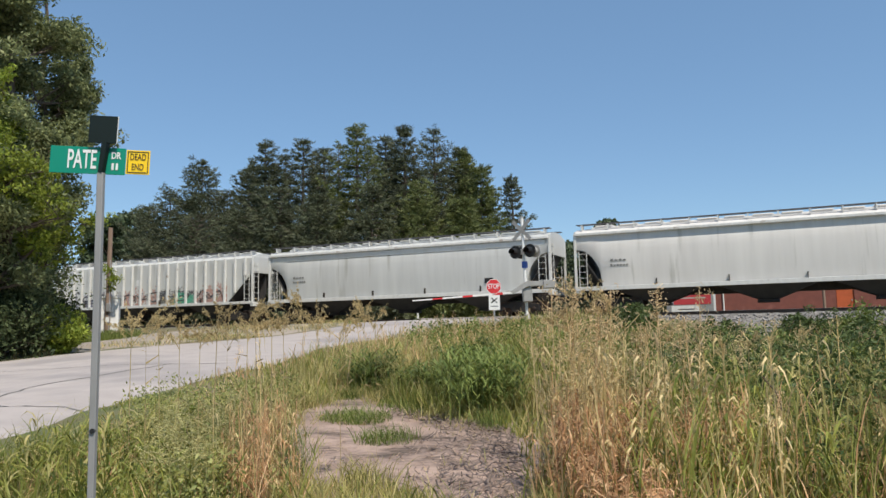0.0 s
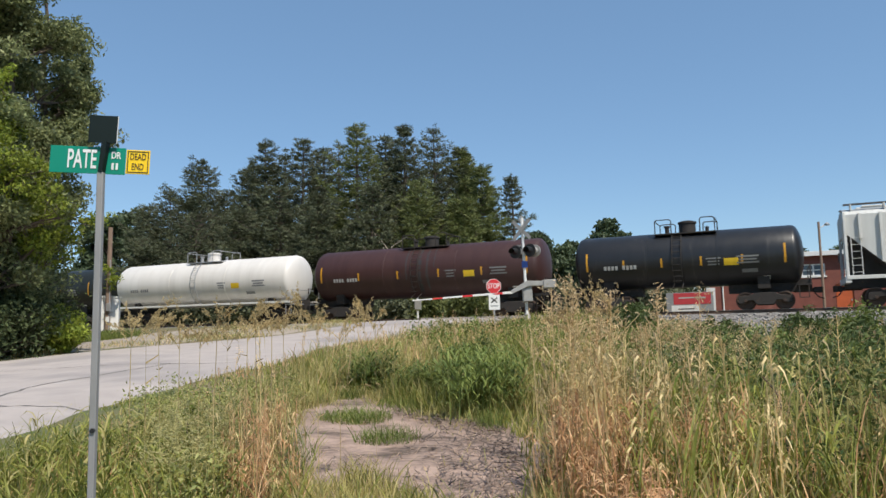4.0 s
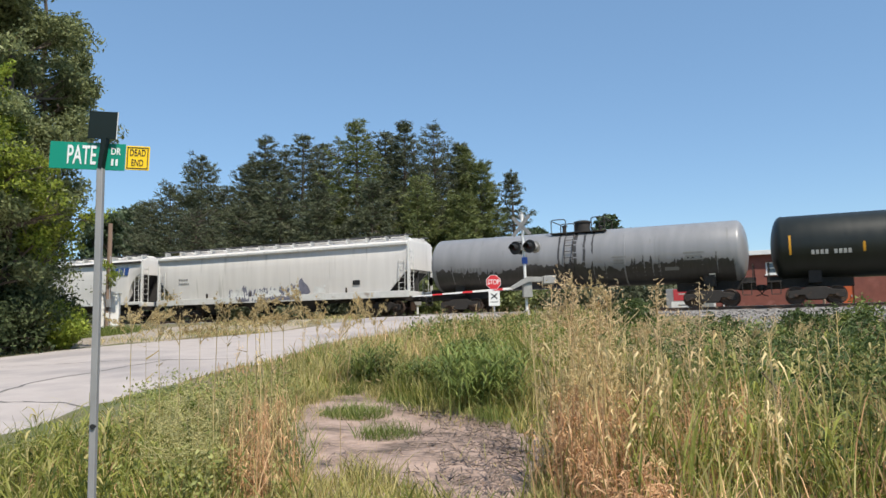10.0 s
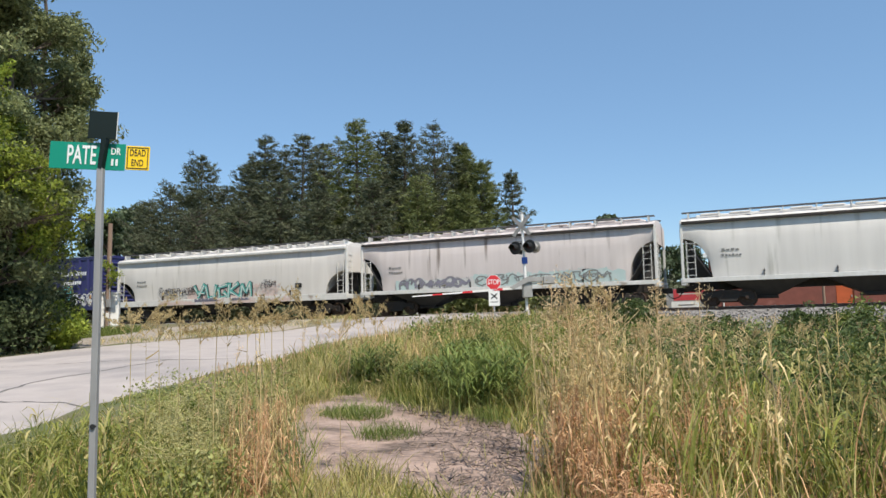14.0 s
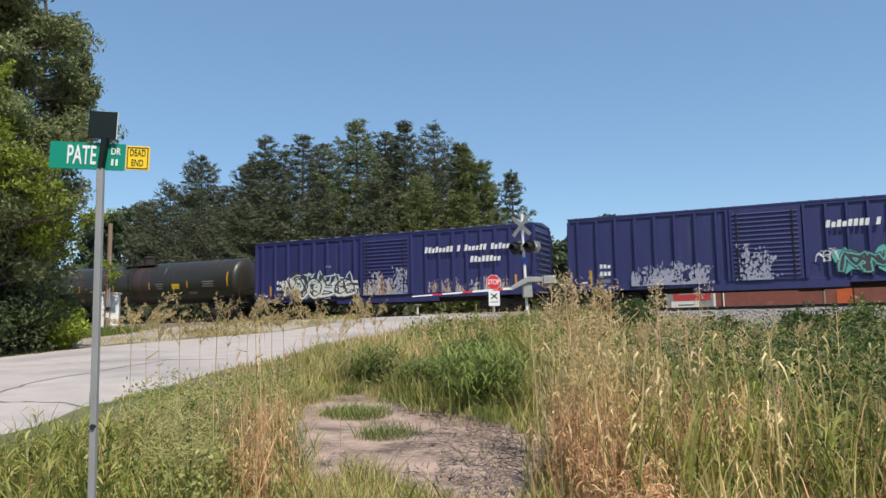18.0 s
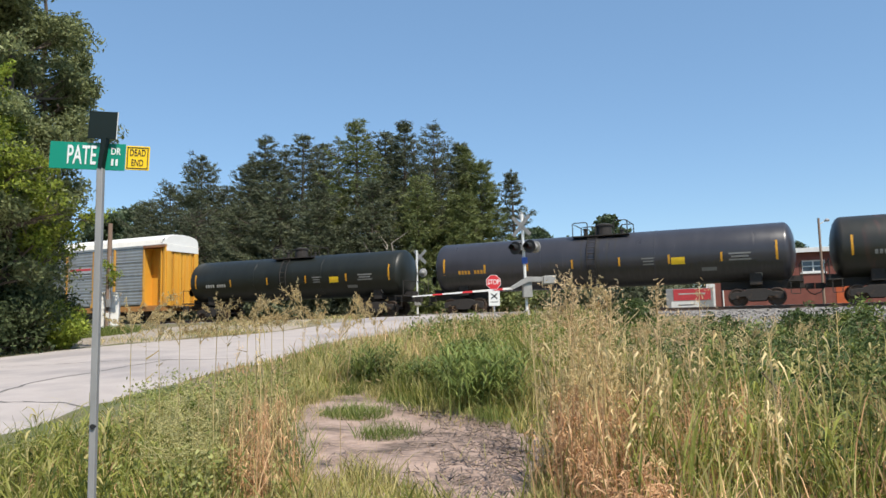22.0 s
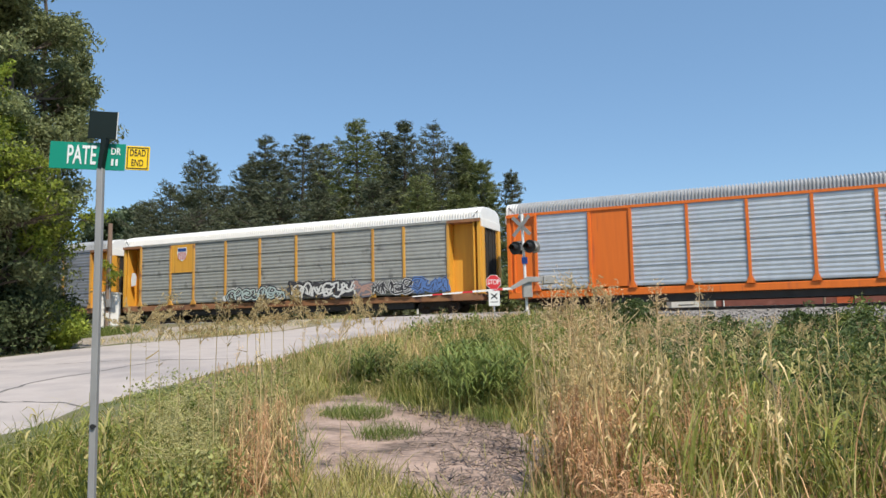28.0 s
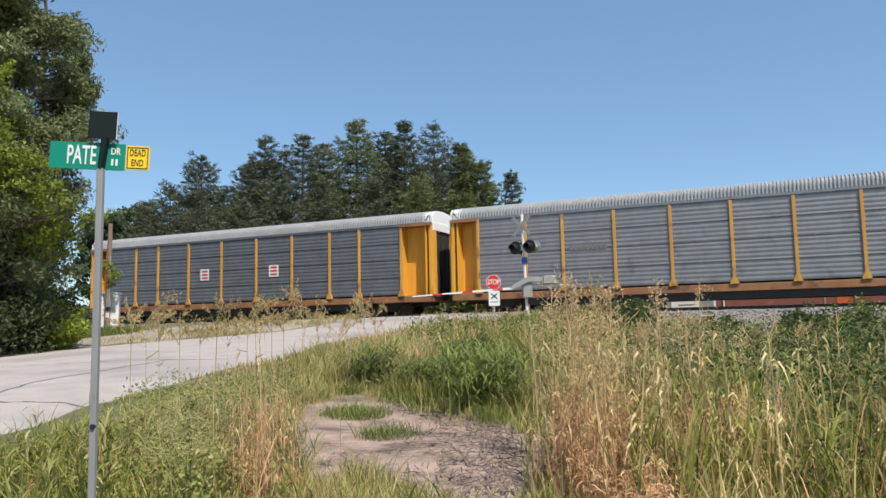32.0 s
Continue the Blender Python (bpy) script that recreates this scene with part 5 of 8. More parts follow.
    # end doors: curved roof hood and full-height doors
    for k in (-1, 1):
        x = k * h
        hood = Mesh()
        hood.prism([(a, b) for a, b in prof] , min(x - k * 0.55, x + k * 0.03), max(x - k * 0.55, x + k * 0.03), "x")
        part("roof_hood", hood.out("roof_hood", M_RACKROOF_W, bevel=0.01), car, "white end hood of the roof")
        for sy in (-1, 1):
            ya, yb = sorted((sy * 0.03, sy * (W - 0.02)))
            d = part("end_door", Mesh().box(min(x, x - k * 0.08), max(x, x - k * 0.08), ya, yb, z0, z1 - 0.02).out("end_door", door_m, bevel=0.02), car)
            for q in range(3):
                yy = sy * (0.3 + 0.45 * q)
                part("door_stiffener", Mesh().box(min(x, x + k * 0.05), max(x, x + k * 0.05), yy - 0.04, yy + 0.04, z0 + 0.1, z1 - 0.15).out("door_stiffener", door_m), d)
            if door_m is not M_RACKROOF_W:
                ya, yb = sorted((sy * (W - 0.42), sy * (W - 0.01)))
                part("corner_post", Mesh().box(min(x, x + k * 0.09), max(x, x + k * 0.09), ya, yb, z0, z1 - 0.5).out("corner_post", end_m, bevel=0.01), car)
        part("door_head", Mesh().box(min(x, x + k * 0.10), max(x, x + k * 0.10), -W + 0.01, W - 0.01, z1 - 0.5, z1 - 0.03).out("door_head", M_RACKROOF_W, bevel=0.02), car, "white plate over the end doors")
        part("end_platform", Mesh().box(min(x - k * 0.1, x + k * 0.35), max(x - k * 0.1, x + k * 0.35), -1.3, 1.3, 0.95, 1.0).out("end_platform", M_TRUCK), car)
        bogie(car, k * (h - 3.0), s)
    couplers(car, h + 0.12)
    return car, h, inner, -W - 0.045
# ---- the cars, from the head of the train backwards ----
hopper(202.36, 220.9, "pale grey round-sided covered hopper car with a white roof edge", M_HOP_WHITE, 1)
hopper(182.50, 201.10, "pale grey covered hopper car with a white band under the roof", M_HOP_GREY, 2, band=M_HOP_TOP)
c = hopper(161.57, 181.26, "light grey ribbed covered hopper car with faded graffiti", M_HOP_GREY, 3, ribbed=True, arch=False, nbays=4, reach=2.1, rise=3.35)
chalk(c, -6.4, -1.2, 1.45, 2.7, -1.462, M_GRAF_V, 3, "faded purple-grey graffiti")
chalk(c, -1.6, 1.6, 1.45, 2.8, -1.464, M_GRAF_P, 32, "faded salmon graffiti")
chalk(c, 0.8, 7.4, 1.5, 2.6, -1.463, M_DIMPLATE, 31, "faded grey graffiti")
chalk(c, 1.6, 5.0, 1.45, 2.3, -1.465, M_GRAF_G, 33, "faded green graffiti")
chalk(c, 4.6, 7.6, 1.45, 2.9, -1.466, M_GRAF_P, 34, "faded salmon graffiti")
spray(c, -5.6, 7.0, 1.55, 2.5, -1.468, (M_GRAF_K,), 35, 0.45)
plate(c, "painted_patch", -0.2, 3.0, 0.5, 0.42, M_LETTER, -1.463, "white painted patch")
tank(149.26, 159.44, "short black tank car with white marks", M_TANK_BLACK, 4, radius=1.44, zc=2.65)
tank(132.73, 146.67, "dark maroon tank car with orange reflectors", M_TANK_BROWN, 5, stain=True)
tank(115.85, 130.23, "white tank car with a pale railed platform and side walkway", M_TANK_WHITE, 6, rails=M_GALV, reflectors=False, walkway=True, marks=M_TANK_GREY)
tank(98.38, 113.24, "dark olive-black tank car with orange reflectors", M_TANK_OLIVE, 7, stain=True)
tank(79.85, 95.84, "dark olive-black tank car with white marks", M_TANK_OLIVE, 8, stain=True)
tank(61.66, 77.85, "mid-grey tank car with oil stains below its dome", M_TANK_GREY, 9, stain=True, dark_belly=True, reflectors=False, yellow=False, marks=M_DIMPLATE)
c = hopper(40.58, 60.08, "off-white covered hopper car with dark graffiti along its side", M_HOP_WHITE, 10, arch=False, nbays=4, bay=0.93, rise=2.75, top=M_HOP_GREY)
jagged(c, -3.6, 2.6, 1.42, 2.2, -1.56, 10)
chalk(c, -4.4, 2.8, 1.10, 1.40, -1.652, M_GRAF_W, 40, "chalky white smears on the sill")
chalk(c, -3.2, 2.2, 1.10, 1.36, -1.655, M_GRAF_D, 41, "faded dark smears on the sill")
chalk(c, 3.1, 3.9, 1.45, 2.0, -1.562, M_GRAF_W, 42, "white smear beside the graffiti")
c = hopper(22.38, 39.12, "off-white covered hopper car with a blue emblem", M_HOP_WHITE, 11, top=M_TRUCK)
g = Mesh()
for k in range(4):
    a = 5.2 + 0.48 * k
    g.prism([(a, 3.28), (a + 0.36, 3.28), (a + 0.46, 3.82), (a + 0.10, 3.82)], -1.60, -1.566, "y")
part("emblem", g.out("emblem", M_LOGOBLUE), c, "blue painted emblem of plain shapes")
c = hopper(3.95, 21.23, "dusty pinkish-grey covered hopper car with rust stains and teal graffiti", M_HOP_PINK, 12, top=M_TRUCK)
spray(c, -6.0, -1.6, 1.45, 2.1, -1.555, (M_GRAF_V, M_DIMPLATE), 12, 0.8)
spray(c, -1.2, 6.2, 1.42, 2.2, -1.555, (M_DIMPLATE, M_GRAF_A), 36, 0.75, cloud=M_GRAF_A)
rnd = random.Random(39)
x = -6.3
while x < 6.4:
    w = rnd.uniform(1.1, 1.8)
    tops = [(x + w * k / 5, 2.05 + rnd.uniform(-0.16, 0.10)) for k in range(6)]
    g = Mesh()
    g.add([(a, -1.551, b) for a, b in [(x + w, 1.43), (x, 1.43)] + tops], [tuple(range(8))])
    part("graffiti_panel", g.out("graffiti", M_GRAF_A if rnd.random() < 0.7 else M_HOP_GREY), c, "faded pale aqua paint along the foot of the side")
    x += w + rnd.uniform(0.06, 0.22)
c = hopper(-16.12, 2.99, "off-white covered hopper car with large teal and salmon graffiti", M_HOP_WHITE, 13, nbays=4, bay=0.9, reach=1.55, rise=2.8, top=M_HOP_GREY)
chalk(c, -3.0, 5.4, 1.42, 2.35, -1.558, M_GRAF_S, 43, "thin salmon haze round the graffiti")
chalk(c, -5.5, 5.4, 1.04, 1.40, -1.652, M_GRAF_S, 44, "salmon smears on the sill")
chalk(c, -2.3, 2.4, 1.2, 1.40, -1.655, M_GRAF_D, 45, "dark smears on the sill")
slashes(c, -2.5, 2.3, 1.30, 2.42, -1.562, 13)
spray(c, 3.1, 4.2, 1.9, 2.5, -1.56, (M_GRAF_K,), 14, 1.2)
spray(c, -5.6, -2.4, 1.62, 2.3, -1.56, (M_GRAF_K,), 15, 1.5)
c, h, y = boxcar(-36.55, -17.74, "dark blue boxcar with white lettering and teal graffiti", 1, low_rust=False)
chalk(c, -h + 3.3, -h + 7.4, 1.12, 2.1, y - 0.142, M_GRAF_F, 16, "faded pale smears over graffiti")
chalk(c, -h + 3.3, -h + 7.2, 1.12, 2.4, y - 0.146, M_GRAF_F, 46, "faded pale smears over graffiti")
chalk(c, -1.2, 1.6, 1.2, 3.3, y - 0.157, M_GRAF_F, 18, "thin white smears on the door")
spray(c, 3.4, 6.4, 1.3, 2.75, y - 0.142, (M_GRAF_K, M_GRAF_T, M_GRAF_K), 17, 0.9, cloud=M_GRAF_T)
spray(c, 2.3, 3.2, 1.9, 2.5, y - 0.142, (M_GRAF_W,), 21, 1.0)
spray(c, 6.6, 8.6, 1.2, 2.3, y - 0.142, (M_GRAF_W,), 22, 1.2)
chalk(c, 6.4, 8.4, 1.1, 2.0, y - 0.006, M_GRAF_W, 26, "thin white smears")
c, h, y = boxcar(-57.14, -38.38, "dark blue boxcar with white lettering, chalky lower side and pale graffiti", 2)
spray(c, -h + 2.5, -h + 7.6, 1.1, 2.55, y - 0.142, (M_GRAF_W, M_GRAF_K), 19, 1.0, cloud=M_GRAF_W)
chalk(c, -h + 2.4, -h + 7.9, 1.08, 2.1, y - 0.002, M_GRAF_W, 27, "chalky white smears")
spray(c, -h + 2.7, -h + 7.4, 1.3, 2.9, y - 0.1445, (M_GRAF_K,), 37, 0.9)
spray(c, -h + 3.0, -h + 7.2, 1.5, 3.0, y - 0.141, (M_GRAF_A,), 38, 0.8)
chalk(c, -1.25, 1.6, 1.2, 2.9, y - 0.157, M_GRAF_F, 20, "chalky white smears on the door")
chalk(c, -1.25, 1.6, 1.2, 2.5, y - 0.158, M_BOX_LOW, 28)
tank(-77.11, -59.20, "long olive-brown tank car dusted with rust", M_TANK_RUST, 15, marks=M_DIMPLATE, radius=1.48, zc=2.64)
tank(-97.65, -79.57, "long dark blue-grey tank car with yellow marks", M_TANK_BLUEGREY, 16, stain=True, dark_belly=True, marks=M_REFL, radius=1.44, zc=2.62, strips=8)
tank(-116.10, -100.59, "dark olive-black tank car with faded white marks", M_TANK_OLIVE, 17, radius=1.40, zc=2.55)
c, h, inner, y = autorack(-145.53, -118.30, "yellow autorack car with grey ribbed panels and a white roof", M_YEL, M_RACK_PANEL, M_RACKROOF_W, M_YEL, post_m=M_POSTYEL, sill_m=M_YELDIRT)
plate(c, "emblem_board", (inner[6] + inner[7]) / 2, 3.72, 2.3, 0.62, M_RACKROOF_G, y, "pale board with faded red and dark lines")
plate(c, "emblem_stripe", (inner[6] + inner[7]) / 2, 3.88, 2.2, 0.17, M_LOGORED, y - 0.006)
plate(c, "emblem_stripe", (inner[6] + inner[7]) / 2, 3.56, 2.2, 0.09, M_GRAF_K, y - 0.006)
c, h, inner, y = autorack(-174.02, -146.80, "orange autorack car with silver panels and a galvanised roof", M_ORANGE, M_RACK_SILVER, M_RACKROOF_G, M_ORANGE, wide_panels=(1, 7), door_m=M_RACKROOF_W, deep=0.10, posts=(1.65, 4.6, 6.75, 9.55, 12.35, 15.2, 17.85, 20.5, 22.6, 25.4))
plate(c, "emblem_board", (inner[6] + inner[7]) / 2, 3.95, 2.0, 0.20, M_LOGORED, y, "faded red board")
plate(c, "emblem_board", (inner[6] + inner[7]) / 2, 3.70, 2.0, 0.10, M_BLACK, y)
c, h, inner, y = autorack(-202.84, -175.60, "yellow autorack car with grimy grey panels, a white roof and graffiti", M_YEL, M_RACK_DARK, M_RACKROOF_W, M_YEL, door_m=M_TRUCK, post_m=M_POSTYEL, sill_m=M_SILLRUST)
spray(c, inner[3] + 0.3, inner[5] - 0.9, 1.16, 2.05, y - 0.10, (M_GRAF_A, M_GRAF_K, M_GRAF_K), 22, 0.8, cloud=M_GRAF_W)
spray(c, inner[5] - 0.2, inner[6] + 1.5, 1.16, 2.35, y - 0.10, (M_GRAF_W, M_GRAF_K, M_GRAF_K), 23, 0.9, cloud=M_GRAF_K)
spray(c, inner[6] + 1.5, inner[7] - 0.1, 1.16, 2.2, y - 0.10, (M_GRAF_P, M_DIMPLATE, M_GRAF_V), 24, 0.8)
spray(c, inner[7] + 0.1, inner[8] + 0.5, 1.16, 2.1, y - 0.10, (M_GRAF_K, M_GRAF_W, M_GRAF_K), 29, 0.8)
spray(c, inner[8] + 0.5, inner[9] - 0.1, 1.2, 2.2, y - 0.10, (M_GRAF_B, M_GRAF_K, M_GRAF_B), 25, 0.8, cloud=M_GRAF_B)
g = Mesh().prism([(inner[0] - 0.85 + a, 3.0 + b) for a, b in ((-0.22, -0.5), (0.2, -0.45), (0.26, 0.1), (0.14, 0.42), (-0.16, 0.45), (-0.25, 0.0))], -1.39, -1.378, "y")
part("painted_patch", g.out("painted_patch", M_LETTER), c, "white sprayed patch")
plate(c, "emblem_board", (inner[1] + inner[2]) / 2, 4.20, 2.1, 1.9, M_YEL, y - 0.01, "yellow square board")
g = Mesh().prism([((inner[1] + inner[2]) / 2 + a, 4.5 + b) for a, b in ((-0.40, 0.46), (0.40, 0.46), (0.43, 0.12), (0.33, -0.28), (0, -0.50), (-0.33, -0.28), (-0.43, 0.12))], y - 0.026, y - 0.016, "y")
part("emblem", g.out("emblem", M_LETTER), c, "white shield shape")
plate(c, "emblem_band", (inner[1] + inner[2]) / 2, 4.79, 0.74, 0.22, M_LOGOBLUE, y - 0.028)
for k in range(4):
    plate(c, "emblem_stripe", (inner[1] + inner[2]) / 2 - 0.27 + 0.18 * k, 4.38, 0.085, 0.5, M_LOGORED, y - 0.028)
c, h, inner, y = autorack(-231.61, -204.13, "yellow autorack car with dull grey panels and a grey ribbed roof", M_YEL, M_RACK_GREY, M_RACKROOF_G, M_YEL, door_m=M_TRUCK, post_m=M_POSTYEL, sill_m=M_SILLRUST)
bars(c, "railroad_name", (inner[2] + inner[3]) / 2, 3.3, 2.0, 0.34, M_DIMPLATE, y, 9, (), "dark lettering as plain bars")
c, h, inner, y = autorack(-260.3, -232.81, "yellow autorack car with dark bluish panels and two red emblems", M_YEL, M_RACK_BLUISH, M_RACKROOF_G, M_YEL, door_m=M_TRUCK, post_m=M_POSTYEL, sill_m=M_SILLRUST)
for k in (3, 5):
    plate(c, "emblem", (inner[k] + inner[k + 1]) / 2, 3.0, 0.75, 0.75, M_LETTER, y, "white square emblem")
    for q in range(3):
        plate(c, "emblem_stroke", (inner[k] + inner[k + 1]) / 2, 2.78 + 0.22 * q, 0.5, 0.12, M_LOGORED, y - 0.006)
# ---- street sign beside the camera ----
def street_sign():
    x, y = -1.98, 4.2
    g0 = ground_z(x, y) - 0.05
    t = thing("street_sign", Matrix.Translation((x, y, g0)), "green street name sign with yellow dead-end plate on steel post", "street sign")
    zb = 2.435 - g0
    # square tube post with rounded corners
    prof = [(-0.019, -0.015), (-0.015, -0.019), (0.013, -0.019), (0.017, -0.015), (0.017, 0.015), (0.013, 0.019), (-0.015, 0.019), (-0.019, 0.015)]
    post = part("post", Mesh().prism(prof, -0.3, zb + 0.004, "z").out("post", M_POST), t)
    part("bolt", Mesh().tube((0.004, -0.03, 1.02), (0.004, -0.008, 1.02), 0.014, n=10).out("bolt", M_BLACK), post)
    turn = Matrix.Translation((-0.0, 0.026, zb + 0.082)) @ Matrix.Rotation(radians(7), 4, "Z") @ Matrix.Rotation(radians(2.2), 4, "Y")
    blade = part("name_blade", Mesh().box(-0.300, 0.122, 0, 0.004, -0.080, 0.080).out("name_blade", M_SIGNGREEN, bevel=0.0015), t, "green blade with white lettering")
    blade.matrix_basis = turn
    w = lettering("street_name", "PATE", 0.158, M_LETTER, blade, Matrix.Translation((-0.122, -0.002, 0)) @ Matrix.Rotation(radians(90), 4, "X") @ Matrix.Diagonal((0.46, 1, 1, 1)))
    w.data.offset = 0.002
    w = lettering("street_suffix", "DR", 0.056, M_LETTER, blade, Matrix.Translation((0.068, -0.002, 0.032)) @ Matrix.Rotation(radians(90), 4, "X") @ Matrix.Diagonal((0.72, 1, 1, 1)))
    w.data.offset = 0.001
    for k in (0.052, 0.076):
        part("number_bar", Mesh().box(k - 0.006, k + 0.006, -0.003, 0, -0.052, -0.012).out("number_bar", M_LETTER), blade, "number as plain bars")
    dead = part("dead_end_plate", Mesh().box(0.125, 0.260, 0, 0.004, -0.072, 0.072).out("dead_end_plate", M_SIGNYEL, bevel=0.0015), t, "yellow plate with black lettering and border")
    dead.matrix_basis = turn
    g = Mesh()
    for a in ((0.133, 0.252, 0.059, 0.064), (0.133, 0.252, -0.064, -0.059), (0.133, 0.138, -0.059, 0.059), (0.247, 0.252, -0.059, 0.059)):
        g.box(a[0], a[1], -0.002, 0.0, a[2], a[3])
    part("border", g.out("border", M_BLACK), dead)
    lettering("plate_text", "DEAD", 0.056, M_BLACK, dead, Matrix.Translation((0.1925, -0.002, 0.030)) @ Matrix.Rotation(radians(90), 4, "X") @ Matrix.Diagonal((0.62, 1, 1, 1)))
    lettering("plate_text", "END", 0.056, M_BLACK, dead, Matrix.Translation((0.1925, -0.002, -0.030)) @ Matrix.Rotation(radians(90), 4, "X") @ Matrix.Diagonal((0.62, 1, 1, 1)))
    # bracket and the cross blade above, seen nearly end on; the blade's shade is in its colour
    part("bracket", Mesh().prism([(-0.012, -0.072), (0.010, -0.082), (0.036, 0.105), (0.006, 0.105)], -0.022, 0.024, "y").out("bracket", M_SIGNDARK), t, "black clamp", at=(0, 0, zb + 0.08))
    top = part("cross_blade", Mesh().box(-0.082, 0.080, -0.003, 0.003, -0.082, 0.082).out("cross_blade", M_SIGNDARK, bevel=0.001), t, "green cross blade, its shaded face put into a dark colour, with a pale edge")
    top.matrix_basis = Matrix.Translation((0.006, 0.0, zb + 0.263)) @ Matrix.Rotation(radians(4), 4, "Z") @ Matrix.Rotation(radians(3), 4, "Y")
    part("blade_edge", Mesh().box(0.080, 0.083, -0.004, 0.004, -0.082, 0.082).out("blade_edge", M_LETTER), top)


street_sign()


# ---- crossing signal, gate and stop sign ----
def crossing_signal():
    x, y = 3.72, 33.0
    z = ground_z(x, y) - 0.1
    t = thing("crossing_signal", Matrix.Translation((x, y, z)) @ Matrix.Rotation(radians(-1.5), 4, "Y"), "railway crossing signal with flashing-light heads, crossbuck and lowered gate", "crossing signal")
    m = part("mast", Mesh().tube((0, 0, 0), (0, 0, 4.85), 0.065, n=14).out("mast", M_WHITE, smooth=True), t, "white painted tubular mast")
    part("mast_base", Mesh().lathe([(0, 0.22), (0.1, 0.2), (0.5, 0.12), (0.55, 0.08)], 14, "z").out("mast_base", M_ALU, smooth=True), m)
    part("mast_cap", Mesh().lathe([(4.85, 0.08), (4.91, 0.07), (4.95, 0.02)], 12, "z").out("mast_cap", M_ALU), m)
    yaw = Matrix.Rotation(radians(-38), 4, "Z")
    cb = part("crossbuck", Mesh().slab(Matrix.Rotation(radians(45), 4, "Y"), 1.22, 0.012, 0.17).slab(Matrix.Translation((0, -0.014, 0)) @ Matrix.Rotation(radians(-45), 4, "Y"), 1.22, 0.012, 0.17).out("crossbuck", M_ALU), t, "pale weathered crossbuck boards")
    cb.matrix_basis = Matrix.Translation((-0.05, -0.08, 4.30)) @ Matrix.Rotation(radians(-34), 4, "Z")
    bell = part("bell", Mesh().lathe([(0, 0.02), (0.04, 0.13), (0.1, 0.15), (0.12, 0.15)], 14, "y", (0, 0, 0)).out("bell", M_ALU, smooth=True), t)
    bell.matrix_basis = Matrix.Translation((0.0, 0.1, 4.75))
    arm = part("light_bracket", Mesh().tube((-0.45, 0, 0), (0.45, 0, 0), 0.035, n=8).box(-0.1, 0.1, -0.1, 0.1, -0.12, 0.12).box(-0.52, -0.1, -0.06, 0.08, 0.22, 0.3).out("light_bracket", M_ALU), t)
    arm.matrix_basis = Matrix.Translation((0, -0.02, 3.33)) @ yaw
    for k in (-0.38, 0.38):
        d = part("signal_head", Mesh().lathe([(-0.02, 0.30), (0.0, 0.30), (0.02, 0.29), (0.04, 0.16), (0.16, 0.12), (0.18, 0.05)], 24, "y", (k, -0.08, 0)).out("signal_head", M_BLACK, smooth=True), arm, "round black signal head with a hood")
        # hood
        vs, fs = [], []
        for q in range(13):
            a = radians(-20 + 220 * q / 12)
            for yy, rr in ((-0.1, 0.17), (-0.42, 0.18 - 0.02)):
                vs.append((k + math.cos(a) * rr, yy, math.sin(a) * rr))
        fs = [(2 * q, 2 * q + 1, 2 * q + 3, 2 * q + 2) for q in range(12)]
        hood = Mesh().add(vs, fs).out("signal_hood", M_BLACK)
        hood.materials[0] = M_BLACK
        part("signal_hood", hood, arm)
        part("signal_lens", Mesh().lathe([(-0.11, 0.02), (-0.10, 0.13), (-0.08, 0.15)], 20, "y", (k, 0, 0)).out("signal_lens", M_LENS, smooth=True), arm)
        part("back_head", Mesh().lathe([(0.20, 0.05), (0.22, 0.14), (0.34, 0.17), (0.36, 0.28), (0.40, 0.28)], 20, "y", (k, 0, 0)).out("back_head", M_ALU if k > 0 else M_BLACK, smooth=True), arm)
    part("mast_sign", Mesh().box(-0.12, 0.14, -0.085, -0.075, 2.58, 2.88).out("mast_sign", M_BLUE, bevel=0.004), t, "small blue notice plate")
    # gate mechanism, counterweights and arm lying across the road
    part("gate_mechanism", Mesh().box(-0.16, 0.26, -0.30, 0.14, 1.05, 1.75).out("gate_mechanism", M_ALU, bevel=0.03), t, "aluminium gate mechanism box")
    dz = 1.68
    g = Mesh()
    for yy in (-0.36, 0.2):
        g.prism([(-0.75, dz - 0.14), (-0.6, dz - 0.24), (0.1, dz + 0.06), (1.2, dz + 0.08), (1.2, dz + 0.22), (0.05, dz + 0.30), (-0.15, dz + 0.20)], yy - 0.04, yy + 0.04, "y")
    part("gate_support", g.out("gate_support", M_ALU, bevel=0.01), t, "grey cast gate support arms")
    for yy in (-0.36, 0.2):
        part("counterweight", Mesh().box(0.75, 1.32, yy - 0.1, yy + 0.1, dz - 0.06, dz + 0.30).out("counterweight", M_ALU, bevel=0.02), t)
    g = Mesh()
    segs = 10
    x0, z0, x1, z1 = -0.6, dz - 0.18, -5.1, dz - 0.34
    for k in range(segs):
        a, b = k / segs, (k + 1) / segs
        pa = (x0 + (x1 - x0) * a, -0.1, z0 + (z1 - z0) * a)
        pb = (x0 + (x1 - x0) * b, -0.1, z0 + (z1 - z0) * b)
        w = 0.0525 - 0.03 * a
        part("gate_arm_stripe", Mesh().prism([(pa[0], pa[2] - w), (pa[0], pa[2] + w), (pb[0], pb[2] + w), (pb[0], pb[2] - w)], -0.13, -0.09, "y").out("gate_arm_stripe", M_RED if k % 3 == 1 else M_WHITE), t, "red stripe of the gate arm" if k % 3 == 1 else "white stripe of the gate arm")


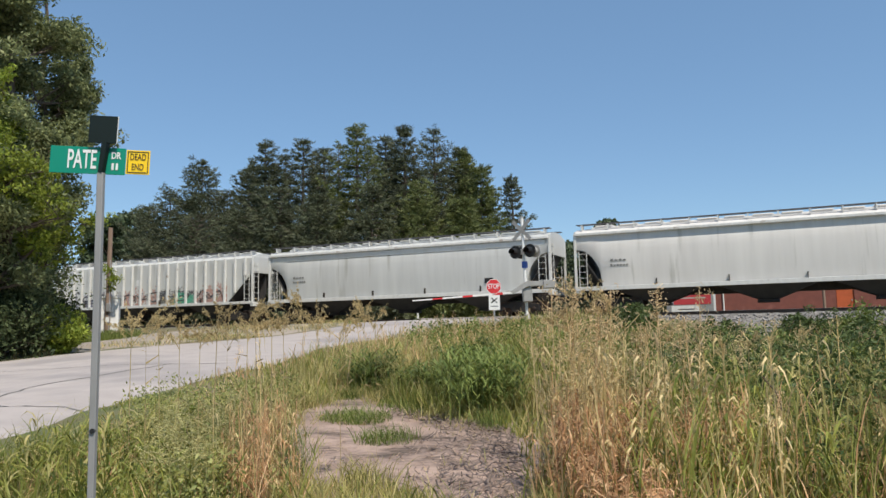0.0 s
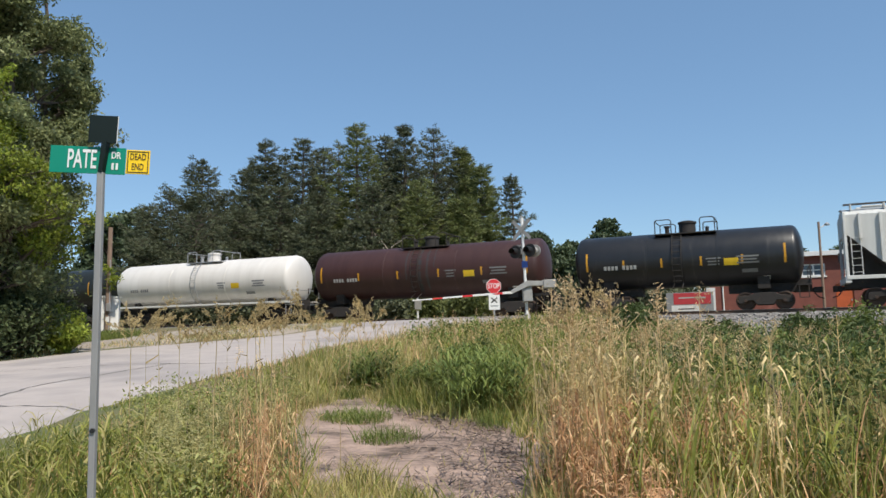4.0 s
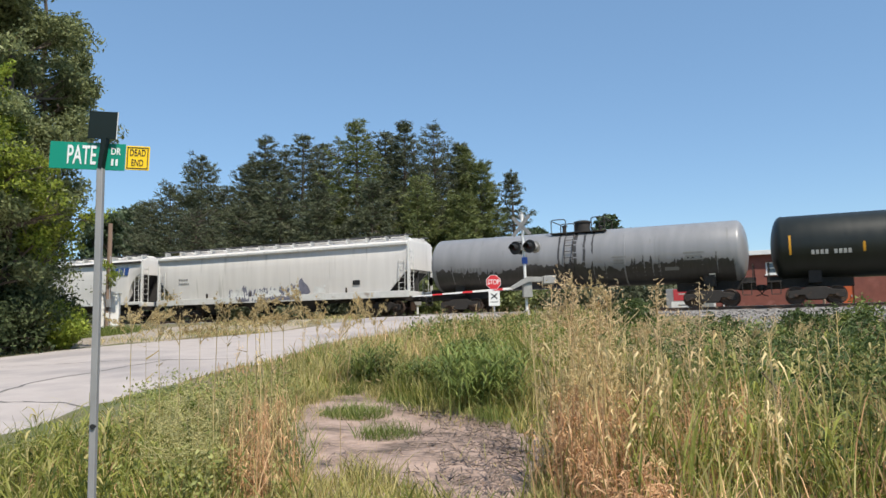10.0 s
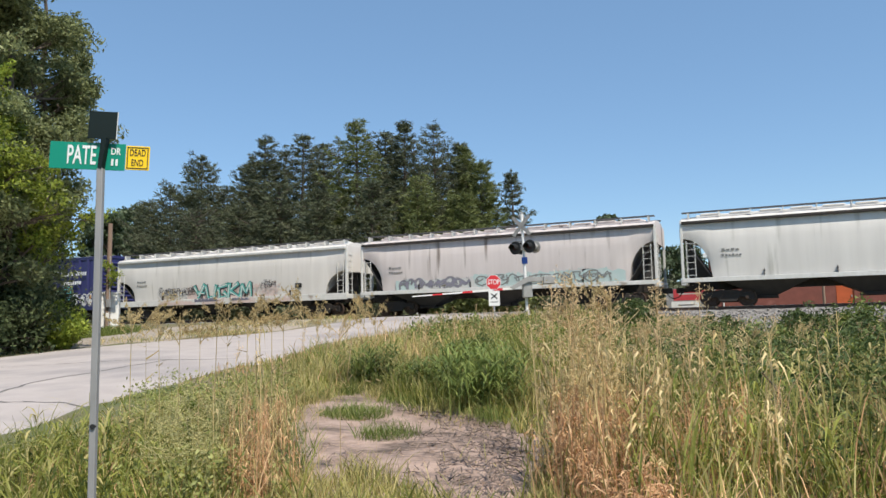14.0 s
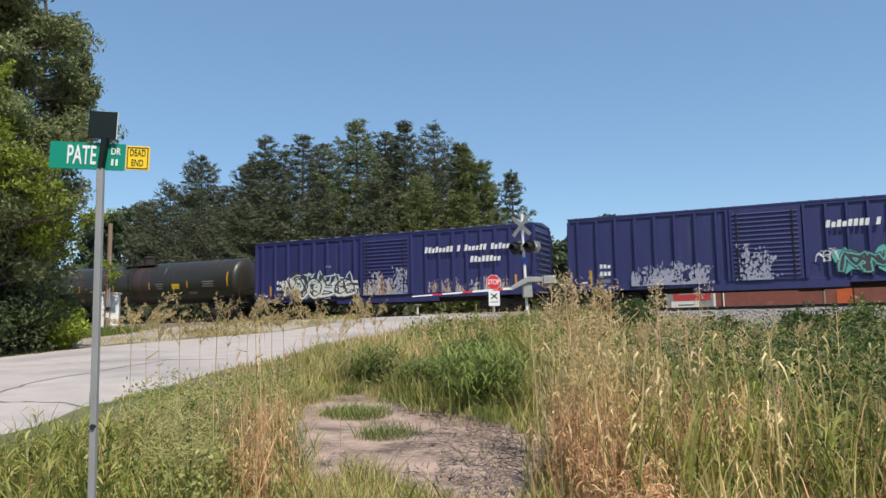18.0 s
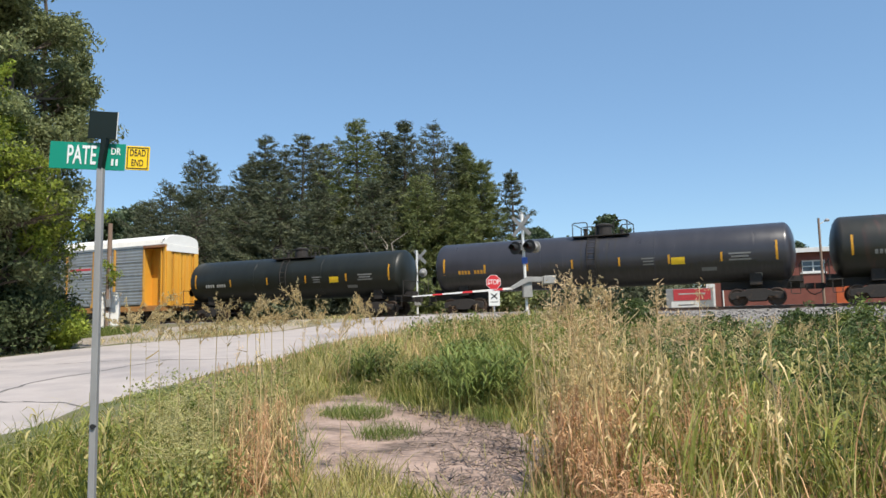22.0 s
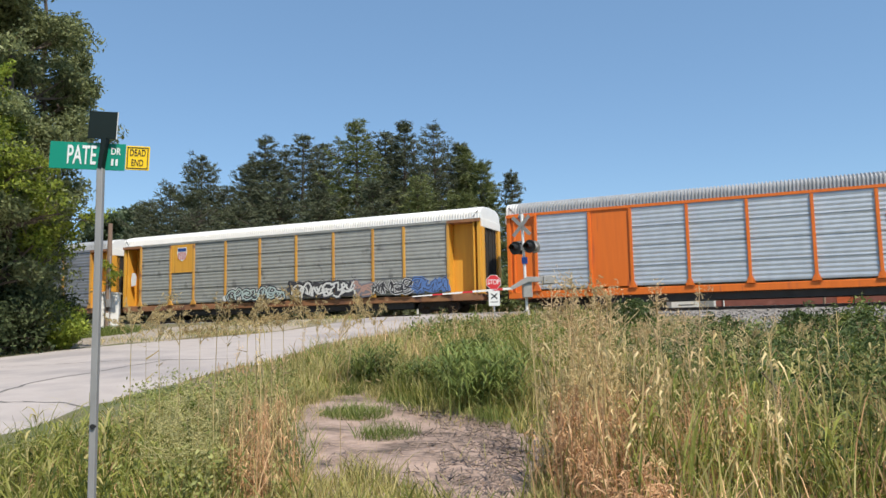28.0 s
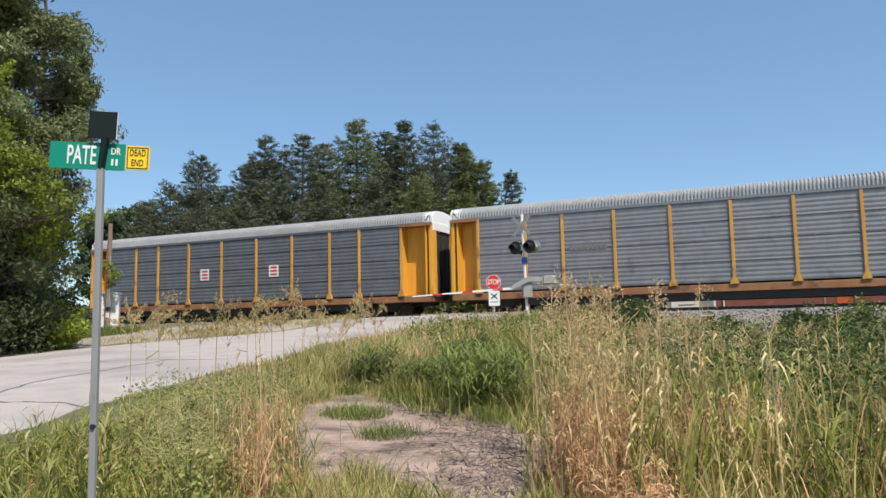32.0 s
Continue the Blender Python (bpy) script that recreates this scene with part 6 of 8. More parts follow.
def stop_sign():
    x, y = 2.07, 30.5
    z = ground_z(x, y) - 0.1
    t = thing("stop_sign", Matrix.Translation((x, y, z)), "red octagonal stop sign above a white crossing plate on steel post", "stop sign")
    zc = 1.5 + (571.5 - 499.5) / 1300 * 30.5 - z
    part("post", Mesh().box(-0.03, 0.03, 0.0, 0.05, 0, zc + 0.3).out("post", M_GALV), t)
    oct_ = [(math.cos(radians(22.5 + 45 * k)), math.sin(radians(22.5 + 45 * k))) for k in range(8)]
    r = 0.325
    b = part("sign_board", Mesh().prism([(a * r, zc + c * r) for a, c in oct_], -0.012, -0.004, "y").out("sign_board", M_LETTER), t, "white-bordered octagonal board")
    part("sign_face", Mesh().prism([(a * r * 0.94, zc + c * r * 0.94) for a, c in oct_], -0.016, -0.010, "y").out("sign_face", M_RED), b, "red sign face")
    w = lettering("sign_text", "STOP", 0.29, M_LETTER, b, Matrix.Translation((0, -0.018, zc)) @ Matrix.Rotation(radians(90), 4, "X") @ Matrix.Diagonal((0.72, 1, 1, 1)))
    w.data.offset = 0.004
    p = part("crossing_plate", Mesh().box(-0.22, 0.24, -0.012, -0.004, zc - 0.98, zc - 0.36).out("crossing_plate", M_WHITE, bevel=0.003), t, "white plate with a black cross and bars")
    g = Mesh()
    for k in (-1, 1):
        g.slab(Matrix.Translation((0.01, -0.014 - 0.003 * k, zc - 0.58)) @ Matrix.Rotation(radians(40 * k), 4, "Y"), 0.32, 0.004, 0.05)
    part("cross", g.out("cross", M_BLACK), p)
    part("plate_bar", Mesh().box(-0.14, 0.16, -0.015, -0.012, zc - 0.84, zc - 0.80).out("plate_bar", M_DIMPLATE), p)


def far_signal():
    """The signal on the other side of the track, seen from behind through gaps in the train."""
    x, y = -1.77, 49.0
    t = thing("crossing_signal", Matrix.Translation((x, y, RAIL - 0.4)), "railway crossing signal beyond the track, seen from behind", "crossing signal")
    m = part("mast", Mesh().tube((0, 0, -0.2), (0, 0, 4.75), 0.065, n=12).out("mast", M_WHITE, smooth=True), t, "white painted tubular mast")
    part("mast_base", Mesh().lathe([(0, 0.22), (0.1, 0.2), (0.5, 0.12), (0.55, 0.08)], 14, "z").out("mast_base", M_ALU, smooth=True), m)
    cb = part("crossbuck", Mesh().slab(Matrix.Rotation(radians(45), 4, "Y"), 1.22, 0.012, 0.2).slab(Matrix.Translation((0, -0.014, 0)) @ Matrix.Rotation(radians(-45), 4, "Y"), 1.22, 0.012, 0.2).out("crossbuck", M_ALU), t, "pale weathered crossbuck boards")
    cb.matrix_basis = Matrix.Translation((0.22, -0.09, 4.3)) @ Matrix.Rotation(radians(-24), 4, "Z")
    arm = part("light_bracket", Mesh().tube((-0.6, 0, 0), (0.6, 0, 0), 0.035, n=8).box(-0.1, 0.1, -0.1, 0.1, -0.12, 0.12).out("light_bracket", M_ALU), t)
    arm.matrix_basis = Matrix.Translation((-0.08, -0.02, 3.22)) @ Matrix.Rotation(radians(-24), 4, "Z")
    for k in (-0.55, 0.55):
        part("signal_head", Mesh().lathe([(-0.20, 0.05), (-0.16, 0.12), (-0.04, 0.16), (0.0, 0.29), (0.03, 0.30)], 20, "y", (k, -0.06, 0)).out("signal_head", M_ALU, smooth=True), arm, "pale back of a signal head")
        part("backing_disc", Mesh().lathe([(0.03, 0.02), (0.03, 0.32), (0.05, 0.32), (0.05, 0.02)], 20, "y", (k, -0.06, 0)).out("backing_disc", M_BLACK), arm)
    part("notice", Mesh().box(-0.95, -0.45, -0.04, -0.03, 3.62, 3.84).out("notice", M_WHITE, bevel=0.004), t, "small white plate on the bracket")
    part("notice_arm", Mesh().tube((-0.7, 0, 3.73), (0, 0, 3.73), 0.025, n=6).out("notice_arm", M_ALU), t)
    part("gate_mechanism", Mesh().box(-0.2, 0.24, -0.14, 0.3, 1.05, 1.7).out("gate_mechanism", M_ALU, bevel=0.03), t, "aluminium gate mechanism box")


crossing_signal()
far_signal()
stop_sign()


# ---- equipment cabinet and pole beyond the road ----
def cabinet():
    x, y = -19.15, 42.0
    z = ground_z(x, y)
    t = thing("signal_cabinet", Matrix.Translation((x, y, z)) @ Matrix.Rotation(radians(18), 4, "Z"), "white metal railway equipment cabinet beside a wooden pole", "cabinet")
    part("plinth", Mesh().box(-0.66, 0.66, -0.5, 0.5, -0.25, 0.08).out("plinth", M_GALV), t)
    part("body", Mesh().box(-0.58, 0.58, -0.42, 0.42, 0.08, 2.05).out("body", M_WHITE, bevel=0.02), t)
    part("roof", Mesh().prism([(-0.66, 2.05), (0.66, 2.05), (0.66, 2.10), (0, 2.2), (-0.66, 2.10)], -0.5, 0.5, "y").out("roof", M_WHITE), t)
    for k in (-1, 1):
        d = part("door", Mesh().box(min(0.02 * k, 0.55 * k), max(0.02 * k, 0.55 * k), -0.445, -0.42, 0.16, 1.98).out("door", M_WHITE, bevel=0.006), t)
        part("handle", Mesh().box(0.08 * k - 0.02, 0.08 * k + 0.02, -0.48, -0.445, 0.95, 1.2).out("handle", M_GALV), d)


def pole():
    x, y = -18.7, 40.9
    z = ground_z(x, y)
    t = thing("utility_pole", Matrix.Translation((x, y, z)), "short weathered wooden pole beside the white cabinet", "pole")
    part("shaft", Mesh().tube((0, 0, -0.3), (0.04, 0, 6.05), 0.15, 0.12, n=14).out("shaft", M_WOODPOLE, smooth=True), t)
    part("conduit", Mesh().tube((0.13, -0.10, 0), (0.13, -0.10, 4.2), 0.03, n=8).out("conduit", M_GALV), t)
    part("pole_box", Mesh().box(0.02, 0.24, -0.26, -0.12, 1.35, 1.8).out("pole_box", M_GALV, bevel=0.01), t)
    part("pole_notice", Mesh().box(-0.03, 0.17, -0.16, -0.15, 0.75, 1.05).out("pole_notice", M_WHITE), t)
    nr = np.random.default_rng(77)
    v, f = leaf_cloud([(0.15, -0.1, 2.75), (0.3, -0.15, 3.1), (0.2, -0.1, 3.5), (0.5, -0.1, 3.2), (-0.1, -0.15, 3.75)], [0.36] * 5, 420, 0.085, nr, 0.9)
    part("vine", quick_mesh("vine", v, f, L_TREELIT), t, "bright green leaves climbing the pole")


cabinet()


# ---- brick building beyond the track ----
def building():
    u, s0 = 57.5, -4.4
    x, y = to_xy(u, s0)
    m = Matrix.Translation((x, y, 1.85)) @ Matrix.Rotation(-TH, 4, "Z")
    b = thing("brick_building", m, "long one-storey red brick building with white windows and a flat roof", "building")
    L, D, H = 46.0, 14.0, 4.30
    wins = [1.6, 4.6, 6.9, 10.8, 13.1, 17.0, 19.4, 23.4, 26.0, 30.2, 32.6, 36.8, 39.2, 43.0]
    doors = [8.75, 21.4, 34.6]
    ww, z0, z1 = 1.5, 2.75, 3.6
    g = Mesh()
    cuts = sorted([(a - ww / 2, a + ww / 2, z0, z1) for a in wins] + [(a - 0.55, a + 0.55, 0.0, 2.15) for a in doors])
    x0 = 0.0
    for a, c, za, zb in cuts:
        g.box(x0, a, 0, 0.3, -0.6, H)
        if za > 0:
            g.box(a, c, 0, 0.3, -0.6, za)
        g.box(a, c, 0, 0.3, zb, H)
        x0 = c
    g.box(x0, L, 0, 0.3, -0.6, H)
    g.box(0, 0.3, 0.3, D, -0.6, H).box(L - 0.3, L, 0.3, D, -0.6, H).box(0, L, D, D + 0.3, -0.6, H)
    wall = part("wall", g.out("wall", M_BRICK), b, "red brick walls")
    part("roof", Mesh().box(-0.3, L + 0.3, -0.35, D + 0.6, H, H + 0.12).out("roof", M_ROOF), b, "flat roof")
    part("fascia", Mesh().box(-0.34, L + 0.34, -0.42, -0.35, H - 0.16, H + 0.16).out("fascia", M_WHITE, bevel=0.01), b, "white roof-edge board")
    part("floor_slab", Mesh().box(0.3, L - 0.3, 0.3, D, -0.6, 0.0).out("floor_slab", M_ROOF), b)
    for a in wins:
        w = part("window", Mesh().box(a - ww / 2, a + ww / 2, 0.10, 0.12, z0, z1).out("window", M_GLASS), b, "white-framed window")
        g = Mesh()
        for p, q in ((a - ww / 2, a - ww / 2 + 0.09), (a - 0.05, a + 0.05), (a + ww / 2 - 0.09, a + ww / 2)):
            g.box(p, q, 0.05, 0.14, z0, z1)
        for p, q in ((z0, z0 + 0.09), ((z0 + z1) / 2 - 0.04, (z0 + z1) / 2 + 0.04), (z1 - 0.09, z1)):
            g.box(a - ww / 2, a + ww / 2, 0.052, 0.138, p, q)
        part("window_frame", g.out("window_frame", M_WHITE), w)
        part("window_sill", Mesh().box(a - ww / 2 - 0.08, a + ww / 2 + 0.08, -0.06, 0.1, z0 - 0.1, z0).out("window_sill", M_WHITE, bevel=0.01), w)
    for a in doors:
        d = part("door", Mesh().box(a - 0.53, a + 0.53, 0.08, 0.13, 0.02, 2.13).out("door", M_DOOR, bevel=0.01), b, "orange-brown door")
        part("door_handle", Mesh().box(a + 0.36, a + 0.42, 0.03, 0.08, 0.95, 1.1).out("door_handle", M_GALV), d)
    for a in (0.9, 11.6, 23.2, 35.0):
        part("downpipe", Mesh().tube((a, -0.06, -0.4), (a, -0.06, H - 0.2), 0.05, n=8).out("downpipe", M_WHITE), b)
    part("white_pilaster", Mesh().box(-0.25, 0.35, -0.05, 0.02, -0.4, 2.2).out("white_pilaster", M_WHITE), b, "white-painted corner panel")
    for a in (15.0, 27.0):
        part("roof_vent", Mesh().box(a - 0.5, a + 0.5, 5, 6, H + 0.12, H + 0.8).out("roof_vent", M_GALV, bevel=0.03), b, "grey metal roof vent")
    # low sign board in front of the corner
    ux, sx = 48.0, -4.85
    x, y = to_xy(ux, sx)
    t = thing("sign_board", Matrix.Translation((x, y, 2.05)) @ Matrix.Rotation(-TH, 4, "Z"), "low red and white sign board in a grey frame", "sign")
    part("frame_panel", Mesh().box(-1.45, 1.35, 0, 0.08, 0.05, 1.35).out("frame_panel", M_GALV, bevel=0.01), t)
    part("red_panel", Mesh().box(-1.0, 1.2, -0.02, 0.0, 0.62, 1.32).out("red_panel", M_LOGORED), t, "faded red panel")
    p = part("white_panel", Mesh().box(-1.15, 0.55, -0.03, 0.0, 0.08, 0.56).out("white_panel", M_LETTER), t, "white panel with an unreadable line")
    part("text_bar", Mesh().box(-0.75, 0.2, -0.036, -0.03, 0.30, 0.36).out("text_bar", M_BLACK), p)
    part("text_bar", Mesh().box(-0.7, 0.9, -0.026, -0.02, 0.98, 1.06).out("text_bar", M_WPLATE), t)
    for a in (-1.3, 1.2):
        part("leg", Mesh().box(a - 0.05, a + 0.05, 0.09, 0.17, -0.3, 1.3).out("leg", M_GALV), t)
    # white kerb stones by it
    for k in range(3):
        xx, yy = to_xy(46.2, -14.5 + 2.2 * k)
        thing("parking_kerb", Matrix.Translation((xx, yy, 1.86)) @ Matrix.Rotation(-TH, 4, "Z"), "white concrete parking kerb", "kerb", "parking kerbs",
              me=Mesh().box(-0.9, 0.9, -0.09, 0.09, 0, 0.14).out("parking_kerb", M_WHITE, bevel=0.02))
    # pole with a yard lamp in front of the building
    x, y = to_xy(53, 2.8)
    t = thing("lamp_post", Matrix.Translation((x, y, 1.8)), "weathered wooden pole with a small lamp before the brick building", "lamp post")
    part("shaft", Mesh().tube((0, 0, -0.2), (0, 0, 6.05), 0.09, 0.07, n=12).out("shaft", M_WOODPOLE, smooth=True), t, "grey-brown wooden shaft")
    part("lamp_arm", Mesh().tube((0, 0, 5.6), (0.5, 0, 5.92), 0.025, n=8).out("lamp_arm", M_GALV), t)
    part("lamp_head", Mesh().lathe([(5.82, 0.16), (5.9, 0.18), (5.98, 0.08), (6.02, 0.02)], 14, "z", (0.54, 0, 0)).out("lamp_head", M_GALV, smooth=True), t)


building()
# ---- trees ----
def leaf_cloud(centres, radii, n, size, rnd, flat=0.7, slim=0.42, outward=0.0, needles=False):
    """Leaves as small folded diamonds round many centres; returns vertices and faces."""
    c = np.asarray(centres, float)
    w = np.asarray(radii, float)
    pick = rnd.choice(len(c), n, p=(w ** 2) / (w ** 2).sum())
    d = rnd.normal(size=(n, 3))
    d /= np.linalg.norm(d, axis=1)[:, None] + 1e-9
    r = rnd.random(n) ** 0.45
    p = c[pick] + d * (w[pick] * r)[:, None] * np.array([1, 1, flat])
    a = rnd.normal(size=(n, 3))
    if outward > 0:
        o = p * np.array([1, 1, 0])
        a = a * 0.6 + outward * o / (np.linalg.norm(o, axis=1)[:, None] + 1e-6) + np.array([0, 0, 0.25])
    a /= np.linalg.norm(a, axis=1)[:, None] + 1e-9
    b = np.cross(a, rnd.normal(size=(n, 3)))
    b /= np.linalg.norm(b, axis=1)[:, None] + 1e-9
    s = size * (0.6 + 0.8 * rnd.random(n))[:, None]
    if needles:
        v = np.stack([p - a * s * 0.6 - b * s * slim, p - a * s * 0.6 + b * s * slim, p + a * s], 1).reshape(-1, 3)
        return v, np.arange(n * 3).reshape(-1, 3)
    nrm = np.cross(a, b)
    v = np.stack([p - a * s, p + b * s * slim + nrm * s * 0.12, p + a * s, p - b * s * slim + nrm * s * 0.12], 1).reshape(-1, 3)
    i = np.arange(n)[:, None] * 4
    return v, np.concatenate([i + [0, 1, 2], i + [0, 2, 3]])


def limb(g, p, d, length, r, rnd, tips, depth, gravity=0.0):
    """A tapering crooked limb that forks; its tips are gathered."""
    steps = 4 if depth > 0 else 2
    q = Vector(p)
    d = Vector(d).normalized()
    for k in range(steps):
        d = (d + Vector((rnd.uniform(-0.2, 0.2), rnd.uniform(-0.2, 0.2), rnd.uniform(-0.1, 0.16) - gravity))).normalized()
        e = q + d * length / steps
        ra, rb = r * (1 - 0.6 * k / steps), r * (1 - 0.6 * (k + 1) / steps)
        g.tube(q, e, ra, rb, n=6 if depth > 1 else 4 if depth > 0 else 3, caps=False)
        q = e
        if depth > 0 and k >= 1:
            for _ in range(2 if depth > 1 else 1):
                side = Vector((rnd.uniform(-1, 1), rnd.uniform(-1, 1), rnd.uniform(-0.2, 0.7))).normalized()
                limb(g, q, (d * 0.6 + side).normalized(), length * rnd.uniform(0.45, 0.65), rb * 0.65, rnd, tips, depth - 1, gravity)
    tips.append(tuple(q))
    if depth == 0:
        tips.append(tuple((Vector(p) + q) / 2))


def broad_tree(x, y, hgt, seed, spread, label, n=26000, leaf=0.11, material=None, low=0.22, lean=(0, 0), name="broadleaf_tree", clump=0.9, tall=0.75):
    rnd = random.Random(seed)
    nr = np.random.default_rng(seed)
    z = ground_z(x, y)
    t = thing(name, Matrix.Translation((x, y, z)), label, "tree")
    g = Mesh()
    tips = []
    q = Vector((0, 0, -0.2))
    r0 = hgt * 0.022
    steps = 8
    for k in range(steps):
        e = Vector((lean[0] * (k + 1) / steps + rnd.uniform(-0.12, 0.12), lean[1] * (k + 1) / steps + rnd.uniform(-0.12, 0.12), hgt * tall * (k + 1) / steps))
        ra, rb = r0 * (1 - 0.75 * k / steps), r0 * (1 - 0.75 * (k + 1) / steps)
        g.tube(q, e, ra, rb, n=10, caps=False)
        if (k + 1) / steps > low:
            for _ in range(3):
                a = rnd.uniform(0, 2 * math.pi)
                up = rnd.uniform(0.15, 0.7)
                taper = math.sin(math.pi * min(1, 0.25 + 0.75 * (k + 1) / steps)) * 0.6 + 0.5
                limb(g, e, (math.cos(a), math.sin(a), up), spread * rnd.uniform(0.6, 1.0) * taper, rb * 0.6, rnd, tips, 2)
        q = e
    limb(g, q, (0, 0, 1), hgt * (1 - tall), r0 * 0.25, rnd, tips, 2)
    part("trunk", g.out("trunk", M_BARK, smooth=True), t, "rough brown trunk and limbs")
    tips = np.array(tips)
    rad = nr.uniform(0.45, 1.0, len(tips)) * clump
    v, f = leaf_cloud(tips, rad, n, leaf, nr, 0.75)
    part("crown", quick_mesh("crown", v, f, material or L_TREE), t, "leafy crown of many small leaves with gaps")
    return t


def pine(x, y, hgt, seed, spread, material=None, n=24000, label="tall dark green pine with ragged whorled branches", bare=0.15, power=0.6):
    """A pine: whorls of branches with upturned ends, each a flat fan of needle sprays."""
    rnd = random.Random(seed)
    nr = np.random.default_rng(seed)
    t = thing("pine_tree", Matrix.Translation((x, y, ground_z(x, y))), label, "tree", "pines beyond the track")
    g = Mesh()
    bend = (rnd.uniform(-0.5, 0.5), rnd.uniform(-0.5, 0.5))
    g.tube((0, 0, -0.3), (bend[0] * 0.5, bend[1] * 0.5, hgt * 0.5), hgt * 0.017, hgt * 0.011, n=8, caps=False)
    g.tube((bend[0] * 0.5, bend[1] * 0.5, hgt * 0.5), (bend[0], bend[1], hgt), hgt * 0.011, 0.02, n=8, caps=False)
    at, to, big = [], [], []

    def spray_of(p, d, w):
        at.append(tuple(p))
        to.append(tuple(d))
        big.append(w)

    z = hgt * bare
    lop = [rnd.uniform(0.72, 1.15) for _ in range(9)]        # the crown is fuller on some sides
    while z < hgt * 0.985:
        k = z / hgt
        ring = spread * (1 - k) ** power * (0.62 + 0.45 * min(1, k / 0.35)) * rnd.uniform(0.72, 1.18) + 0.16
        turn = rnd.uniform(0, 6.28)
        count = rnd.choice((5, 6, 7))
        for q in range(count):
            a = turn + 6.283 * q / count + rnd.uniform(-0.35, 0.35)
            ln = ring * rnd.uniform(0.55, 1.15) * lop[int(a / 6.2832 * 9) % 9]
            up = 0.02 + 0.62 * k * k + rnd.uniform(-0.14, 0.14)
            way, lat = Vector((math.cos(a), math.sin(a), 0)), Vector((-math.sin(a), math.cos(a), 0))
            p0 = Vector((bend[0] * k, bend[1] * k, z))

            def on(f):
                return p0 + way * ln * f + Vector((0, 0, ln * (up * f - 0.10 * math.sin(2.2 * f) + 0.20 * f ** 3)))

            mid, end = on(0.55), on(1.0)
            g.tube(p0, mid, 0.045 + 0.045 * (1 - k), 0.03, n=3, caps=False)
            g.tube(mid, end, 0.03, 0.012, n=3, caps=False)
            m = max(2, int(ln / 0.34))
            for j in range(m):
                f = 0.16 + 0.84 * (j + rnd.random()) / m
                c = on(f)
                tw = (0.34 * ln * (1.12 - f) + 0.14) * rnd.uniform(0.7, 1.2)
                for sd in (-1, 1):
                    d = (lat * sd * rnd.uniform(0.5, 1.0) + way * rnd.uniform(0.35, 0.9) + Vector((0, 0, rnd.uniform(-0.10, 0.30)))).normalized()
                    hops = max(1, int(tw / 0.34))
                    for e in range(hops):
                        spray_of(c + d * tw * (e + 0.6) / hops, d, 0.8 + 0.4 * rnd.random())
            spray_of(end, (way + Vector((0, 0, 0.5))).normalized(), 1.2)
        z += hgt * rnd.uniform(0.036, 0.072) * (1.1 - 0.5 * k)
    for q in range(5):
        spray_of((bend[0], bend[1], hgt - 0.22 * q), (rnd.uniform(-0.4, 0.4), rnd.uniform(-0.4, 0.4), 1.0), 0.9)
    part("trunk", g.out("trunk", M_BARK, smooth=True), t, "straight brown trunk and branches")
    per = max(3, round(n / len(at)))
    p, d = np.repeat(np.array(at), per, 0), np.repeat(np.array(to), per, 0)
    w = np.repeat(np.array(big), per)[:, None]
    m = len(p)
    p = p + nr.normal(0, 1, (m, 3)) * np.array([0.13, 0.13, 0.055]) * w
    d = d + nr.normal(0, 1, (m, 3)) * np.array([0.5, 0.5, 0.38])
    d /= np.linalg.norm(d, axis=1)[:, None] + 1e-9
    side = np.cross(d, nr.normal(0, 1, (m, 3)))
    side /= np.linalg.norm(side, axis=1)[:, None] + 1e-9
    ln = w * (0.20 + 0.26 * nr.random((m, 1)))
    wd = 0.034 + 0.030 * nr.random((m, 1))
    v = np.stack([p - side * wd, p + side * wd, p + d * ln], 1).reshape(-1, 3)
    part("crown", quick_mesh("crown", v, np.arange(m * 3).reshape(-1, 3), material or L_PINE), t, "flat sprays of dark needles with gaps")
    return t


def far_tree(x, y, hgt, seed, r):
    rnd = random.Random(seed)
    t = thing("distant_tree", Matrix.Translation((x, y, ground_z(x, y))), "distant green tree on the skyline", "tree", "trees on the skyline")
    g = Mesh().tube((0, 0, -0.3), (0, 0, hgt * 0.75), hgt * 0.02, 0.05, n=7, caps=False)
    cs, rs = [], []
    for k in range(34):
        z = rnd.uniform(0.12, 0.95)
        reach = r * math.sin(math.pi * (0.12 + 0.83 * z) ** 0.8) * math.sqrt(rnd.random())
        a = rnd.uniform(0, 6.28)
        c = (math.cos(a) * reach, math.sin(a) * reach, z * hgt)
        g.tube((0, 0, z * hgt * 0.8), c, 0.06, 0.02, n=4, caps=False)
        cs.append(c)
        rs.append(r * rnd.uniform(0.22, 0.42))
    part("trunk", g.out("trunk", M_BARK), t)
    v, f = leaf_cloud(cs, rs, 5000, 0.5, np.random.default_rng(seed), 0.75, 0.5, 0.0, True)
    part("crown", quick_mesh("crown", v, f, L_FAR), t)


def at_px(px, depth):
    """The plan place on the ray through a column of the view at that depth."""
    return (px - 784) / 1300 * depth, depth


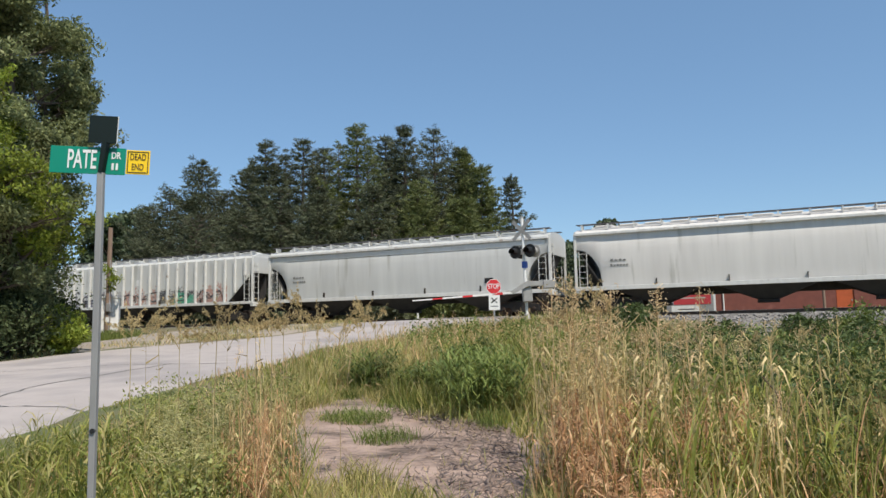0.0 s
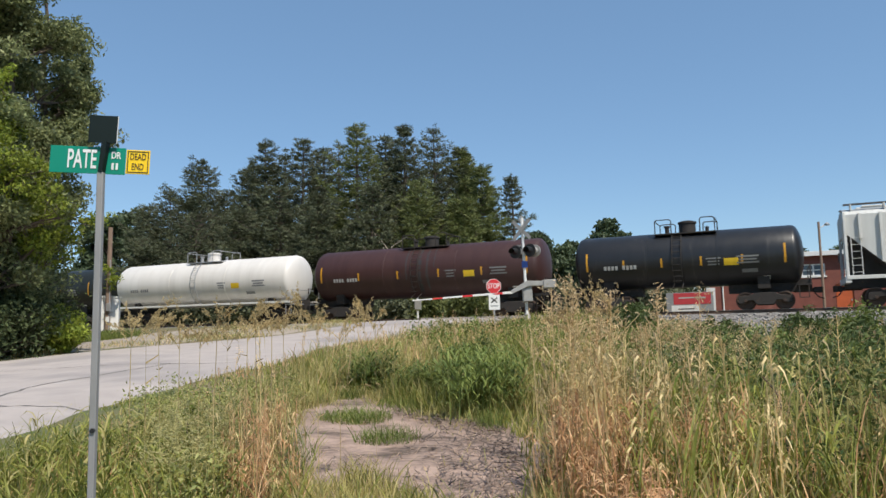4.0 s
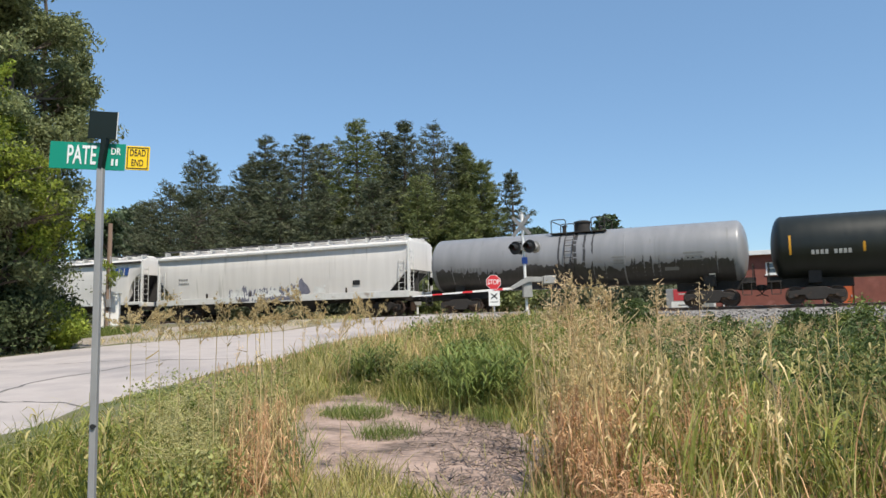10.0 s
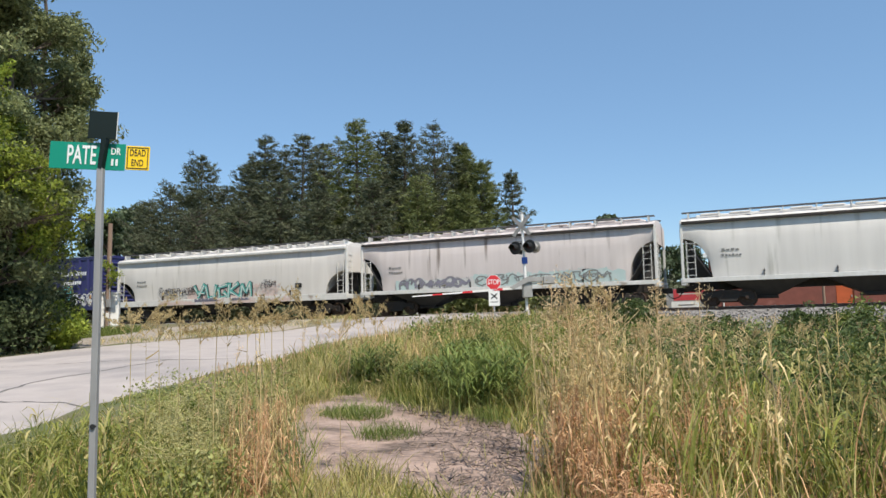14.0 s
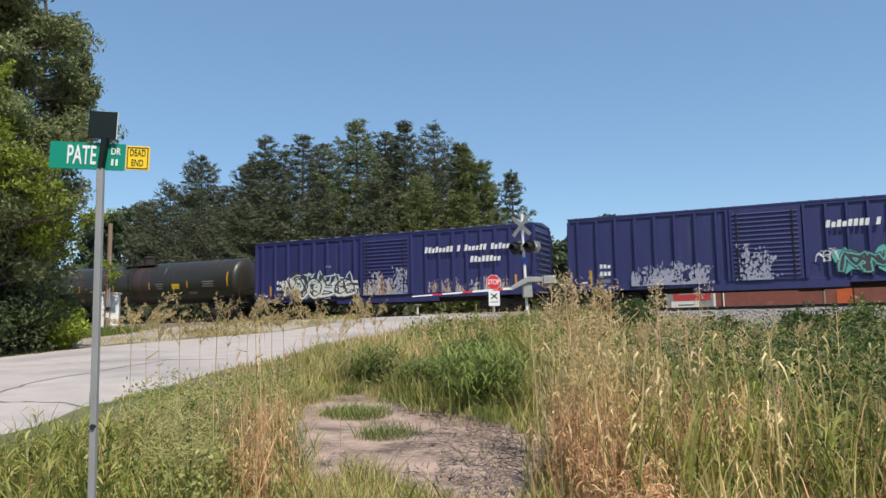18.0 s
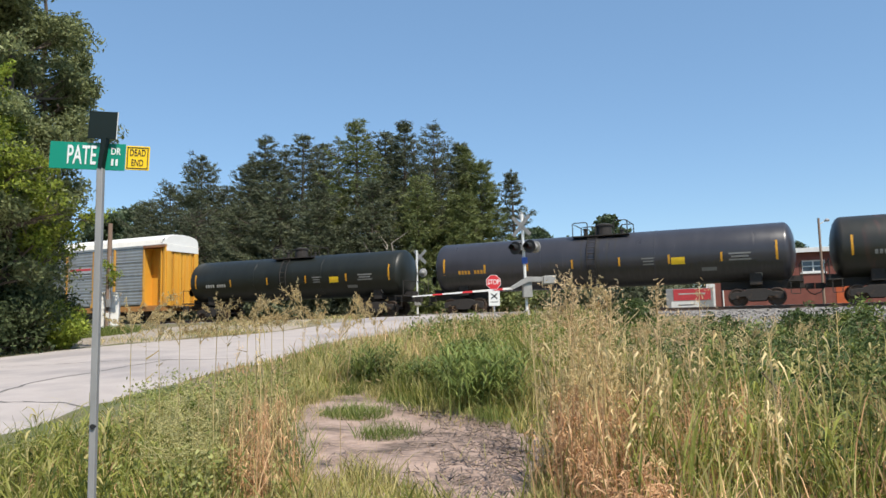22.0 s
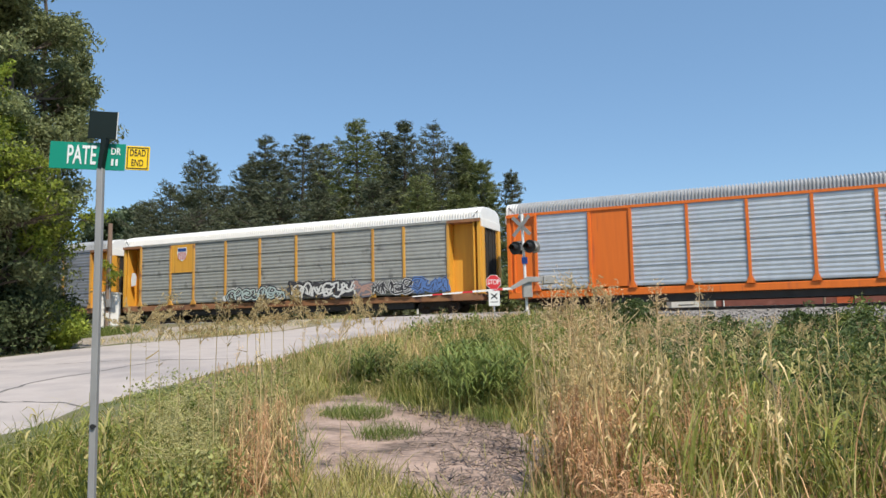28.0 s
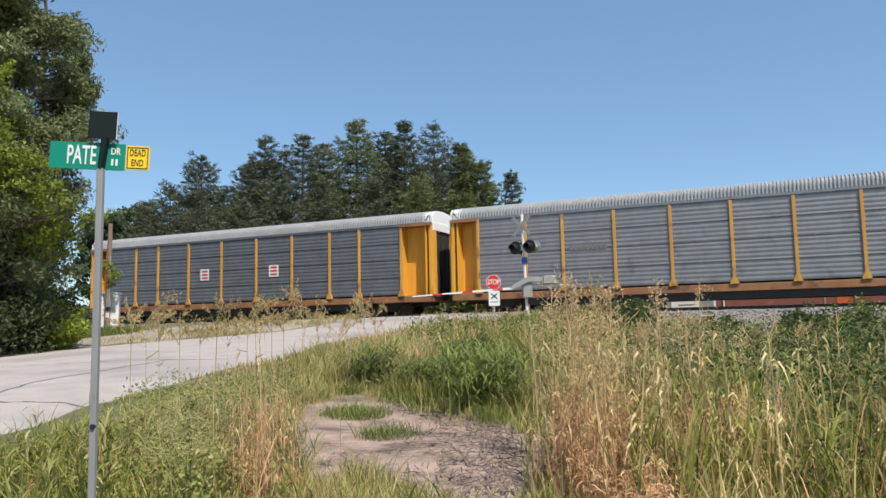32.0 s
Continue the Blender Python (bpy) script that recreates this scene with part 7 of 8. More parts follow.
# pines: column in the view, depth, top row
PINES = ((352, 84, 280, 8.2), (300, 88, 335, 5.4), (260, 92, 362, 5.0), (405, 90, 335, 5.6), (468, 80, 246, 4.4), (440, 86, 296, 4.8),
         (530, 79, 246, 4.6), (575, 84, 262, 4.6), (632, 76, 219, 4.6), (690, 80, 240, 4.8), (718, 77, 222, 4.2), (775, 78, 228, 4.4), (808, 82, 262, 4.4),
         (826, 80, 266, 3.4), (848, 76, 292, 3.0), (916, 78, 306, 2.1), (652, 70, 330, 4.4), (500, 72, 330, 4.6), (560, 70, 345, 4.4), (745, 71, 318, 4.4),
         (826, 70, 350, 3.2), (420, 74, 372, 4.6), (340, 76, 378, 4.6), (600, 92, 252, 4.6), (735, 92, 250, 4.6), (505, 94, 270, 4.6), (380, 96, 330, 5), (450, 98, 285, 5), (555, 98, 265, 5), (650, 98, 245, 5), (690, 100, 245, 5), (780, 98, 258, 5), (836, 96, 290, 3.6), (300, 98, 372, 5), (866, 92, 330, 2.8))
for k, (px, dep, row, sp) in enumerate(PINES):
    x, y = at_px(px, dep)
    hz = 574 - (px - 784) * math.tan(radians(1.16)) - row
    hgt = hz / 1300 * dep * 1.03 + 1.5 - ground_z(x, y)
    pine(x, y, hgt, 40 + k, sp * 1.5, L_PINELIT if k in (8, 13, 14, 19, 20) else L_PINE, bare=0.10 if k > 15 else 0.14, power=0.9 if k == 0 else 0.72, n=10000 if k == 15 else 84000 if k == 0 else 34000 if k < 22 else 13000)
# mixed trees farther off
for k, (px, dep, row, sp) in enumerate(((215, 150, 365, 6), (190, 140, 372, 6), (240, 160, 360, 6), (955, 150, 404, 6), (985, 160, 400, 6), (1010, 170, 410, 6), (1080, 130, 382, 6.0), (1058, 135, 397, 5.0), (1102, 135, 399, 5.0),
                                        (1040, 170, 422, 6), (1150, 150, 428, 5), (1185, 160, 428, 5), (1220, 170, 432, 6), (1530, 150, 402, 6), (1500, 165, 412, 6), (1560, 170, 405, 6), (1290, 190, 425, 6), (1400, 190, 420, 6), (160, 140, 380, 6), (925, 140, 420, 6), (1620, 150, 410, 6), (1700, 160, 405, 6))):
    x, y = at_px(px, dep)
    hz = 574 - (px - 784) * math.tan(radians(1.16)) - row
    far_tree(x, y, hz / 1300 * dep + 1.5 - 1.75, 90 + k, sp * 0.9)

# the broadleaf trees left of the road
pole()
broad_tree(-16.6, 27.5, 17.5, 385, 3.3, "tall broadleaf tree with olive-green leaves beside the road", n=76000, leaf=0.09, low=0.12, clump=0.68)
broad_tree(-20.5, 31.5, 16.0, 8, 3.6, "tall broadleaf tree with dark green leaves beside the road", n=64000, leaf=0.095, low=0.1, clump=0.95)
broad_tree(-22.5, 27.0, 17.0, 9, 4.4, "tall broadleaf tree with dark green leaves beside the road", n=20000, leaf=0.15, low=0.1, clump=0.85)
broad_tree(-16.1, 25.4, 9.3, 10, 3.0, "young tree at the road's edge, its leaves coloured bright as in sunlight", n=24000, leaf=0.085, material=L_TREELIT, low=0.28, clump=0.38)
broad_tree(-18.7, 33.6, 18.6, 23, 2.5, "tall broadleaf tree behind the road's edge", n=30000, leaf=0.10, low=0.5, clump=0.7)
broad_tree(-20.4, 35.5, 9.0, 11, 2.2, "young green tree beside the white cabinet", n=16000, leaf=0.12, low=0.05, clump=0.8)
# back trees and understorey take the leaf colour with shade put in
broad_tree(-26.5, 36.0, 14.0, 12, 4.4, "tree behind the road's edge, its leaves coloured dark as in shade", n=30000, leaf=0.13, material=L_SHADE, low=0.02, clump=1.2)
broad_tree(-25.5, 38.5, 12.0, 13, 3.6, "tree behind the road's edge, its leaves coloured dark as in shade", n=30000, leaf=0.13, material=L_SHADE, low=0.02, clump=1.2)
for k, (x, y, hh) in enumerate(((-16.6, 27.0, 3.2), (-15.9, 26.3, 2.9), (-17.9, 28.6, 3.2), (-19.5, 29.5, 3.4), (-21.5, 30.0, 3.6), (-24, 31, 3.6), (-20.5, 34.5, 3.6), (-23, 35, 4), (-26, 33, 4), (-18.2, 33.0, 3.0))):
    broad_tree(x, y, hh, 130 + k, 1.5, "dense understorey shrub, its leaves coloured dark as in deep shade", n=9000, leaf=0.09, material=L_SHADE, low=0.0, clump=0.75, name="shrub", tall=0.5)


def bush(x, y, r, hgt, seed, material, label, n=5000, leaf=0.06, name="bush", base=None):
    nr = np.random.default_rng(seed)
    z = ground_z(x, y) if base is None else base
    t = thing(name, Matrix.Translation((x, y, z)), label, "bush")
    g = Mesh()
    cs, rs = [], []
    rnd = random.Random(seed)
    for k in range(16):
        a, q = rnd.uniform(0, 2 * math.pi), math.sqrt(rnd.random())
        e = Vector((math.cos(a) * r * q, math.sin(a) * r * q, hgt * (0.5 + 0.5 * rnd.random()) * (1 - 0.35 * q)))
        g.tube((e.x * 0.15, e.y * 0.15, -0.1), e, 0.014, 0.005, n=5, caps=False)
        for j in (0.35, 0.65, 1.0):
            cs.append(tuple(e * j))
            rs.append(r * rnd.uniform(0.22, 0.4))
    part("stem", g.out("stem", M_BARK), t)
    v, f = leaf_cloud(cs, rs, n, leaf, nr, 0.8)
    part("foliage", quick_mesh("foliage", v, f, material), t)
    return t


bush(-14.9, 28.2, 1.3, 2.1, 201, L_TREELIT, "bright green bush at the road's far edge", 7000, 0.08)
bush(-15.9, 29.6, 1.0, 1.4, 202, L_TREELIT, "bright green bush at the road's far edge", 5000, 0.08)
thing("tree_stump", Matrix.Translation((-16.9, 29.0, ground_z(-16.9, 29.0))), "pale broken tree stump among the shrubs", "stump",
      me=Mesh().tube((0, 0, -0.2), (0.05, 0, 1.3), 0.17, 0.13, n=9).tube((0.02, 0, 0.9), (0.22, 0.05, 1.35), 0.07, 0.05, n=7).out("tree_stump", M_PALEBARK, smooth=True))
# shrubs along the far side of the track
for k, (px, dep, r, hh) in enumerate(((700, 60, 2.6, 3.6), (760, 62, 2.6, 3.4), (820, 60, 2.8, 4.0), (880, 62, 3.0, 5.0), (905, 66, 3.0, 5.4), (640, 66, 2.8, 3.4), (940, 72, 3, 4.6), (1120, 70, 3.0, 4.6), (1180, 72, 3.0, 4.2), (1000, 76, 3.2, 4.2), (1060, 76, 3.2, 4.2), (1230, 76, 3, 4.4),
                                     (560, 72, 3, 3.6), (480, 76, 3, 4), (400, 80, 3, 4), (320, 84, 3, 4), (260, 86, 3, 4), (215, 88, 3, 4))):
    x, y = at_px(px, dep)
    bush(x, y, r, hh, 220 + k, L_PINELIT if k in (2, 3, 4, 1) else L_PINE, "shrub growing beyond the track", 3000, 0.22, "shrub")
# pale dead limbs showing in the pines
for px, dep, seed in ((668, 66, 5), (690, 67, 6)):
    x, y = at_px(px, dep)
    g, tips = Mesh(), []
    limb(g, (0, 0, 0), (0.05, 0, 1), 7.4, 0.10, random.Random(seed), tips, 1, 0.12)
    thing("dead_tree", Matrix.Translation((x, y, 1.7)), "bare pale dead tree among the pines", "tree", me=g.out("dead_tree", M_PALEBARK, smooth=True))

# low scrub that closes the view under the cars
for k in range(22):
    px = 175 + 34 * k + (k * 37 % 17)
    x, y = at_px(px, 66 + (k * 13 % 9) + max(0, 500 - px) * 0.03)
    bush(x, y, 2.3, 2.6 + 0.25 * (k % 4), 300 + k, L_PINE, "low dark scrub beyond the track", 1500, 0.28, "shrub")
# ---- grass and weeds ----
NR = np.random.default_rng(11)
ROAD_POLY = [tuple(along(RIGHT_EDGE, k / 60)) for k in range(61)] + [tuple(along(LEFT_EDGE, k / 60)) for k in range(60, -1, -1)]
DIRT_POLY = [(-2.4, 11.4), (-2.0, 12.4), (-1.5, 13.2), (-0.9, 12.2), (-0.3, 11.2), (0.4, 10.5), (0.88, 9.6), (0.8, 8.2), (0.72, 6.3), (0.3, 5.6), (-0.6, 7.1), (-1.6, 7.1), (-2.1, 9.6)]


def inside(poly, x, y):
    x, y = np.asarray(x), np.asarray(y)
    r = np.zeros(x.shape, bool)
    n = len(poly)
    for i in range(n):
        (xa, ya), (xb, yb) = poly[i], poly[(i + 1) % n]
        c = ((ya > y) != (yb > y)) & (x < (xb - xa) * (y - ya) / (yb - ya + 1e-12) + xa)
        r ^= c
    return r


def clear(x, y, dirt=True):
    u, s = to_us(x, y)
    ok = ~inside(ROAD_POLY, x, y) & (u < 36.2) & ((s < -7) | (u < 30.5)) & (np.hypot(x, y) > 2.2)
    ok &= ~((x < -7.0) & (y > 30))
    if dirt:
        ok &= ~inside(DIRT_POLY, x, y)
    return ok


def patchy(x, y, k, ph):
    return 0.5 + 0.25 * np.sin(x * k + ph) + 0.25 * np.sin(y * k * 1.23 + 2 * ph + 0.7 * x * k)


def scatter(n, x0, x1, y0, y1, dirt=True, patch=None):
    x = NR.uniform(x0, x1, n)
    y = NR.uniform(y0, y1, n)
    ok = clear(x, y, dirt)
    if patch:
        ok &= NR.random(n) < patchy(x, y, *patch)
    return x[ok], y[ok]


def blades(x, y, hgt, width, bend, z=None, own=None):
    """Curved blades: three levels, tapering to a point."""
    n = len(x)
    hgt = hgt if own is None else hgt * own
    z = height(x, y) - 0.02 if z is None else z
    a = NR.uniform(0, 2 * np.pi, n)
    h = hgt * (0.55 + 0.75 * NR.random(n))
    b = bend * h * (0.3 + NR.random(n))
    w = width * (0.6 + 0.8 * NR.random(n))
    dx, dy = np.cos(a), np.sin(a)
    fa = NR.uniform(0, np.pi, n)
    px, py = np.cos(fa) * w / 2, np.sin(fa) * w / 2
    v = np.stack([np.stack([x - px, y - py, z], 1), np.stack([x + px, y + py, z], 1),
                  np.stack([x + dx * b * 0.3 - px * 0.9, y + dy * b * 0.3 - py * 0.9, z + h * 0.5], 1), np.stack([x + dx * b * 0.3 + px * 0.9, y + dy * b * 0.3 + py * 0.9, z + h * 0.5], 1),
                  np.stack([x + dx * b * 0.68 - px * 0.6, y + dy * b * 0.68 - py * 0.6, z + h * 0.82], 1), np.stack([x + dx * b * 0.68 + px * 0.6, y + dy * b * 0.68 + py * 0.6, z + h * 0.82], 1),
                  np.stack([x + dx * b, y + dy * b, z + h * 0.97], 1)], 1).reshape(-1, 3)
    i = np.arange(n)[:, None] * 7
    f = np.concatenate([i + q for q in ([0, 1, 3], [0, 3, 2], [2, 3, 5], [2, 5, 4], [4, 5, 6])])
    return v, f


def stuff(name, sets, material, label):
    vs, fs, o = [], [], 0
    for v, f in sets:
        vs.append(v)
        fs.append(f + o)
        o += len(v)
    ob = new(name, quick_mesh(name, np.concatenate(vs), np.concatenate(fs), material))
    return tagged(ob, label, "grass", kind="stuff")


def zone(n, x0, x1, y0, y1, hgt, width, bend, patch=None, dirt=True, lim=None, per=45, r=0.26):
    """Blades in tufts: each tuft has its own place, size and height."""
    m = max(4, n // per)
    cx, cy = NR.uniform(x0, x1, m), NR.uniform(y0, y1, m)
    cs = r * (0.5 + NR.random(m)) * (1 + 0.03 * np.abs(cy))
    ch = 0.5 + 0.85 * NR.random(m)
    k = NR.integers(0, m, n)
    x, y = cx[k] + NR.normal(0, 1, n) * cs[k], cy[k] + NR.normal(0, 1, n) * cs[k]
    far = np.hypot(x - cx[k], y - cy[k]) / (cs[k] + 1e-6)
    own = ch[k] * np.clip(1.15 - 0.25 * far, 0.4, 1.2)
    ey = np.array([q[1] for q in RIGHT_EDGE])
    ex = np.array([q[0] for q in RIGHT_EDGE])
    own *= np.clip((x - np.interp(y, ey, ex)) / 2.4, 0.3, 1.0)
    ok = clear(x, y, dirt)
    if patch:
        ok &= NR.random(n) < patchy(x, y, *patch)
    if lim is not None:
        ok &= lim(x, y)
    return blades(x[ok], y[ok], hgt, width, bend, own=own[ok])


def wedge(x, y):
    """What lies before the camera, a little wider than its view."""
    return np.abs(x) < 0.66 * y + 1.0


# short turf everywhere near, then the taller growth
def left_side(x, y):
    return wedge(x, y) & ((x < 2.5 + 0.08 * y) | (NR.random(len(x)) < 0.16))


stuff("green_grass", [zone(24000, -8, 9, 5, 14, 0.28, 0.012, 0.6, (0.9, 1.0), lim=wedge), zone(11000, 1.4, 9, 5.7, 13.5, 0.75, 0.014, 0.5, (0.8, 0.5), lim=wedge), zone(6500, -4.6, -1.5, 5.0, 9.5, 0.50, 0.013, 0.5, (1.2, 0.5), lim=wedge),
                      zone(30000, -12, 17, 13, 26, 0.56, 0.020, 0.5, (0.5, 2.0), lim=left_side), zone(4200, 0.3, 2.6, 12.2, 15, 0.8, 0.013, 0.5), zone(2600, -0.9, 0.6, 11.0, 13.5, 0.45, 0.011, 0.5),
                      zone(12000, -12, 8, 24, 36, 0.50, 0.036, 0.5, (0.4, 0.3), lim=wedge), zone(16000, -40, 40, -30, 5, 0.3, 0.03, 0.5), zone(16000, 12, 46, 2, 30, 0.5, 0.04, 0.4)],
      L_GRASS, "thick green roadside grass")
stuff("yellow_grass", [zone(23000, -8, 9, 5, 14, 0.34, 0.012, 0.6, (1.1, 3.0), lim=wedge), zone(5500, 1.4, 9, 5.4, 13.5, 0.72, 0.013, 0.45, (1.0, 2.5), lim=wedge), zone(9000, -3.4, 0.8, 11.5, 17.5, 0.42, 0.011, 0.5), zone(5000, -2.2, 1.6, 14, 18, 0.62, 0.012, 0.45), zone(3600, 0.2, 2.8, 10.8, 15, 0.75, 0.011, 0.45), zone(5000, -5.0, -1.5, 5.0, 11, 0.5, 0.008, 0.5, (1.5, 1.5), lim=wedge),
                       zone(36000, -12, 17, 14, 27, 0.58, 0.018, 0.45, (0.7, 0.2), lim=left_side),
                       zone(20000, -12, 8, 26, 36, 0.55, 0.030, 0.4, (0.5, 1.3), lim=wedge)], L_GRASSY, "yellowing summer grass")
def right_side(x, y):
    return wedge(x, y) & (x > 2.2 + 0.08 * y)


stuff("rough_grass", [zone(18000, 3, 20, 12, 22, 0.5, 0.016, 0.5, (0.8, 0.3), lim=right_side, per=60), zone(4000, 5, 26, 22, 34, 0.35, 0.022, 0.5, (0.6, 1.7), lim=right_side, per=60)], L_GREYWEED, "rough grey-green grass on the bank")
stuff("tan_grass", [zone(6500, 4, 20, 11, 24, 0.7, 0.014, 0.45, (0.9, 2.3), lim=right_side, per=60), zone(9000, -3, 4, 15, 30, 0.6, 0.018, 0.45, (0.8, 1.3))], L_TAN, "bleached tan grass")
stuff("dead_grass", [zone(3500, 1.0, 5.2, 5.0, 6.9, 0.30, 0.010, 0.7, (1.3, 0.2), lim=wedge), zone(2600, 0.9, 9, 5.2, 13, 0.8, 0.011, 0.4, (1.3, 0.9), lim=wedge), zone(3000, -5, -1.4, 5, 11, 0.5, 0.006, 0.5, (1.6, 2.2), lim=wedge), zone(12000, -6, 16, 13, 30, 0.7, 0.016, 0.4, (0.6, 1.1), lim=wedge)], L_RUSTY, "dead brown grass among the green")
# short turf round the camera's stand
def turf(n, r0, r1, hgt, width):
    a, q = NR.uniform(0, 2 * np.pi, n), np.sqrt(NR.uniform(r0 * r0, r1 * r1, n))
    x, y = np.cos(a) * q, np.sin(a) * q
    k = ~inside(ROAD_POLY, x, y) & ~((y > 5) & (np.abs(x) < 0.66 * y + 1.0))
    k &= NR.random(n) < 0.35 + patchy(x, y, 0.9, 1.7)
    return blades(x[k], y[k], hgt, width, 0.6)


stuff("near_turf", [turf(26000, 0.3, 7, 0.13, 0.012), turf(16000, 7, 20, 0.2, 0.03)], L_GRASS, "short green turf round the roadside")
stuff("near_dry_turf", [turf(16000, 0.3, 7, 0.14, 0.011), turf(10000, 7, 20, 0.2, 0.03)], L_GRASSY, "short yellowing turf round the roadside")
# fringe of short dry grass at the near edge of the bare patch
stuff("dry_fringe", [zone(9000, -2.0, 1.2, 5.2, 7.4, 0.20, 0.008, 0.6, lim=lambda x, y: y < 7.3 - 0.25 * np.abs(x)), zone(1500, -2.2, 0.7, 7.2, 12.4, 0.12, 0.008, 0.8, dirt=False, lim=lambda x, y: patchy(x, y, 2.6, 0.4) > 0.62)], L_GRASSY, "short dry grass round the bare patch")


stuff("patch_tufts", [zone(9000, -2.2, -0.3, 8.7, 12.3, 0.19, 0.008, 0.8, dirt=False, lim=lambda x, y: (np.hypot((x + 0.72) / 0.42, (y - 9.25) / 0.4) < 1) | (np.hypot((x + 1.32) / 0.55, (y - 11.0) / 0.5) < 1))], L_WEED, "green tufts on the bare patch")


def verge_growth():
    """Sparse dry grass on the gravel between the road and the track."""
    n = 30000
    x, y = NR.uniform(-17, -2, n), NR.uniform(26, 41, n)
    u, sx = to_us(x, y)
    k = ~inside(ROAD_POLY, x, y) & (u < 36.2) & (x < -4.2) & (patchy(x, y, 1.1, 0.6) > NR.uniform(0.1, 1.0, n)) & (x > -15.2 + 0.2 * (y - 28))
    x, y = x[k], y[k]
    h = len(x) // 2
    stuff("verge_grass", [blades(x[:h], y[:h], 0.24, 0.018, 0.9, z=height(x[:h], y[:h]) + 0.02)], L_TAN, "sparse dry grass on the gravel verge")
    stuff("verge_weeds", [blades(x[h:], y[h:], 0.24, 0.020, 0.9, z=height(x[h:], y[h:]) + 0.02)], L_PALEWEED, "low green weeds on the gravel verge")


verge_growth()
x, y = NR.normal(-17.7, 0.75, 2600), NR.normal(38.4, 1.0, 2600)
k = ~inside(ROAD_POLY, x, y)
stuff("cabinet_grass", [blades(x[k], y[k], 0.42, 0.022, 0.6)], L_WEED, "green grass at the foot of the white cabinet")


def bare_patch():
    # litter: dead stems lying flat, and clods
    nn = 1700
    x = NR.uniform(-2.8, 1.0, nn)
    y = NR.uniform(6, 13.2, nn)
    k = inside(DIRT_POLY, x, y)
    x, y = x[k], y[k]
    z = height(x, y) + 0.05
    a = NR.uniform(0, np.pi, len(x))
    l = NR.uniform(0.025, 0.12, len(x))
    w = NR.uniform(0.003, 0.007, len(x))
    d = np.stack([np.cos(a) * l, np.sin(a) * l, NR.uniform(-0.01, 0.03, len(x))], 1)
    e = np.stack([-np.sin(a) * w, np.cos(a) * w, np.zeros(len(x))], 1)
    p = np.stack([x, y, z], 1)
    v = np.stack([p - d - e, p + d - e * 0.5, p + d + e * 0.5, p - d + e], 1).reshape(-1, 3)
    i = np.arange(len(x))[:, None] * 4
    stuff("dry_litter", [(v, np.concatenate([i + [0, 1, 2], i + [0, 2, 3]]))], L_LITTER, "dry stems lying on the bare dirt")
    # rotted litter under the edge of the stand, thicker to darken the shaded ground
    nn = 3000
    x, y = NR.uniform(-0.9, 0.9, nn), NR.uniform(6.2, 12.2, nn)
    k = inside(DIRT_POLY, x, y) & (NR.random(nn) < np.clip((x + 0.5) / 1.1 + np.clip(y - 10, 0, 1), 0.05, 1)) & (patchy(x, y, 2.3, 0.9) > 0.42)
    x, y = x[k], y[k]
    a, l, w = NR.uniform(0, np.pi, len(x)), NR.uniform(0.02, 0.09, len(x)), NR.uniform(0.004, 0.012, len(x))
    p = np.stack([x, y, height(x, y) + 0.056], 1)
    d = np.stack([np.cos(a) * l, np.sin(a) * l, NR.uniform(-0.005, 0.03, len(x))], 1)
    e = np.stack([-np.sin(a) * w, np.cos(a) * w, NR.uniform(-0.006, 0.006, len(x))], 1)
    v = np.stack([p - d - e, p + d - e * 0.5, p + d + e * 0.5, p - d + e], 1).reshape(-1, 3)
    i = np.arange(len(x))[:, None] * 4
    stuff("litter_and_shade", [(v, np.concatenate([i + [0, 1, 2], i + [0, 2, 3]]))], L_DARKLITTER, "dark rotted litter on the bare dirt, thicker to deepen the stand's shade")


bare_patch()


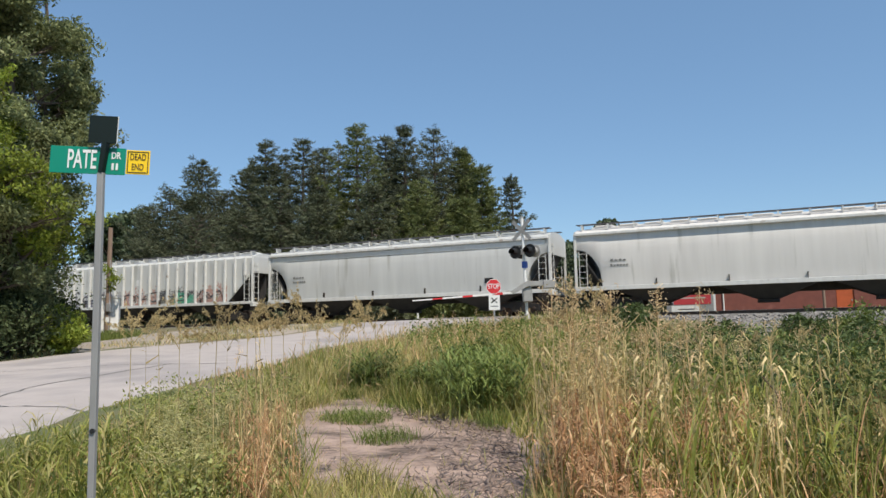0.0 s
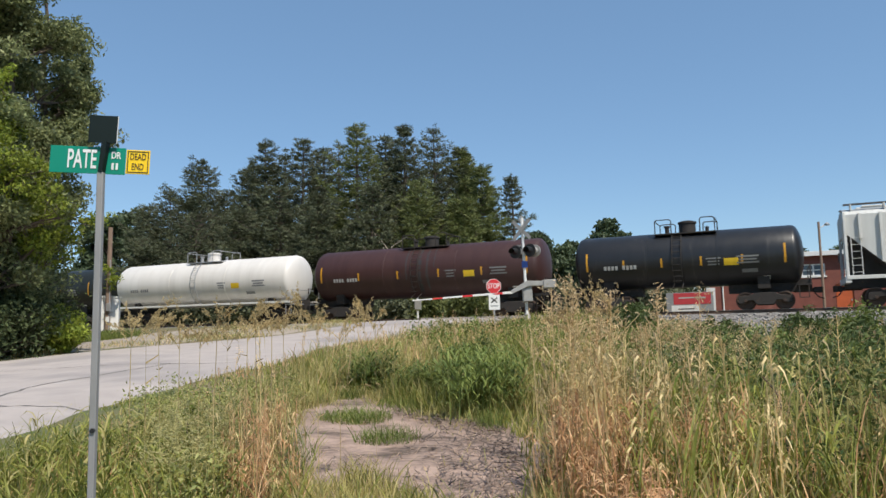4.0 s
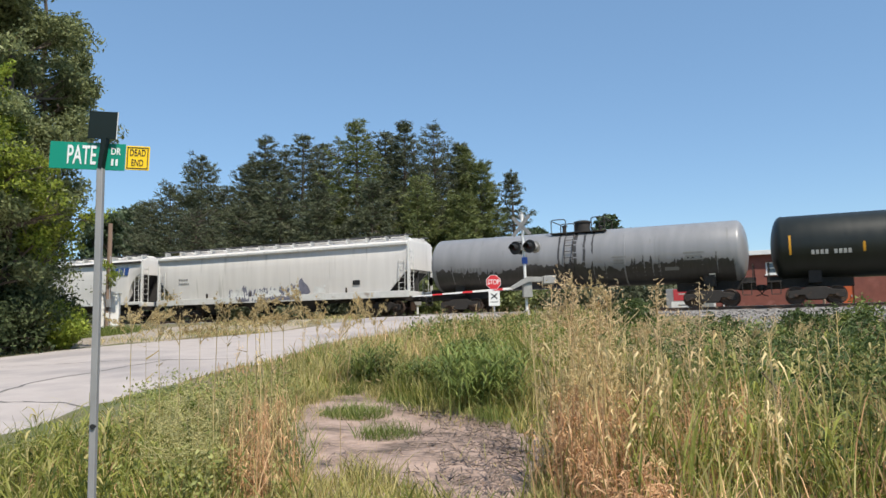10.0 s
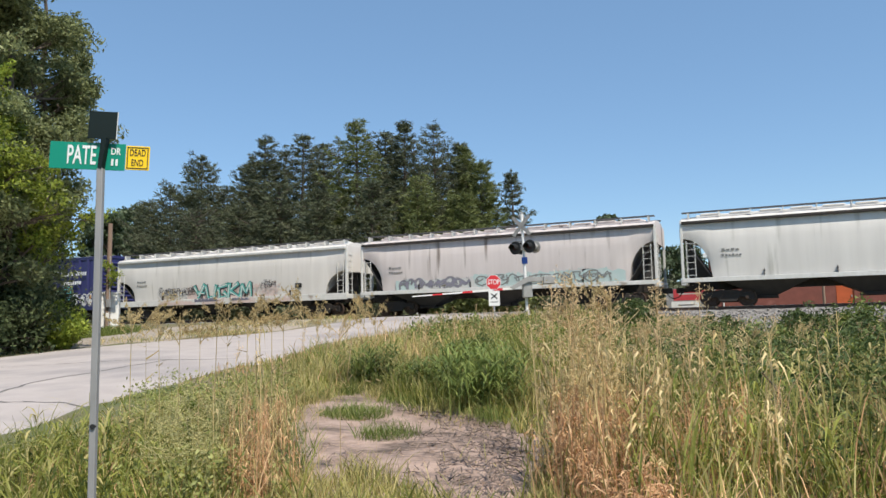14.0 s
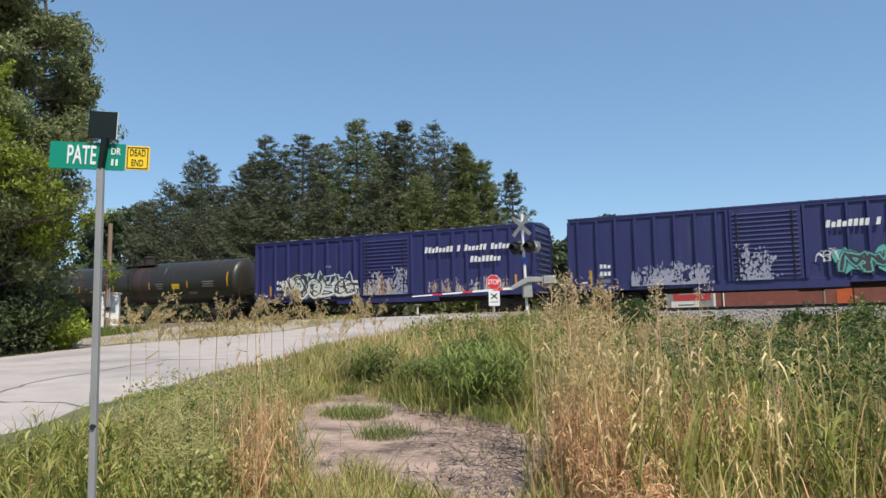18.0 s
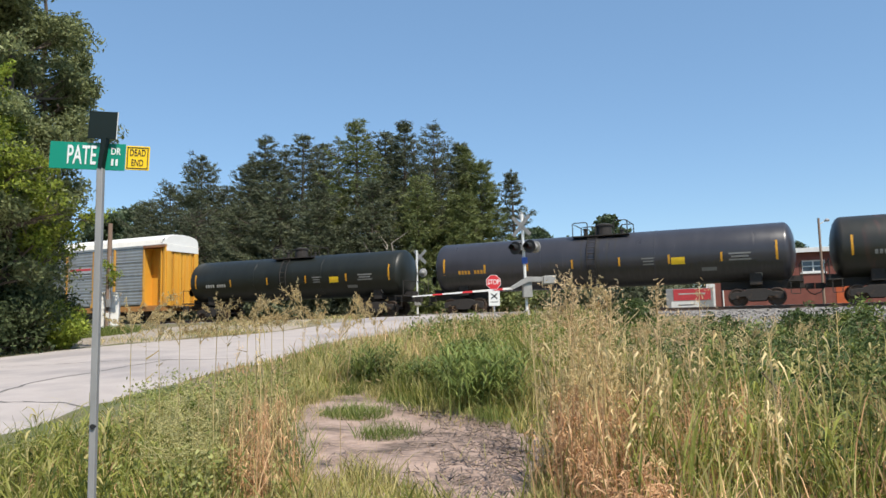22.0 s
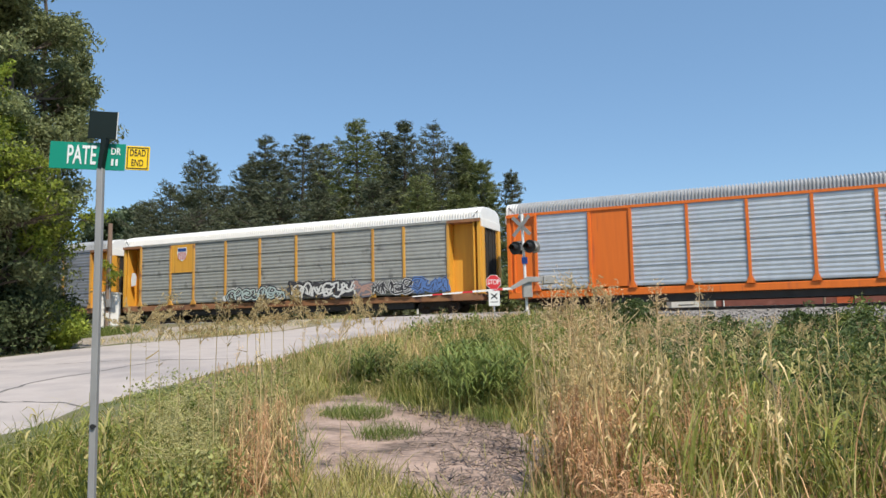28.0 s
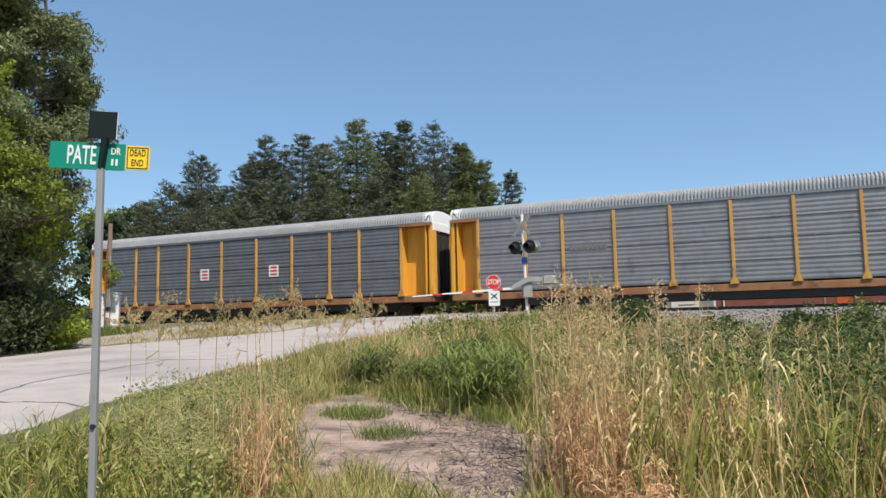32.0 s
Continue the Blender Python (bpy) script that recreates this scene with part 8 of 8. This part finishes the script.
def reed_mesh(seed, hgt, material_name, plume=0.42, leaves=7, airy=False, seeds=150, stem=0.0042):
    """One tall weed: stalk, arching leaves, and a branching seed head. Returns vertices and faces."""
    rnd = random.Random(seed)
    vs, fs = [], []

    def quad(p, q, w, w2=None):
        p, q = Vector(p), Vector(q)
        d = (q - p)
        side = d.cross(Vector((rnd.uniform(-1, 1), rnd.uniform(-1, 1), 0.2)))
        if side.length < 1e-6:
            return
        side.normalize()
        o = len(vs)
        w2 = w if w2 is None else w2
        vs.extend([tuple(p - side * w), tuple(p + side * w), tuple(q + side * w2), tuple(q - side * w2)])
        fs.extend([(o, o + 1, o + 2), (o, o + 2, o + 3)])

    lean = Vector((rnd.uniform(-0.10, 0.10), rnd.uniform(-0.10, 0.10), 1))
    pts = [Vector((0, 0, -0.05))]
    for k in range(5):
        pts.append(pts[-1] + (lean + Vector((rnd.uniform(-0.05, 0.05), rnd.uniform(-0.05, 0.05), 0))) * hgt / 5)
    for a, b in zip(pts, pts[1:]):
        quad(a, b, stem)
        quad(a, b, stem)
    for k in range(leaves):
        f = rnd.uniform(0.08, 0.72)
        p = pts[0].lerp(pts[-1], f)
        a = rnd.uniform(0, 6.28)
        ln = rnd.uniform(0.07, 0.18) if airy else rnd.uniform(0.08, 0.22)
        m = p + Vector((math.cos(a) * ln * 0.35, math.sin(a) * ln * 0.35, ln * 0.6))
        e = m + Vector((math.cos(a) * ln * 0.4, math.sin(a) * ln * 0.4, ln * rnd.uniform(-0.25, 0.5)))
        quad(p, m, 0.003, 0.006)
        quad(m, e, 0.006, 0.001)
    # seed head
    base = pts[0].lerp(pts[-1], 1 - plume / hgt)
    nb = 16 if airy else 11
    per = max(2, seeds // nb)
    for k in range(nb):
        f = (k + rnd.random()) / nb
        p = base.lerp(pts[-1], f)
        a = rnd.uniform(0, 6.28)
        ln = (plume * (0.55 if airy else 0.28)) * (1.05 - f * 0.8) * rnd.uniform(0.6, 1.2)
        e = p + Vector((math.cos(a) * ln, math.sin(a) * ln, ln * rnd.uniform(-0.1, 0.9)))
        quad(p, e, 0.0016)
        for j in range(per):
            c = p.lerp(e, rnd.uniform(0.25, 1.05)) + Vector((rnd.gauss(0, 1), rnd.gauss(0, 1), rnd.gauss(0, 1))) * (0.022 if airy else 0.016)
            d = Vector((rnd.gauss(0, 1), rnd.gauss(0, 1), rnd.gauss(0, 1))).normalized() * rnd.uniform(0.006, 0.014)
            quad(c - d, c + d, 0.0024)
    return np.array(vs), np.array(fs)


TAN_KINDS = [reed_mesh(300 + k, 1.0, "tan", 0.30, 6, False, 44) for k in range(5)]
def cane_mesh(seed, first=0.08, last=0.85):
    """A leafy green cane a metre tall with long arching leaves."""
    rnd = random.Random(seed)
    vs, fs = [], []
    lean = Vector((rnd.uniform(-0.15, 0.15), rnd.uniform(-0.15, 0.15), 1))

    def strip(pts, ws):
        d = (pts[-1] - pts[0])
        side = d.cross(Vector((0, 0, 1)))
        if side.length < 1e-4:
            side = Vector((1, 0, 0))
        side.normalize()
        o = len(vs)
        for p, w in zip(pts, ws):
            vs.extend([tuple(p - side * w), tuple(p + side * w)])
        for k in range(len(pts) - 1):
            a = o + 2 * k
            fs.extend([(a, a + 1, a + 3), (a, a + 3, a + 2)])

    strip([Vector((0, 0, -0.03)), lean * 0.5, lean * 0.97], [0.005, 0.004, 0.002])
    for k in range(9):
        p = lean * rnd.uniform(first, last)
        a = rnd.uniform(0, 6.28)
        ln = rnd.uniform(0.18, 0.36)
        o = Vector((math.cos(a), math.sin(a), 0))
        strip([p, p + o * ln * 0.3 + Vector((0, 0, ln * 0.42)), p + o * ln * 0.65 + Vector((0, 0, ln * 0.55)), p + o * ln + Vector((0, 0, ln * rnd.uniform(0.1, 0.5)))], [0.005, 0.012, 0.010, 0.001])
    return np.array(vs), np.array(fs)


CANES = [cane_mesh(360 + k) for k in range(7)]
REEDS = [cane_mesh(460 + k, 0.36, 0.95) for k in range(6)]
DRY_KINDS = [reed_mesh(340 + k, 1.0, "dry", 0.26, 14, False, 24, 0.0062) for k in range(5)]
AIRY_KINDS = [reed_mesh(320 + k, 1.0, "airy", 0.26 + 0.03 * k, 6, True, 150, 0.0034) for k in range(7)]


def stalk_mesh(seed):
    """A dead stalk a metre tall hung with curled, drooping leaves."""
    rnd = random.Random(seed)
    vs, fs = [], []

    def strip(pts, ws):
        d = pts[-1] - pts[0]
        side = d.cross(Vector((rnd.uniform(-1, 1), rnd.uniform(-1, 1), 0.3)))
        side.normalize()
        o = len(vs)
        for p, w in zip(pts, ws):
            vs.extend([tuple(p - side * w), tuple(p + side * w)])
        for k in range(len(pts) - 1):
            a = o + 2 * k
            fs.extend([(a, a + 1, a + 3), (a, a + 3, a + 2)])

    lean = Vector((rnd.uniform(-0.10, 0.10), rnd.uniform(-0.10, 0.10), 1))
    for q in range(2):
        strip([Vector((0, 0, -0.03)), lean * 0.5, lean], [0.0075, 0.0065, 0.0035])
    for k in range(13):
        p = lean * rnd.uniform(0.12, 0.92)
        a = rnd.uniform(0, 6.28)
        ln = rnd.uniform(0.07, 0.20)
        o = Vector((math.cos(a), math.sin(a), 0))
        bow = rnd.uniform(0.1, 0.5)
        strip([p, p + o * ln * 0.35 + Vector((0, 0, ln * bow)), p + o * ln * 0.6 + Vector((0, 0, ln * (bow - 0.25))), p + o * ln * 0.7 + Vector((rnd.uniform(-0.03, 0.03), 0, -ln * rnd.uniform(0.2, 0.7)))], [0.003, 0.0085, 0.0065, 0.001])
    for k in range(10):
        p = lean * rnd.uniform(0.78, 1.0)
        a = rnd.uniform(0, 6.28)
        strip([p, p + Vector((math.cos(a) * 0.05, math.sin(a) * 0.05, rnd.uniform(0.01, 0.09)))], [0.003, 0.002])
    return np.array(vs), np.array(fs)


STALKS = [stalk_mesh(420 + k) for k in range(6)]


def fan_mesh(seed):
    """A weed a metre tall whose head fans out into branches thick with dry seed."""
    rnd = random.Random(seed)
    vs, fs = [], []

    def quad(p, q, w, w2):
        d = q - p
        side = d.cross(Vector((rnd.uniform(-1, 1), rnd.uniform(-1, 1), 0.2)))
        if side.length < 1e-7:
            return
        side.normalize()
        o = len(vs)
        vs.extend([tuple(p - side * w), tuple(p + side * w), tuple(q + side * w2), tuple(q - side * w2)])
        fs.extend([(o, o + 1, o + 2), (o, o + 2, o + 3)])

    top = Vector((rnd.uniform(-0.03, 0.03), rnd.uniform(-0.03, 0.03), 0.87))
    quad(Vector((0, 0, -0.03)), top * 0.5, 0.0036, 0.003)
    quad(top * 0.5, top, 0.003, 0.0022)
    for k in range(4):                       # withered leaves up the stem
        p = top * rnd.uniform(0.25, 0.95)
        a = rnd.uniform(0, 6.28)
        e = p + Vector((math.cos(a), math.sin(a), rnd.uniform(-0.4, 0.8))) * rnd.uniform(0.03, 0.09)
        quad(p, e, 0.005, 0.002)
    for k in range(7):                       # arching branches, feathered along their outer part
        p = top * rnd.uniform(0.88, 1.0)
        a = rnd.choice((0.0, 3.14)) + rnd.gauss(0, 0.75)
        way = Vector((math.cos(a), math.sin(a), 0))
        out, up = rnd.uniform(0.05, 0.25), rnd.uniform(0.04, 0.17)

        def on(f):
            return p + way * out * f + Vector((0, 0, up * (1.7 * f - 0.75 * f * f)))

        for q in range(4):
            quad(on(q / 4), on((q + 1) / 4), 0.0026 - 0.0004 * q, 0.0022 - 0.0004 * q)
        for j in range(10):
            c = on(rnd.uniform(0.3, 1.0))
            tip = c + (way * rnd.uniform(-0.2, 1.0) + Vector((rnd.uniform(-0.7, 0.7), rnd.uniform(-0.7, 0.7), rnd.uniform(-0.35, 0.9)))) * rnd.uniform(0.015, 0.05)
            quad(c, tip, 0.0014, 0.0009)
            for i in range(6):
                m = c.lerp(tip, rnd.uniform(0.1, 1.1)) + Vector((rnd.gauss(0, 1), rnd.gauss(0, 1), rnd.gauss(0, 1))) * 0.005
                d = Vector((rnd.gauss(0, 1), rnd.gauss(0, 1), rnd.gauss(0, 1))).normalized() * rnd.uniform(0.004, 0.008)
                quad(m - d, m + d, 0.0026, 0.0016)
    return np.array(vs), np.array(fs)


FAN_KINDS = [fan_mesh(380 + k) for k in range(6)]


def plant(kinds, x, y, hgt, wide=1.0):
    """Copies of the kinds at those places; heights per plant."""
    sets = []
    for i in range(len(x)):
        v, f = kinds[i % len(kinds)]
        a = NR.uniform(0, 6.28)
        c, s = math.cos(a), math.sin(a)
        h = float(hgt[i])
        w = wide * (0.65 + 0.35 * h)
        q = np.stack([(v[:, 0] * c - v[:, 1] * s) * w, (v[:, 0] * s + v[:, 1] * c) * w, v[:, 2] * h], 1)
        q += np.array([x[i], y[i], ground_z(x[i], y[i])])
        sets.append((q, f))
    return sets


def clump_at(pxs, dep, n, spread):
    """Places round columns of the view at a depth."""
    xs, ys = [], []
    for px in pxs:
        cx = (px - 784) / 1300 * dep
        xs.append(NR.normal(cx, spread, n))
        ys.append(NR.normal(dep, spread * 1.4, n))
    return np.concatenate(xs), np.concatenate(ys)


# leafy canes: the near bank, behind the bare patch, and beside the road
def canes(n, x0, x1, y0, y1, lo, hi, patch=None):
    x, y = scatter(n, x0, x1, y0, y1, True, patch)
    k = wedge(x, y)
    x, y = x[k], y[k]
    return plant(CANES, x, y, NR.uniform(lo, hi, len(x)), 1.0)


stuff("green_canes", canes(700, 1.5, 8, 5.6, 13, 0.45, 1.1, (0.9, 0.4)) + canes(200, 0.0, 3.2, 13.0, 17.5, 0.6, 1.05) + canes(200, -4.2, -1.6, 5.4, 9, 0.4, 0.8, (1.3, 0.1)) + canes(300, 2, 16, 12, 22, 0.5, 0.9), L_GRASS, "leafy green canes with arching leaves")
stuff("yellow_canes", canes(140, 1.6, 6, 5.6, 13, 0.5, 1.1, (1.1, 2.0)) + canes(90, -4.2, -1.6, 5.4, 9, 0.4, 0.85, (1.5, 1.1)) + canes(300, -2, 16, 12, 24, 0.5, 0.95), L_GRASSY, "yellowing canes with arching leaves")
x, y = clump_at((636, 658, 684), 13.9, 20, 0.20)
stuff("dark_green_clump", plant(CANES, x, y, NR.uniform(0.45, 0.95, len(x)), 1.35), L_REED, "dark green clump of arching leaves behind the bare patch")
x, y = NR.uniform(0.0, 1.1, 130), NR.uniform(10.3, 12.2, 130)
stuff("tall_reeds", plant(REEDS, x, y, NR.uniform(0.55, 0.98, 130), 1.1), L_REED, "tall dark green reeds behind the bare patch")
x, y = clump_at((725, 750, 775), 12.9, 13, 0.2)
stuff("low_dark_growth", plant(REEDS, x, y, NR.uniform(0.35, 0.65, len(x)), 1.5), L_REED, "low dark arching growth at the edge of the bare patch")


def patch_rim():
    """Short ragged growth that eats into the rim of the bare patch."""
    sets = []
    for (xa, ya), (xb, yb) in zip(DIRT_POLY, DIRT_POLY[1:] + DIRT_POLY[:1]):
        n = int(260 * math.hypot(xb - xa, yb - ya))
        f = NR.random(n)
        hold = np.floor(f * 4 * math.hypot(xb - xa, yb - ya))
        x = xa + (xb - xa) * f + NR.normal(0, 0.10, n) + 0.16 * np.sin(hold * 2.4 + xa)
        y = ya + (yb - ya) * f + NR.normal(0, 0.16, n) + 0.16 * np.sin(hold * 1.7 + ya)
        sets.append(blades(x, y, 0.24, 0.009, 0.8))
    return sets


rim = patch_rim()[:6] + patch_rim()[-3:]
stuff("patch_rim_grass", rim[0::2], L_GRASSY, "short ragged yellow grass round the bare patch")
stuff("patch_rim_weeds", rim[1::2], L_WEED, "short ragged green growth round the bare patch")
# the dry stand right of the bare patch: ragged clumps with gaps
def clumps(centres, n, sx, sy):
    x = np.concatenate([NR.normal(a, sx, n) for a, b in centres])
    y = np.concatenate([NR.normal(b, sy, n) for a, b in centres])
    ok = ~inside(DIRT_POLY, x, y)
    return x[ok], y[ok]


x, y = clumps([(0.98, 6.2), (1.12, 6.7), (1.30, 6.3), (1.28, 7.3), (1.55, 6.8), (1.8, 7.6), (2.1, 6.6), (1.45, 8.4), (1.9, 9.2), (2.7, 7.2)], 11, 0.11, 0.22)
stuff("dry_weed_stand", plant(DRY_KINDS, x, y, NR.uniform(0.35, 0.95, len(x))), L_RUSTY, "ragged stand of dry rusty-tan weeds")
x, y = clumps([(1.05, 6.4), (1.2, 7.0), (1.45, 6.9), (1.6, 7.6), (1.5, 8.2)], 9, 0.12, 0.25)
stuff("tall_tan_grass", plant(TAN_KINDS, x, y, NR.uniform(0.9, 1.55, len(x))), L_STRAW, "tall tan seed-headed grass")
x, y = clumps([(1.0, 6.3), (1.15, 6.9), (1.35, 6.5), (1.55, 7.2), (1.8, 6.9), (2.15, 7.4), (2.6, 7.0), (1.6, 8.4)], 10, 0.14, 0.26)
stuff("withered_stalks", plant(STALKS, x, y, NR.uniform(0.35, 0.85, len(x)), 1.0), L_RUSTY, "withered rusty stalks with drooping leaves")
x, y = clumps([(1.05, 6.5), (1.25, 6.8), (1.5, 7.0), (1.9, 7.4), (2.4, 7.2), (2.2, 8.6), (1.7, 6.2), (2.3, 6.3)], 6, 0.2, 0.3)
x6, y6 = clumps([(2.9, 7.6), (3.5, 7.8), (4.2, 8.2), (3.7, 6.9)], 2, 0.3, 0.3)
x, y = np.concatenate([x, x6]), np.concatenate([y, y6])
x5, y5 = NR.uniform(1.0, 1.75, 60), NR.uniform(5.15, 6.3, 60)
stuff("low_withered_stalks", plant(STALKS, x5, y5, NR.uniform(0.22, 0.5, 60), 1.2), L_RUSTY, "low withered stalks along the foot of the bank")
stuff("straw_stalks", plant(STALKS, x, y, NR.uniform(0.8, 1.45, len(x)), 1.0), L_STRAW, "tall pale straw stalks with curled leaves")
# airy tall weeds standing up before the train
sets = []
for k, (px, hh, wd) in enumerate(((232, 1.74, 0.9), (262, 1.80, 1.0), (288, 1.72, 0.8), (318, 1.74, 0.8), (352, 1.66, 0.7), (376, 1.74, 0.9), (398, 1.66, 0.7), (432, 1.76, 0.9), (458, 1.83, 1.1), (480, 1.80, 1.0), (502, 1.74, 0.8), (540, 1.84, 0.7), (562, 1.70, 0.6), (600, 1.66, 0.6), (644, 1.82, 0.7), (662, 1.72, 0.6))):
    dep = 7.0 + NR.uniform(-0.4, 0.5)
    sets += plant([FAN_KINDS[k % 6]], [(px - 784) / 1300 * dep], [dep], [hh * (1.02 + 0.02 * (dep - 7))], 1.15 * wd)
for px, hh, wd in ((985, 1.75, 0.8), (1040, 1.88, 0.9), (1062, 1.92, 0.8), (1085, 1.80, 0.9), (1020, 1.62, 0.8), (1205, 1.5, 0.9), (1330, 1.42, 0.8), (1440, 1.36, 0.8), (1150, 1.42, 0.8), (1270, 1.3, 0.8), (930, 1.5, 0.5)):
    sets += plant([FAN_KINDS[len(sets) % 6]], [(px - 784) / 1300 * 7.4], [7.4 + NR.uniform(-0.3, 0.5)], [hh], wd)
stuff("fanned_weeds", sets, L_FAN, "tall dry weeds with fanned, feathery seed heads")
x, y = scatter(170, -3.6, -1.7, 5.4, 8.5, True, (1.1, 0.3))
k = x > -0.40 * y
x, y = x[k], y[k]
stuff("roadside_plumes", plant(AIRY_KINDS, x, y, NR.uniform(0.6, 0.98, len(x)), 1.2), L_PALEPLUME, "pale airy weeds beside the road")
x2, y2 = clump_at((960, 985, 1010, 1035, 1060, 1085, 1110, 1150, 1200), 7.6, 2, 0.12)
x3, y3 = scatter(60, 2.2, 9, 6.5, 14.5, True, (0.8, 0.2))
k = wedge(x3, y3)
x3, y3 = x3[k], y3[k]
stuff("airy_weeds", plant(AIRY_KINDS, np.concatenate([x2, x3]), np.concatenate([y2, y3]),
                          np.concatenate([NR.uniform(1.35, 2.02, len(x2)), NR.uniform(0.7, 1.2, len(x3))]), 1.15), L_PLUME, "tall airy seed-headed weeds, dry and tan")
# dry stems left of the patch
x, y = NR.normal(-1.60, 0.12, 120), NR.uniform(5.8, 6.9, 120)
stuff("dry_stems", plant(STALKS, x[:85], y[:85], NR.uniform(0.4, 0.98, 85), 0.55), L_RUSTY, "dry rusty stems beside the bare patch")
x, y = np.concatenate([x[85:], [-1.50, -1.55]]), np.concatenate([y[85:], [6.15, 6.3]])
stuff("straw_stems", plant(STALKS, x, y, np.concatenate([NR.uniform(0.45, 1.05, 35), [1.55, 1.25]]), 0.55), L_STRAW, "pale golden straw stems beside the bare patch")
# upright leafy stalks through the bank grass and beside the road
x, y = scatter(260, 1.7, 6.5, 5.6, 9.5, True, (1.4, 0.6))
k = wedge(x, y)
x, y = x[k], y[k]
x4, y4 = scatter(160, -4.2, -1.7, 5.5, 9, True, (1.6, 1.9))
k = x4 > -0.42 * y4
x4, y4 = x4[k], y4[k]
h4 = np.concatenate([NR.uniform(0.5, 1.05, len(x)), NR.uniform(0.45, 0.85, len(x4))])
stuff("leafy_stalks", plant(DRY_KINDS, np.concatenate([x, x4]), np.concatenate([y, y4]), h4, 1.1), L_GRASSY, "upright yellow-green leafy stalks")
g = Mesh().path([(3.02, 7.1, 0.98), (3.13, 7.12, 0.86), (3.2, 7.15, 0.74), (3.24, 7.16, 0.3), (3.26, 7.16, ground_z(3.26, 7.16) - 0.05)], 0.009, 5)
thing("broken_stem", Matrix.Identity(4), "dark broken weed stem among the bank grass", "stem", me=g.out("broken_stem", M_BARK))
# mixed tan heads farther back
x, y = scatter(1000, -4, 18, 12, 34, True, (0.5, 0.9))
k = wedge(x, y)
stuff("seed_heads", plant(TAN_KINDS, x[k][:240], y[k][:240], NR.uniform(0.6, 1.1, 240), 1.5), L_PLUME, "scattered tan seed heads")
# green leafy weeds
def leafy(n, x0, x1, y0, y1, hgt, leaf, material, name, label, lim=None, per=46):
    x, y = scatter(n, x0, x1, y0, y1)
    k = wedge(x, y) if lim is None else wedge(x, y) & lim(x, y)
    x, y = x[k], y[k]
    sets = []
    for i in range(len(x)):
        h = hgt * NR.uniform(0.6, 1.25)
        z = ground_z(x[i], y[i])
        c = [(x[i] + NR.normal(0, 0.07), y[i] + NR.normal(0, 0.07), z + h * q) for q in (0.25, 0.5, 0.75, 0.95)]
        sets.append(leaf_cloud(c, [0.20 * h + 0.05] * 4, per, leaf, NR, 0.9))
    stuff(name, sets, material, label)


leafy(420, -4.6, -1.5, 5.2, 12, 0.55, 0.024, L_PALEWEED, "leafy_weeds", "pale leafy green weeds beside the road", lim=lambda x, y: ~inside(DIRT_POLY, x, y) & (x > -0.43 * y))
leafy(420, 2.5, 22, 7, 22, 0.75, 0.045, L_WEED, "bank_weeds", "leafy green weeds on the bank")
leafy(180, 2.6, 6.5, 5.4, 9, 0.5, 0.02, L_DARKWEED, "dark_undergrowth", "dark low undergrowth among the bank grass")
leafy(420, 3.6, 10, 7, 15, 0.85, 0.04, L_DARKWEED, "dark_bank_weeds", "dark leafy weeds among the bank grass")
leafy(150, 5, 26, 17, 34, 0.6, 0.06, L_GREYWEED, "grey_weeds", "rough grey-green weeds below the ballast", per=60)
leafy(300, -1.2, 8, 13.2, 26, 0.8, 0.045, L_WEED, "tall_green_weeds", "tall green weeds behind the bare patch", per=60, lim=lambda x, y: (x > 0.3) | (y > 18))
for k, (px, dep, r, hh) in enumerate(((1520, 20, 0.9, 1.55), (1440, 23, 0.9, 1.5), (1540, 19, 0.7, 1.2), (1265, 24, 0.7, 1.2), (1110, 25, 0.7, 1.75), (1130, 26, 0.8, 1.7), (1410, 21, 0.7, 1.2), (1480, 22, 0.7, 1.2), (840, 14.5, 0.55, 0.95), (1500, 14, 0.8, 0.9), (1400, 15, 0.7, 0.8), (1560, 13, 0.6, 0.9), (322, 7.4, 0.13, 0.95))):
    x, y = at_px(px, dep)
    bush(x, y, r, hh, 260 + k, L_TREELIT if k == 12 else L_WEED if k == 0 else L_DARKWEED, "green bush among the roadside weeds", 3600 if k < 12 else 500, 0.055 if k < 12 else 0.04)


# ---- everything that moves ----
def motions():
    times = [i * 1.0 for i in range(33)]
    for car, s in CARS:
        walk(car, [(t, car_at(s, t)) for t in times])
    # wheels roll while their car is near; less than a quarter turn from row to row
    for axle, dx, s in AXLES:
        rows = [(0.0, 0.0)]
        for k in range(1, 32 * FPS):
            t = k / FPS
            at = s + run_at(t)
            if -46 < at < 34:
                rows.append((t, run_at(t) / 0.415))
        if len(rows) > 1:
            rows[0] = (0.0, rows[1][1] if rows[1][0] > 0.05 else 0.0)
        rows.append((32.0, rows[-1][1] + (0.5 if rows[-1][0] > 31.9 else 0.0)))
        walk(axle, [(t, Matrix.Translation((dx, 0, 0.42)) @ Matrix.Rotation(a, 4, "Y")) for t, a in rows])


motions()
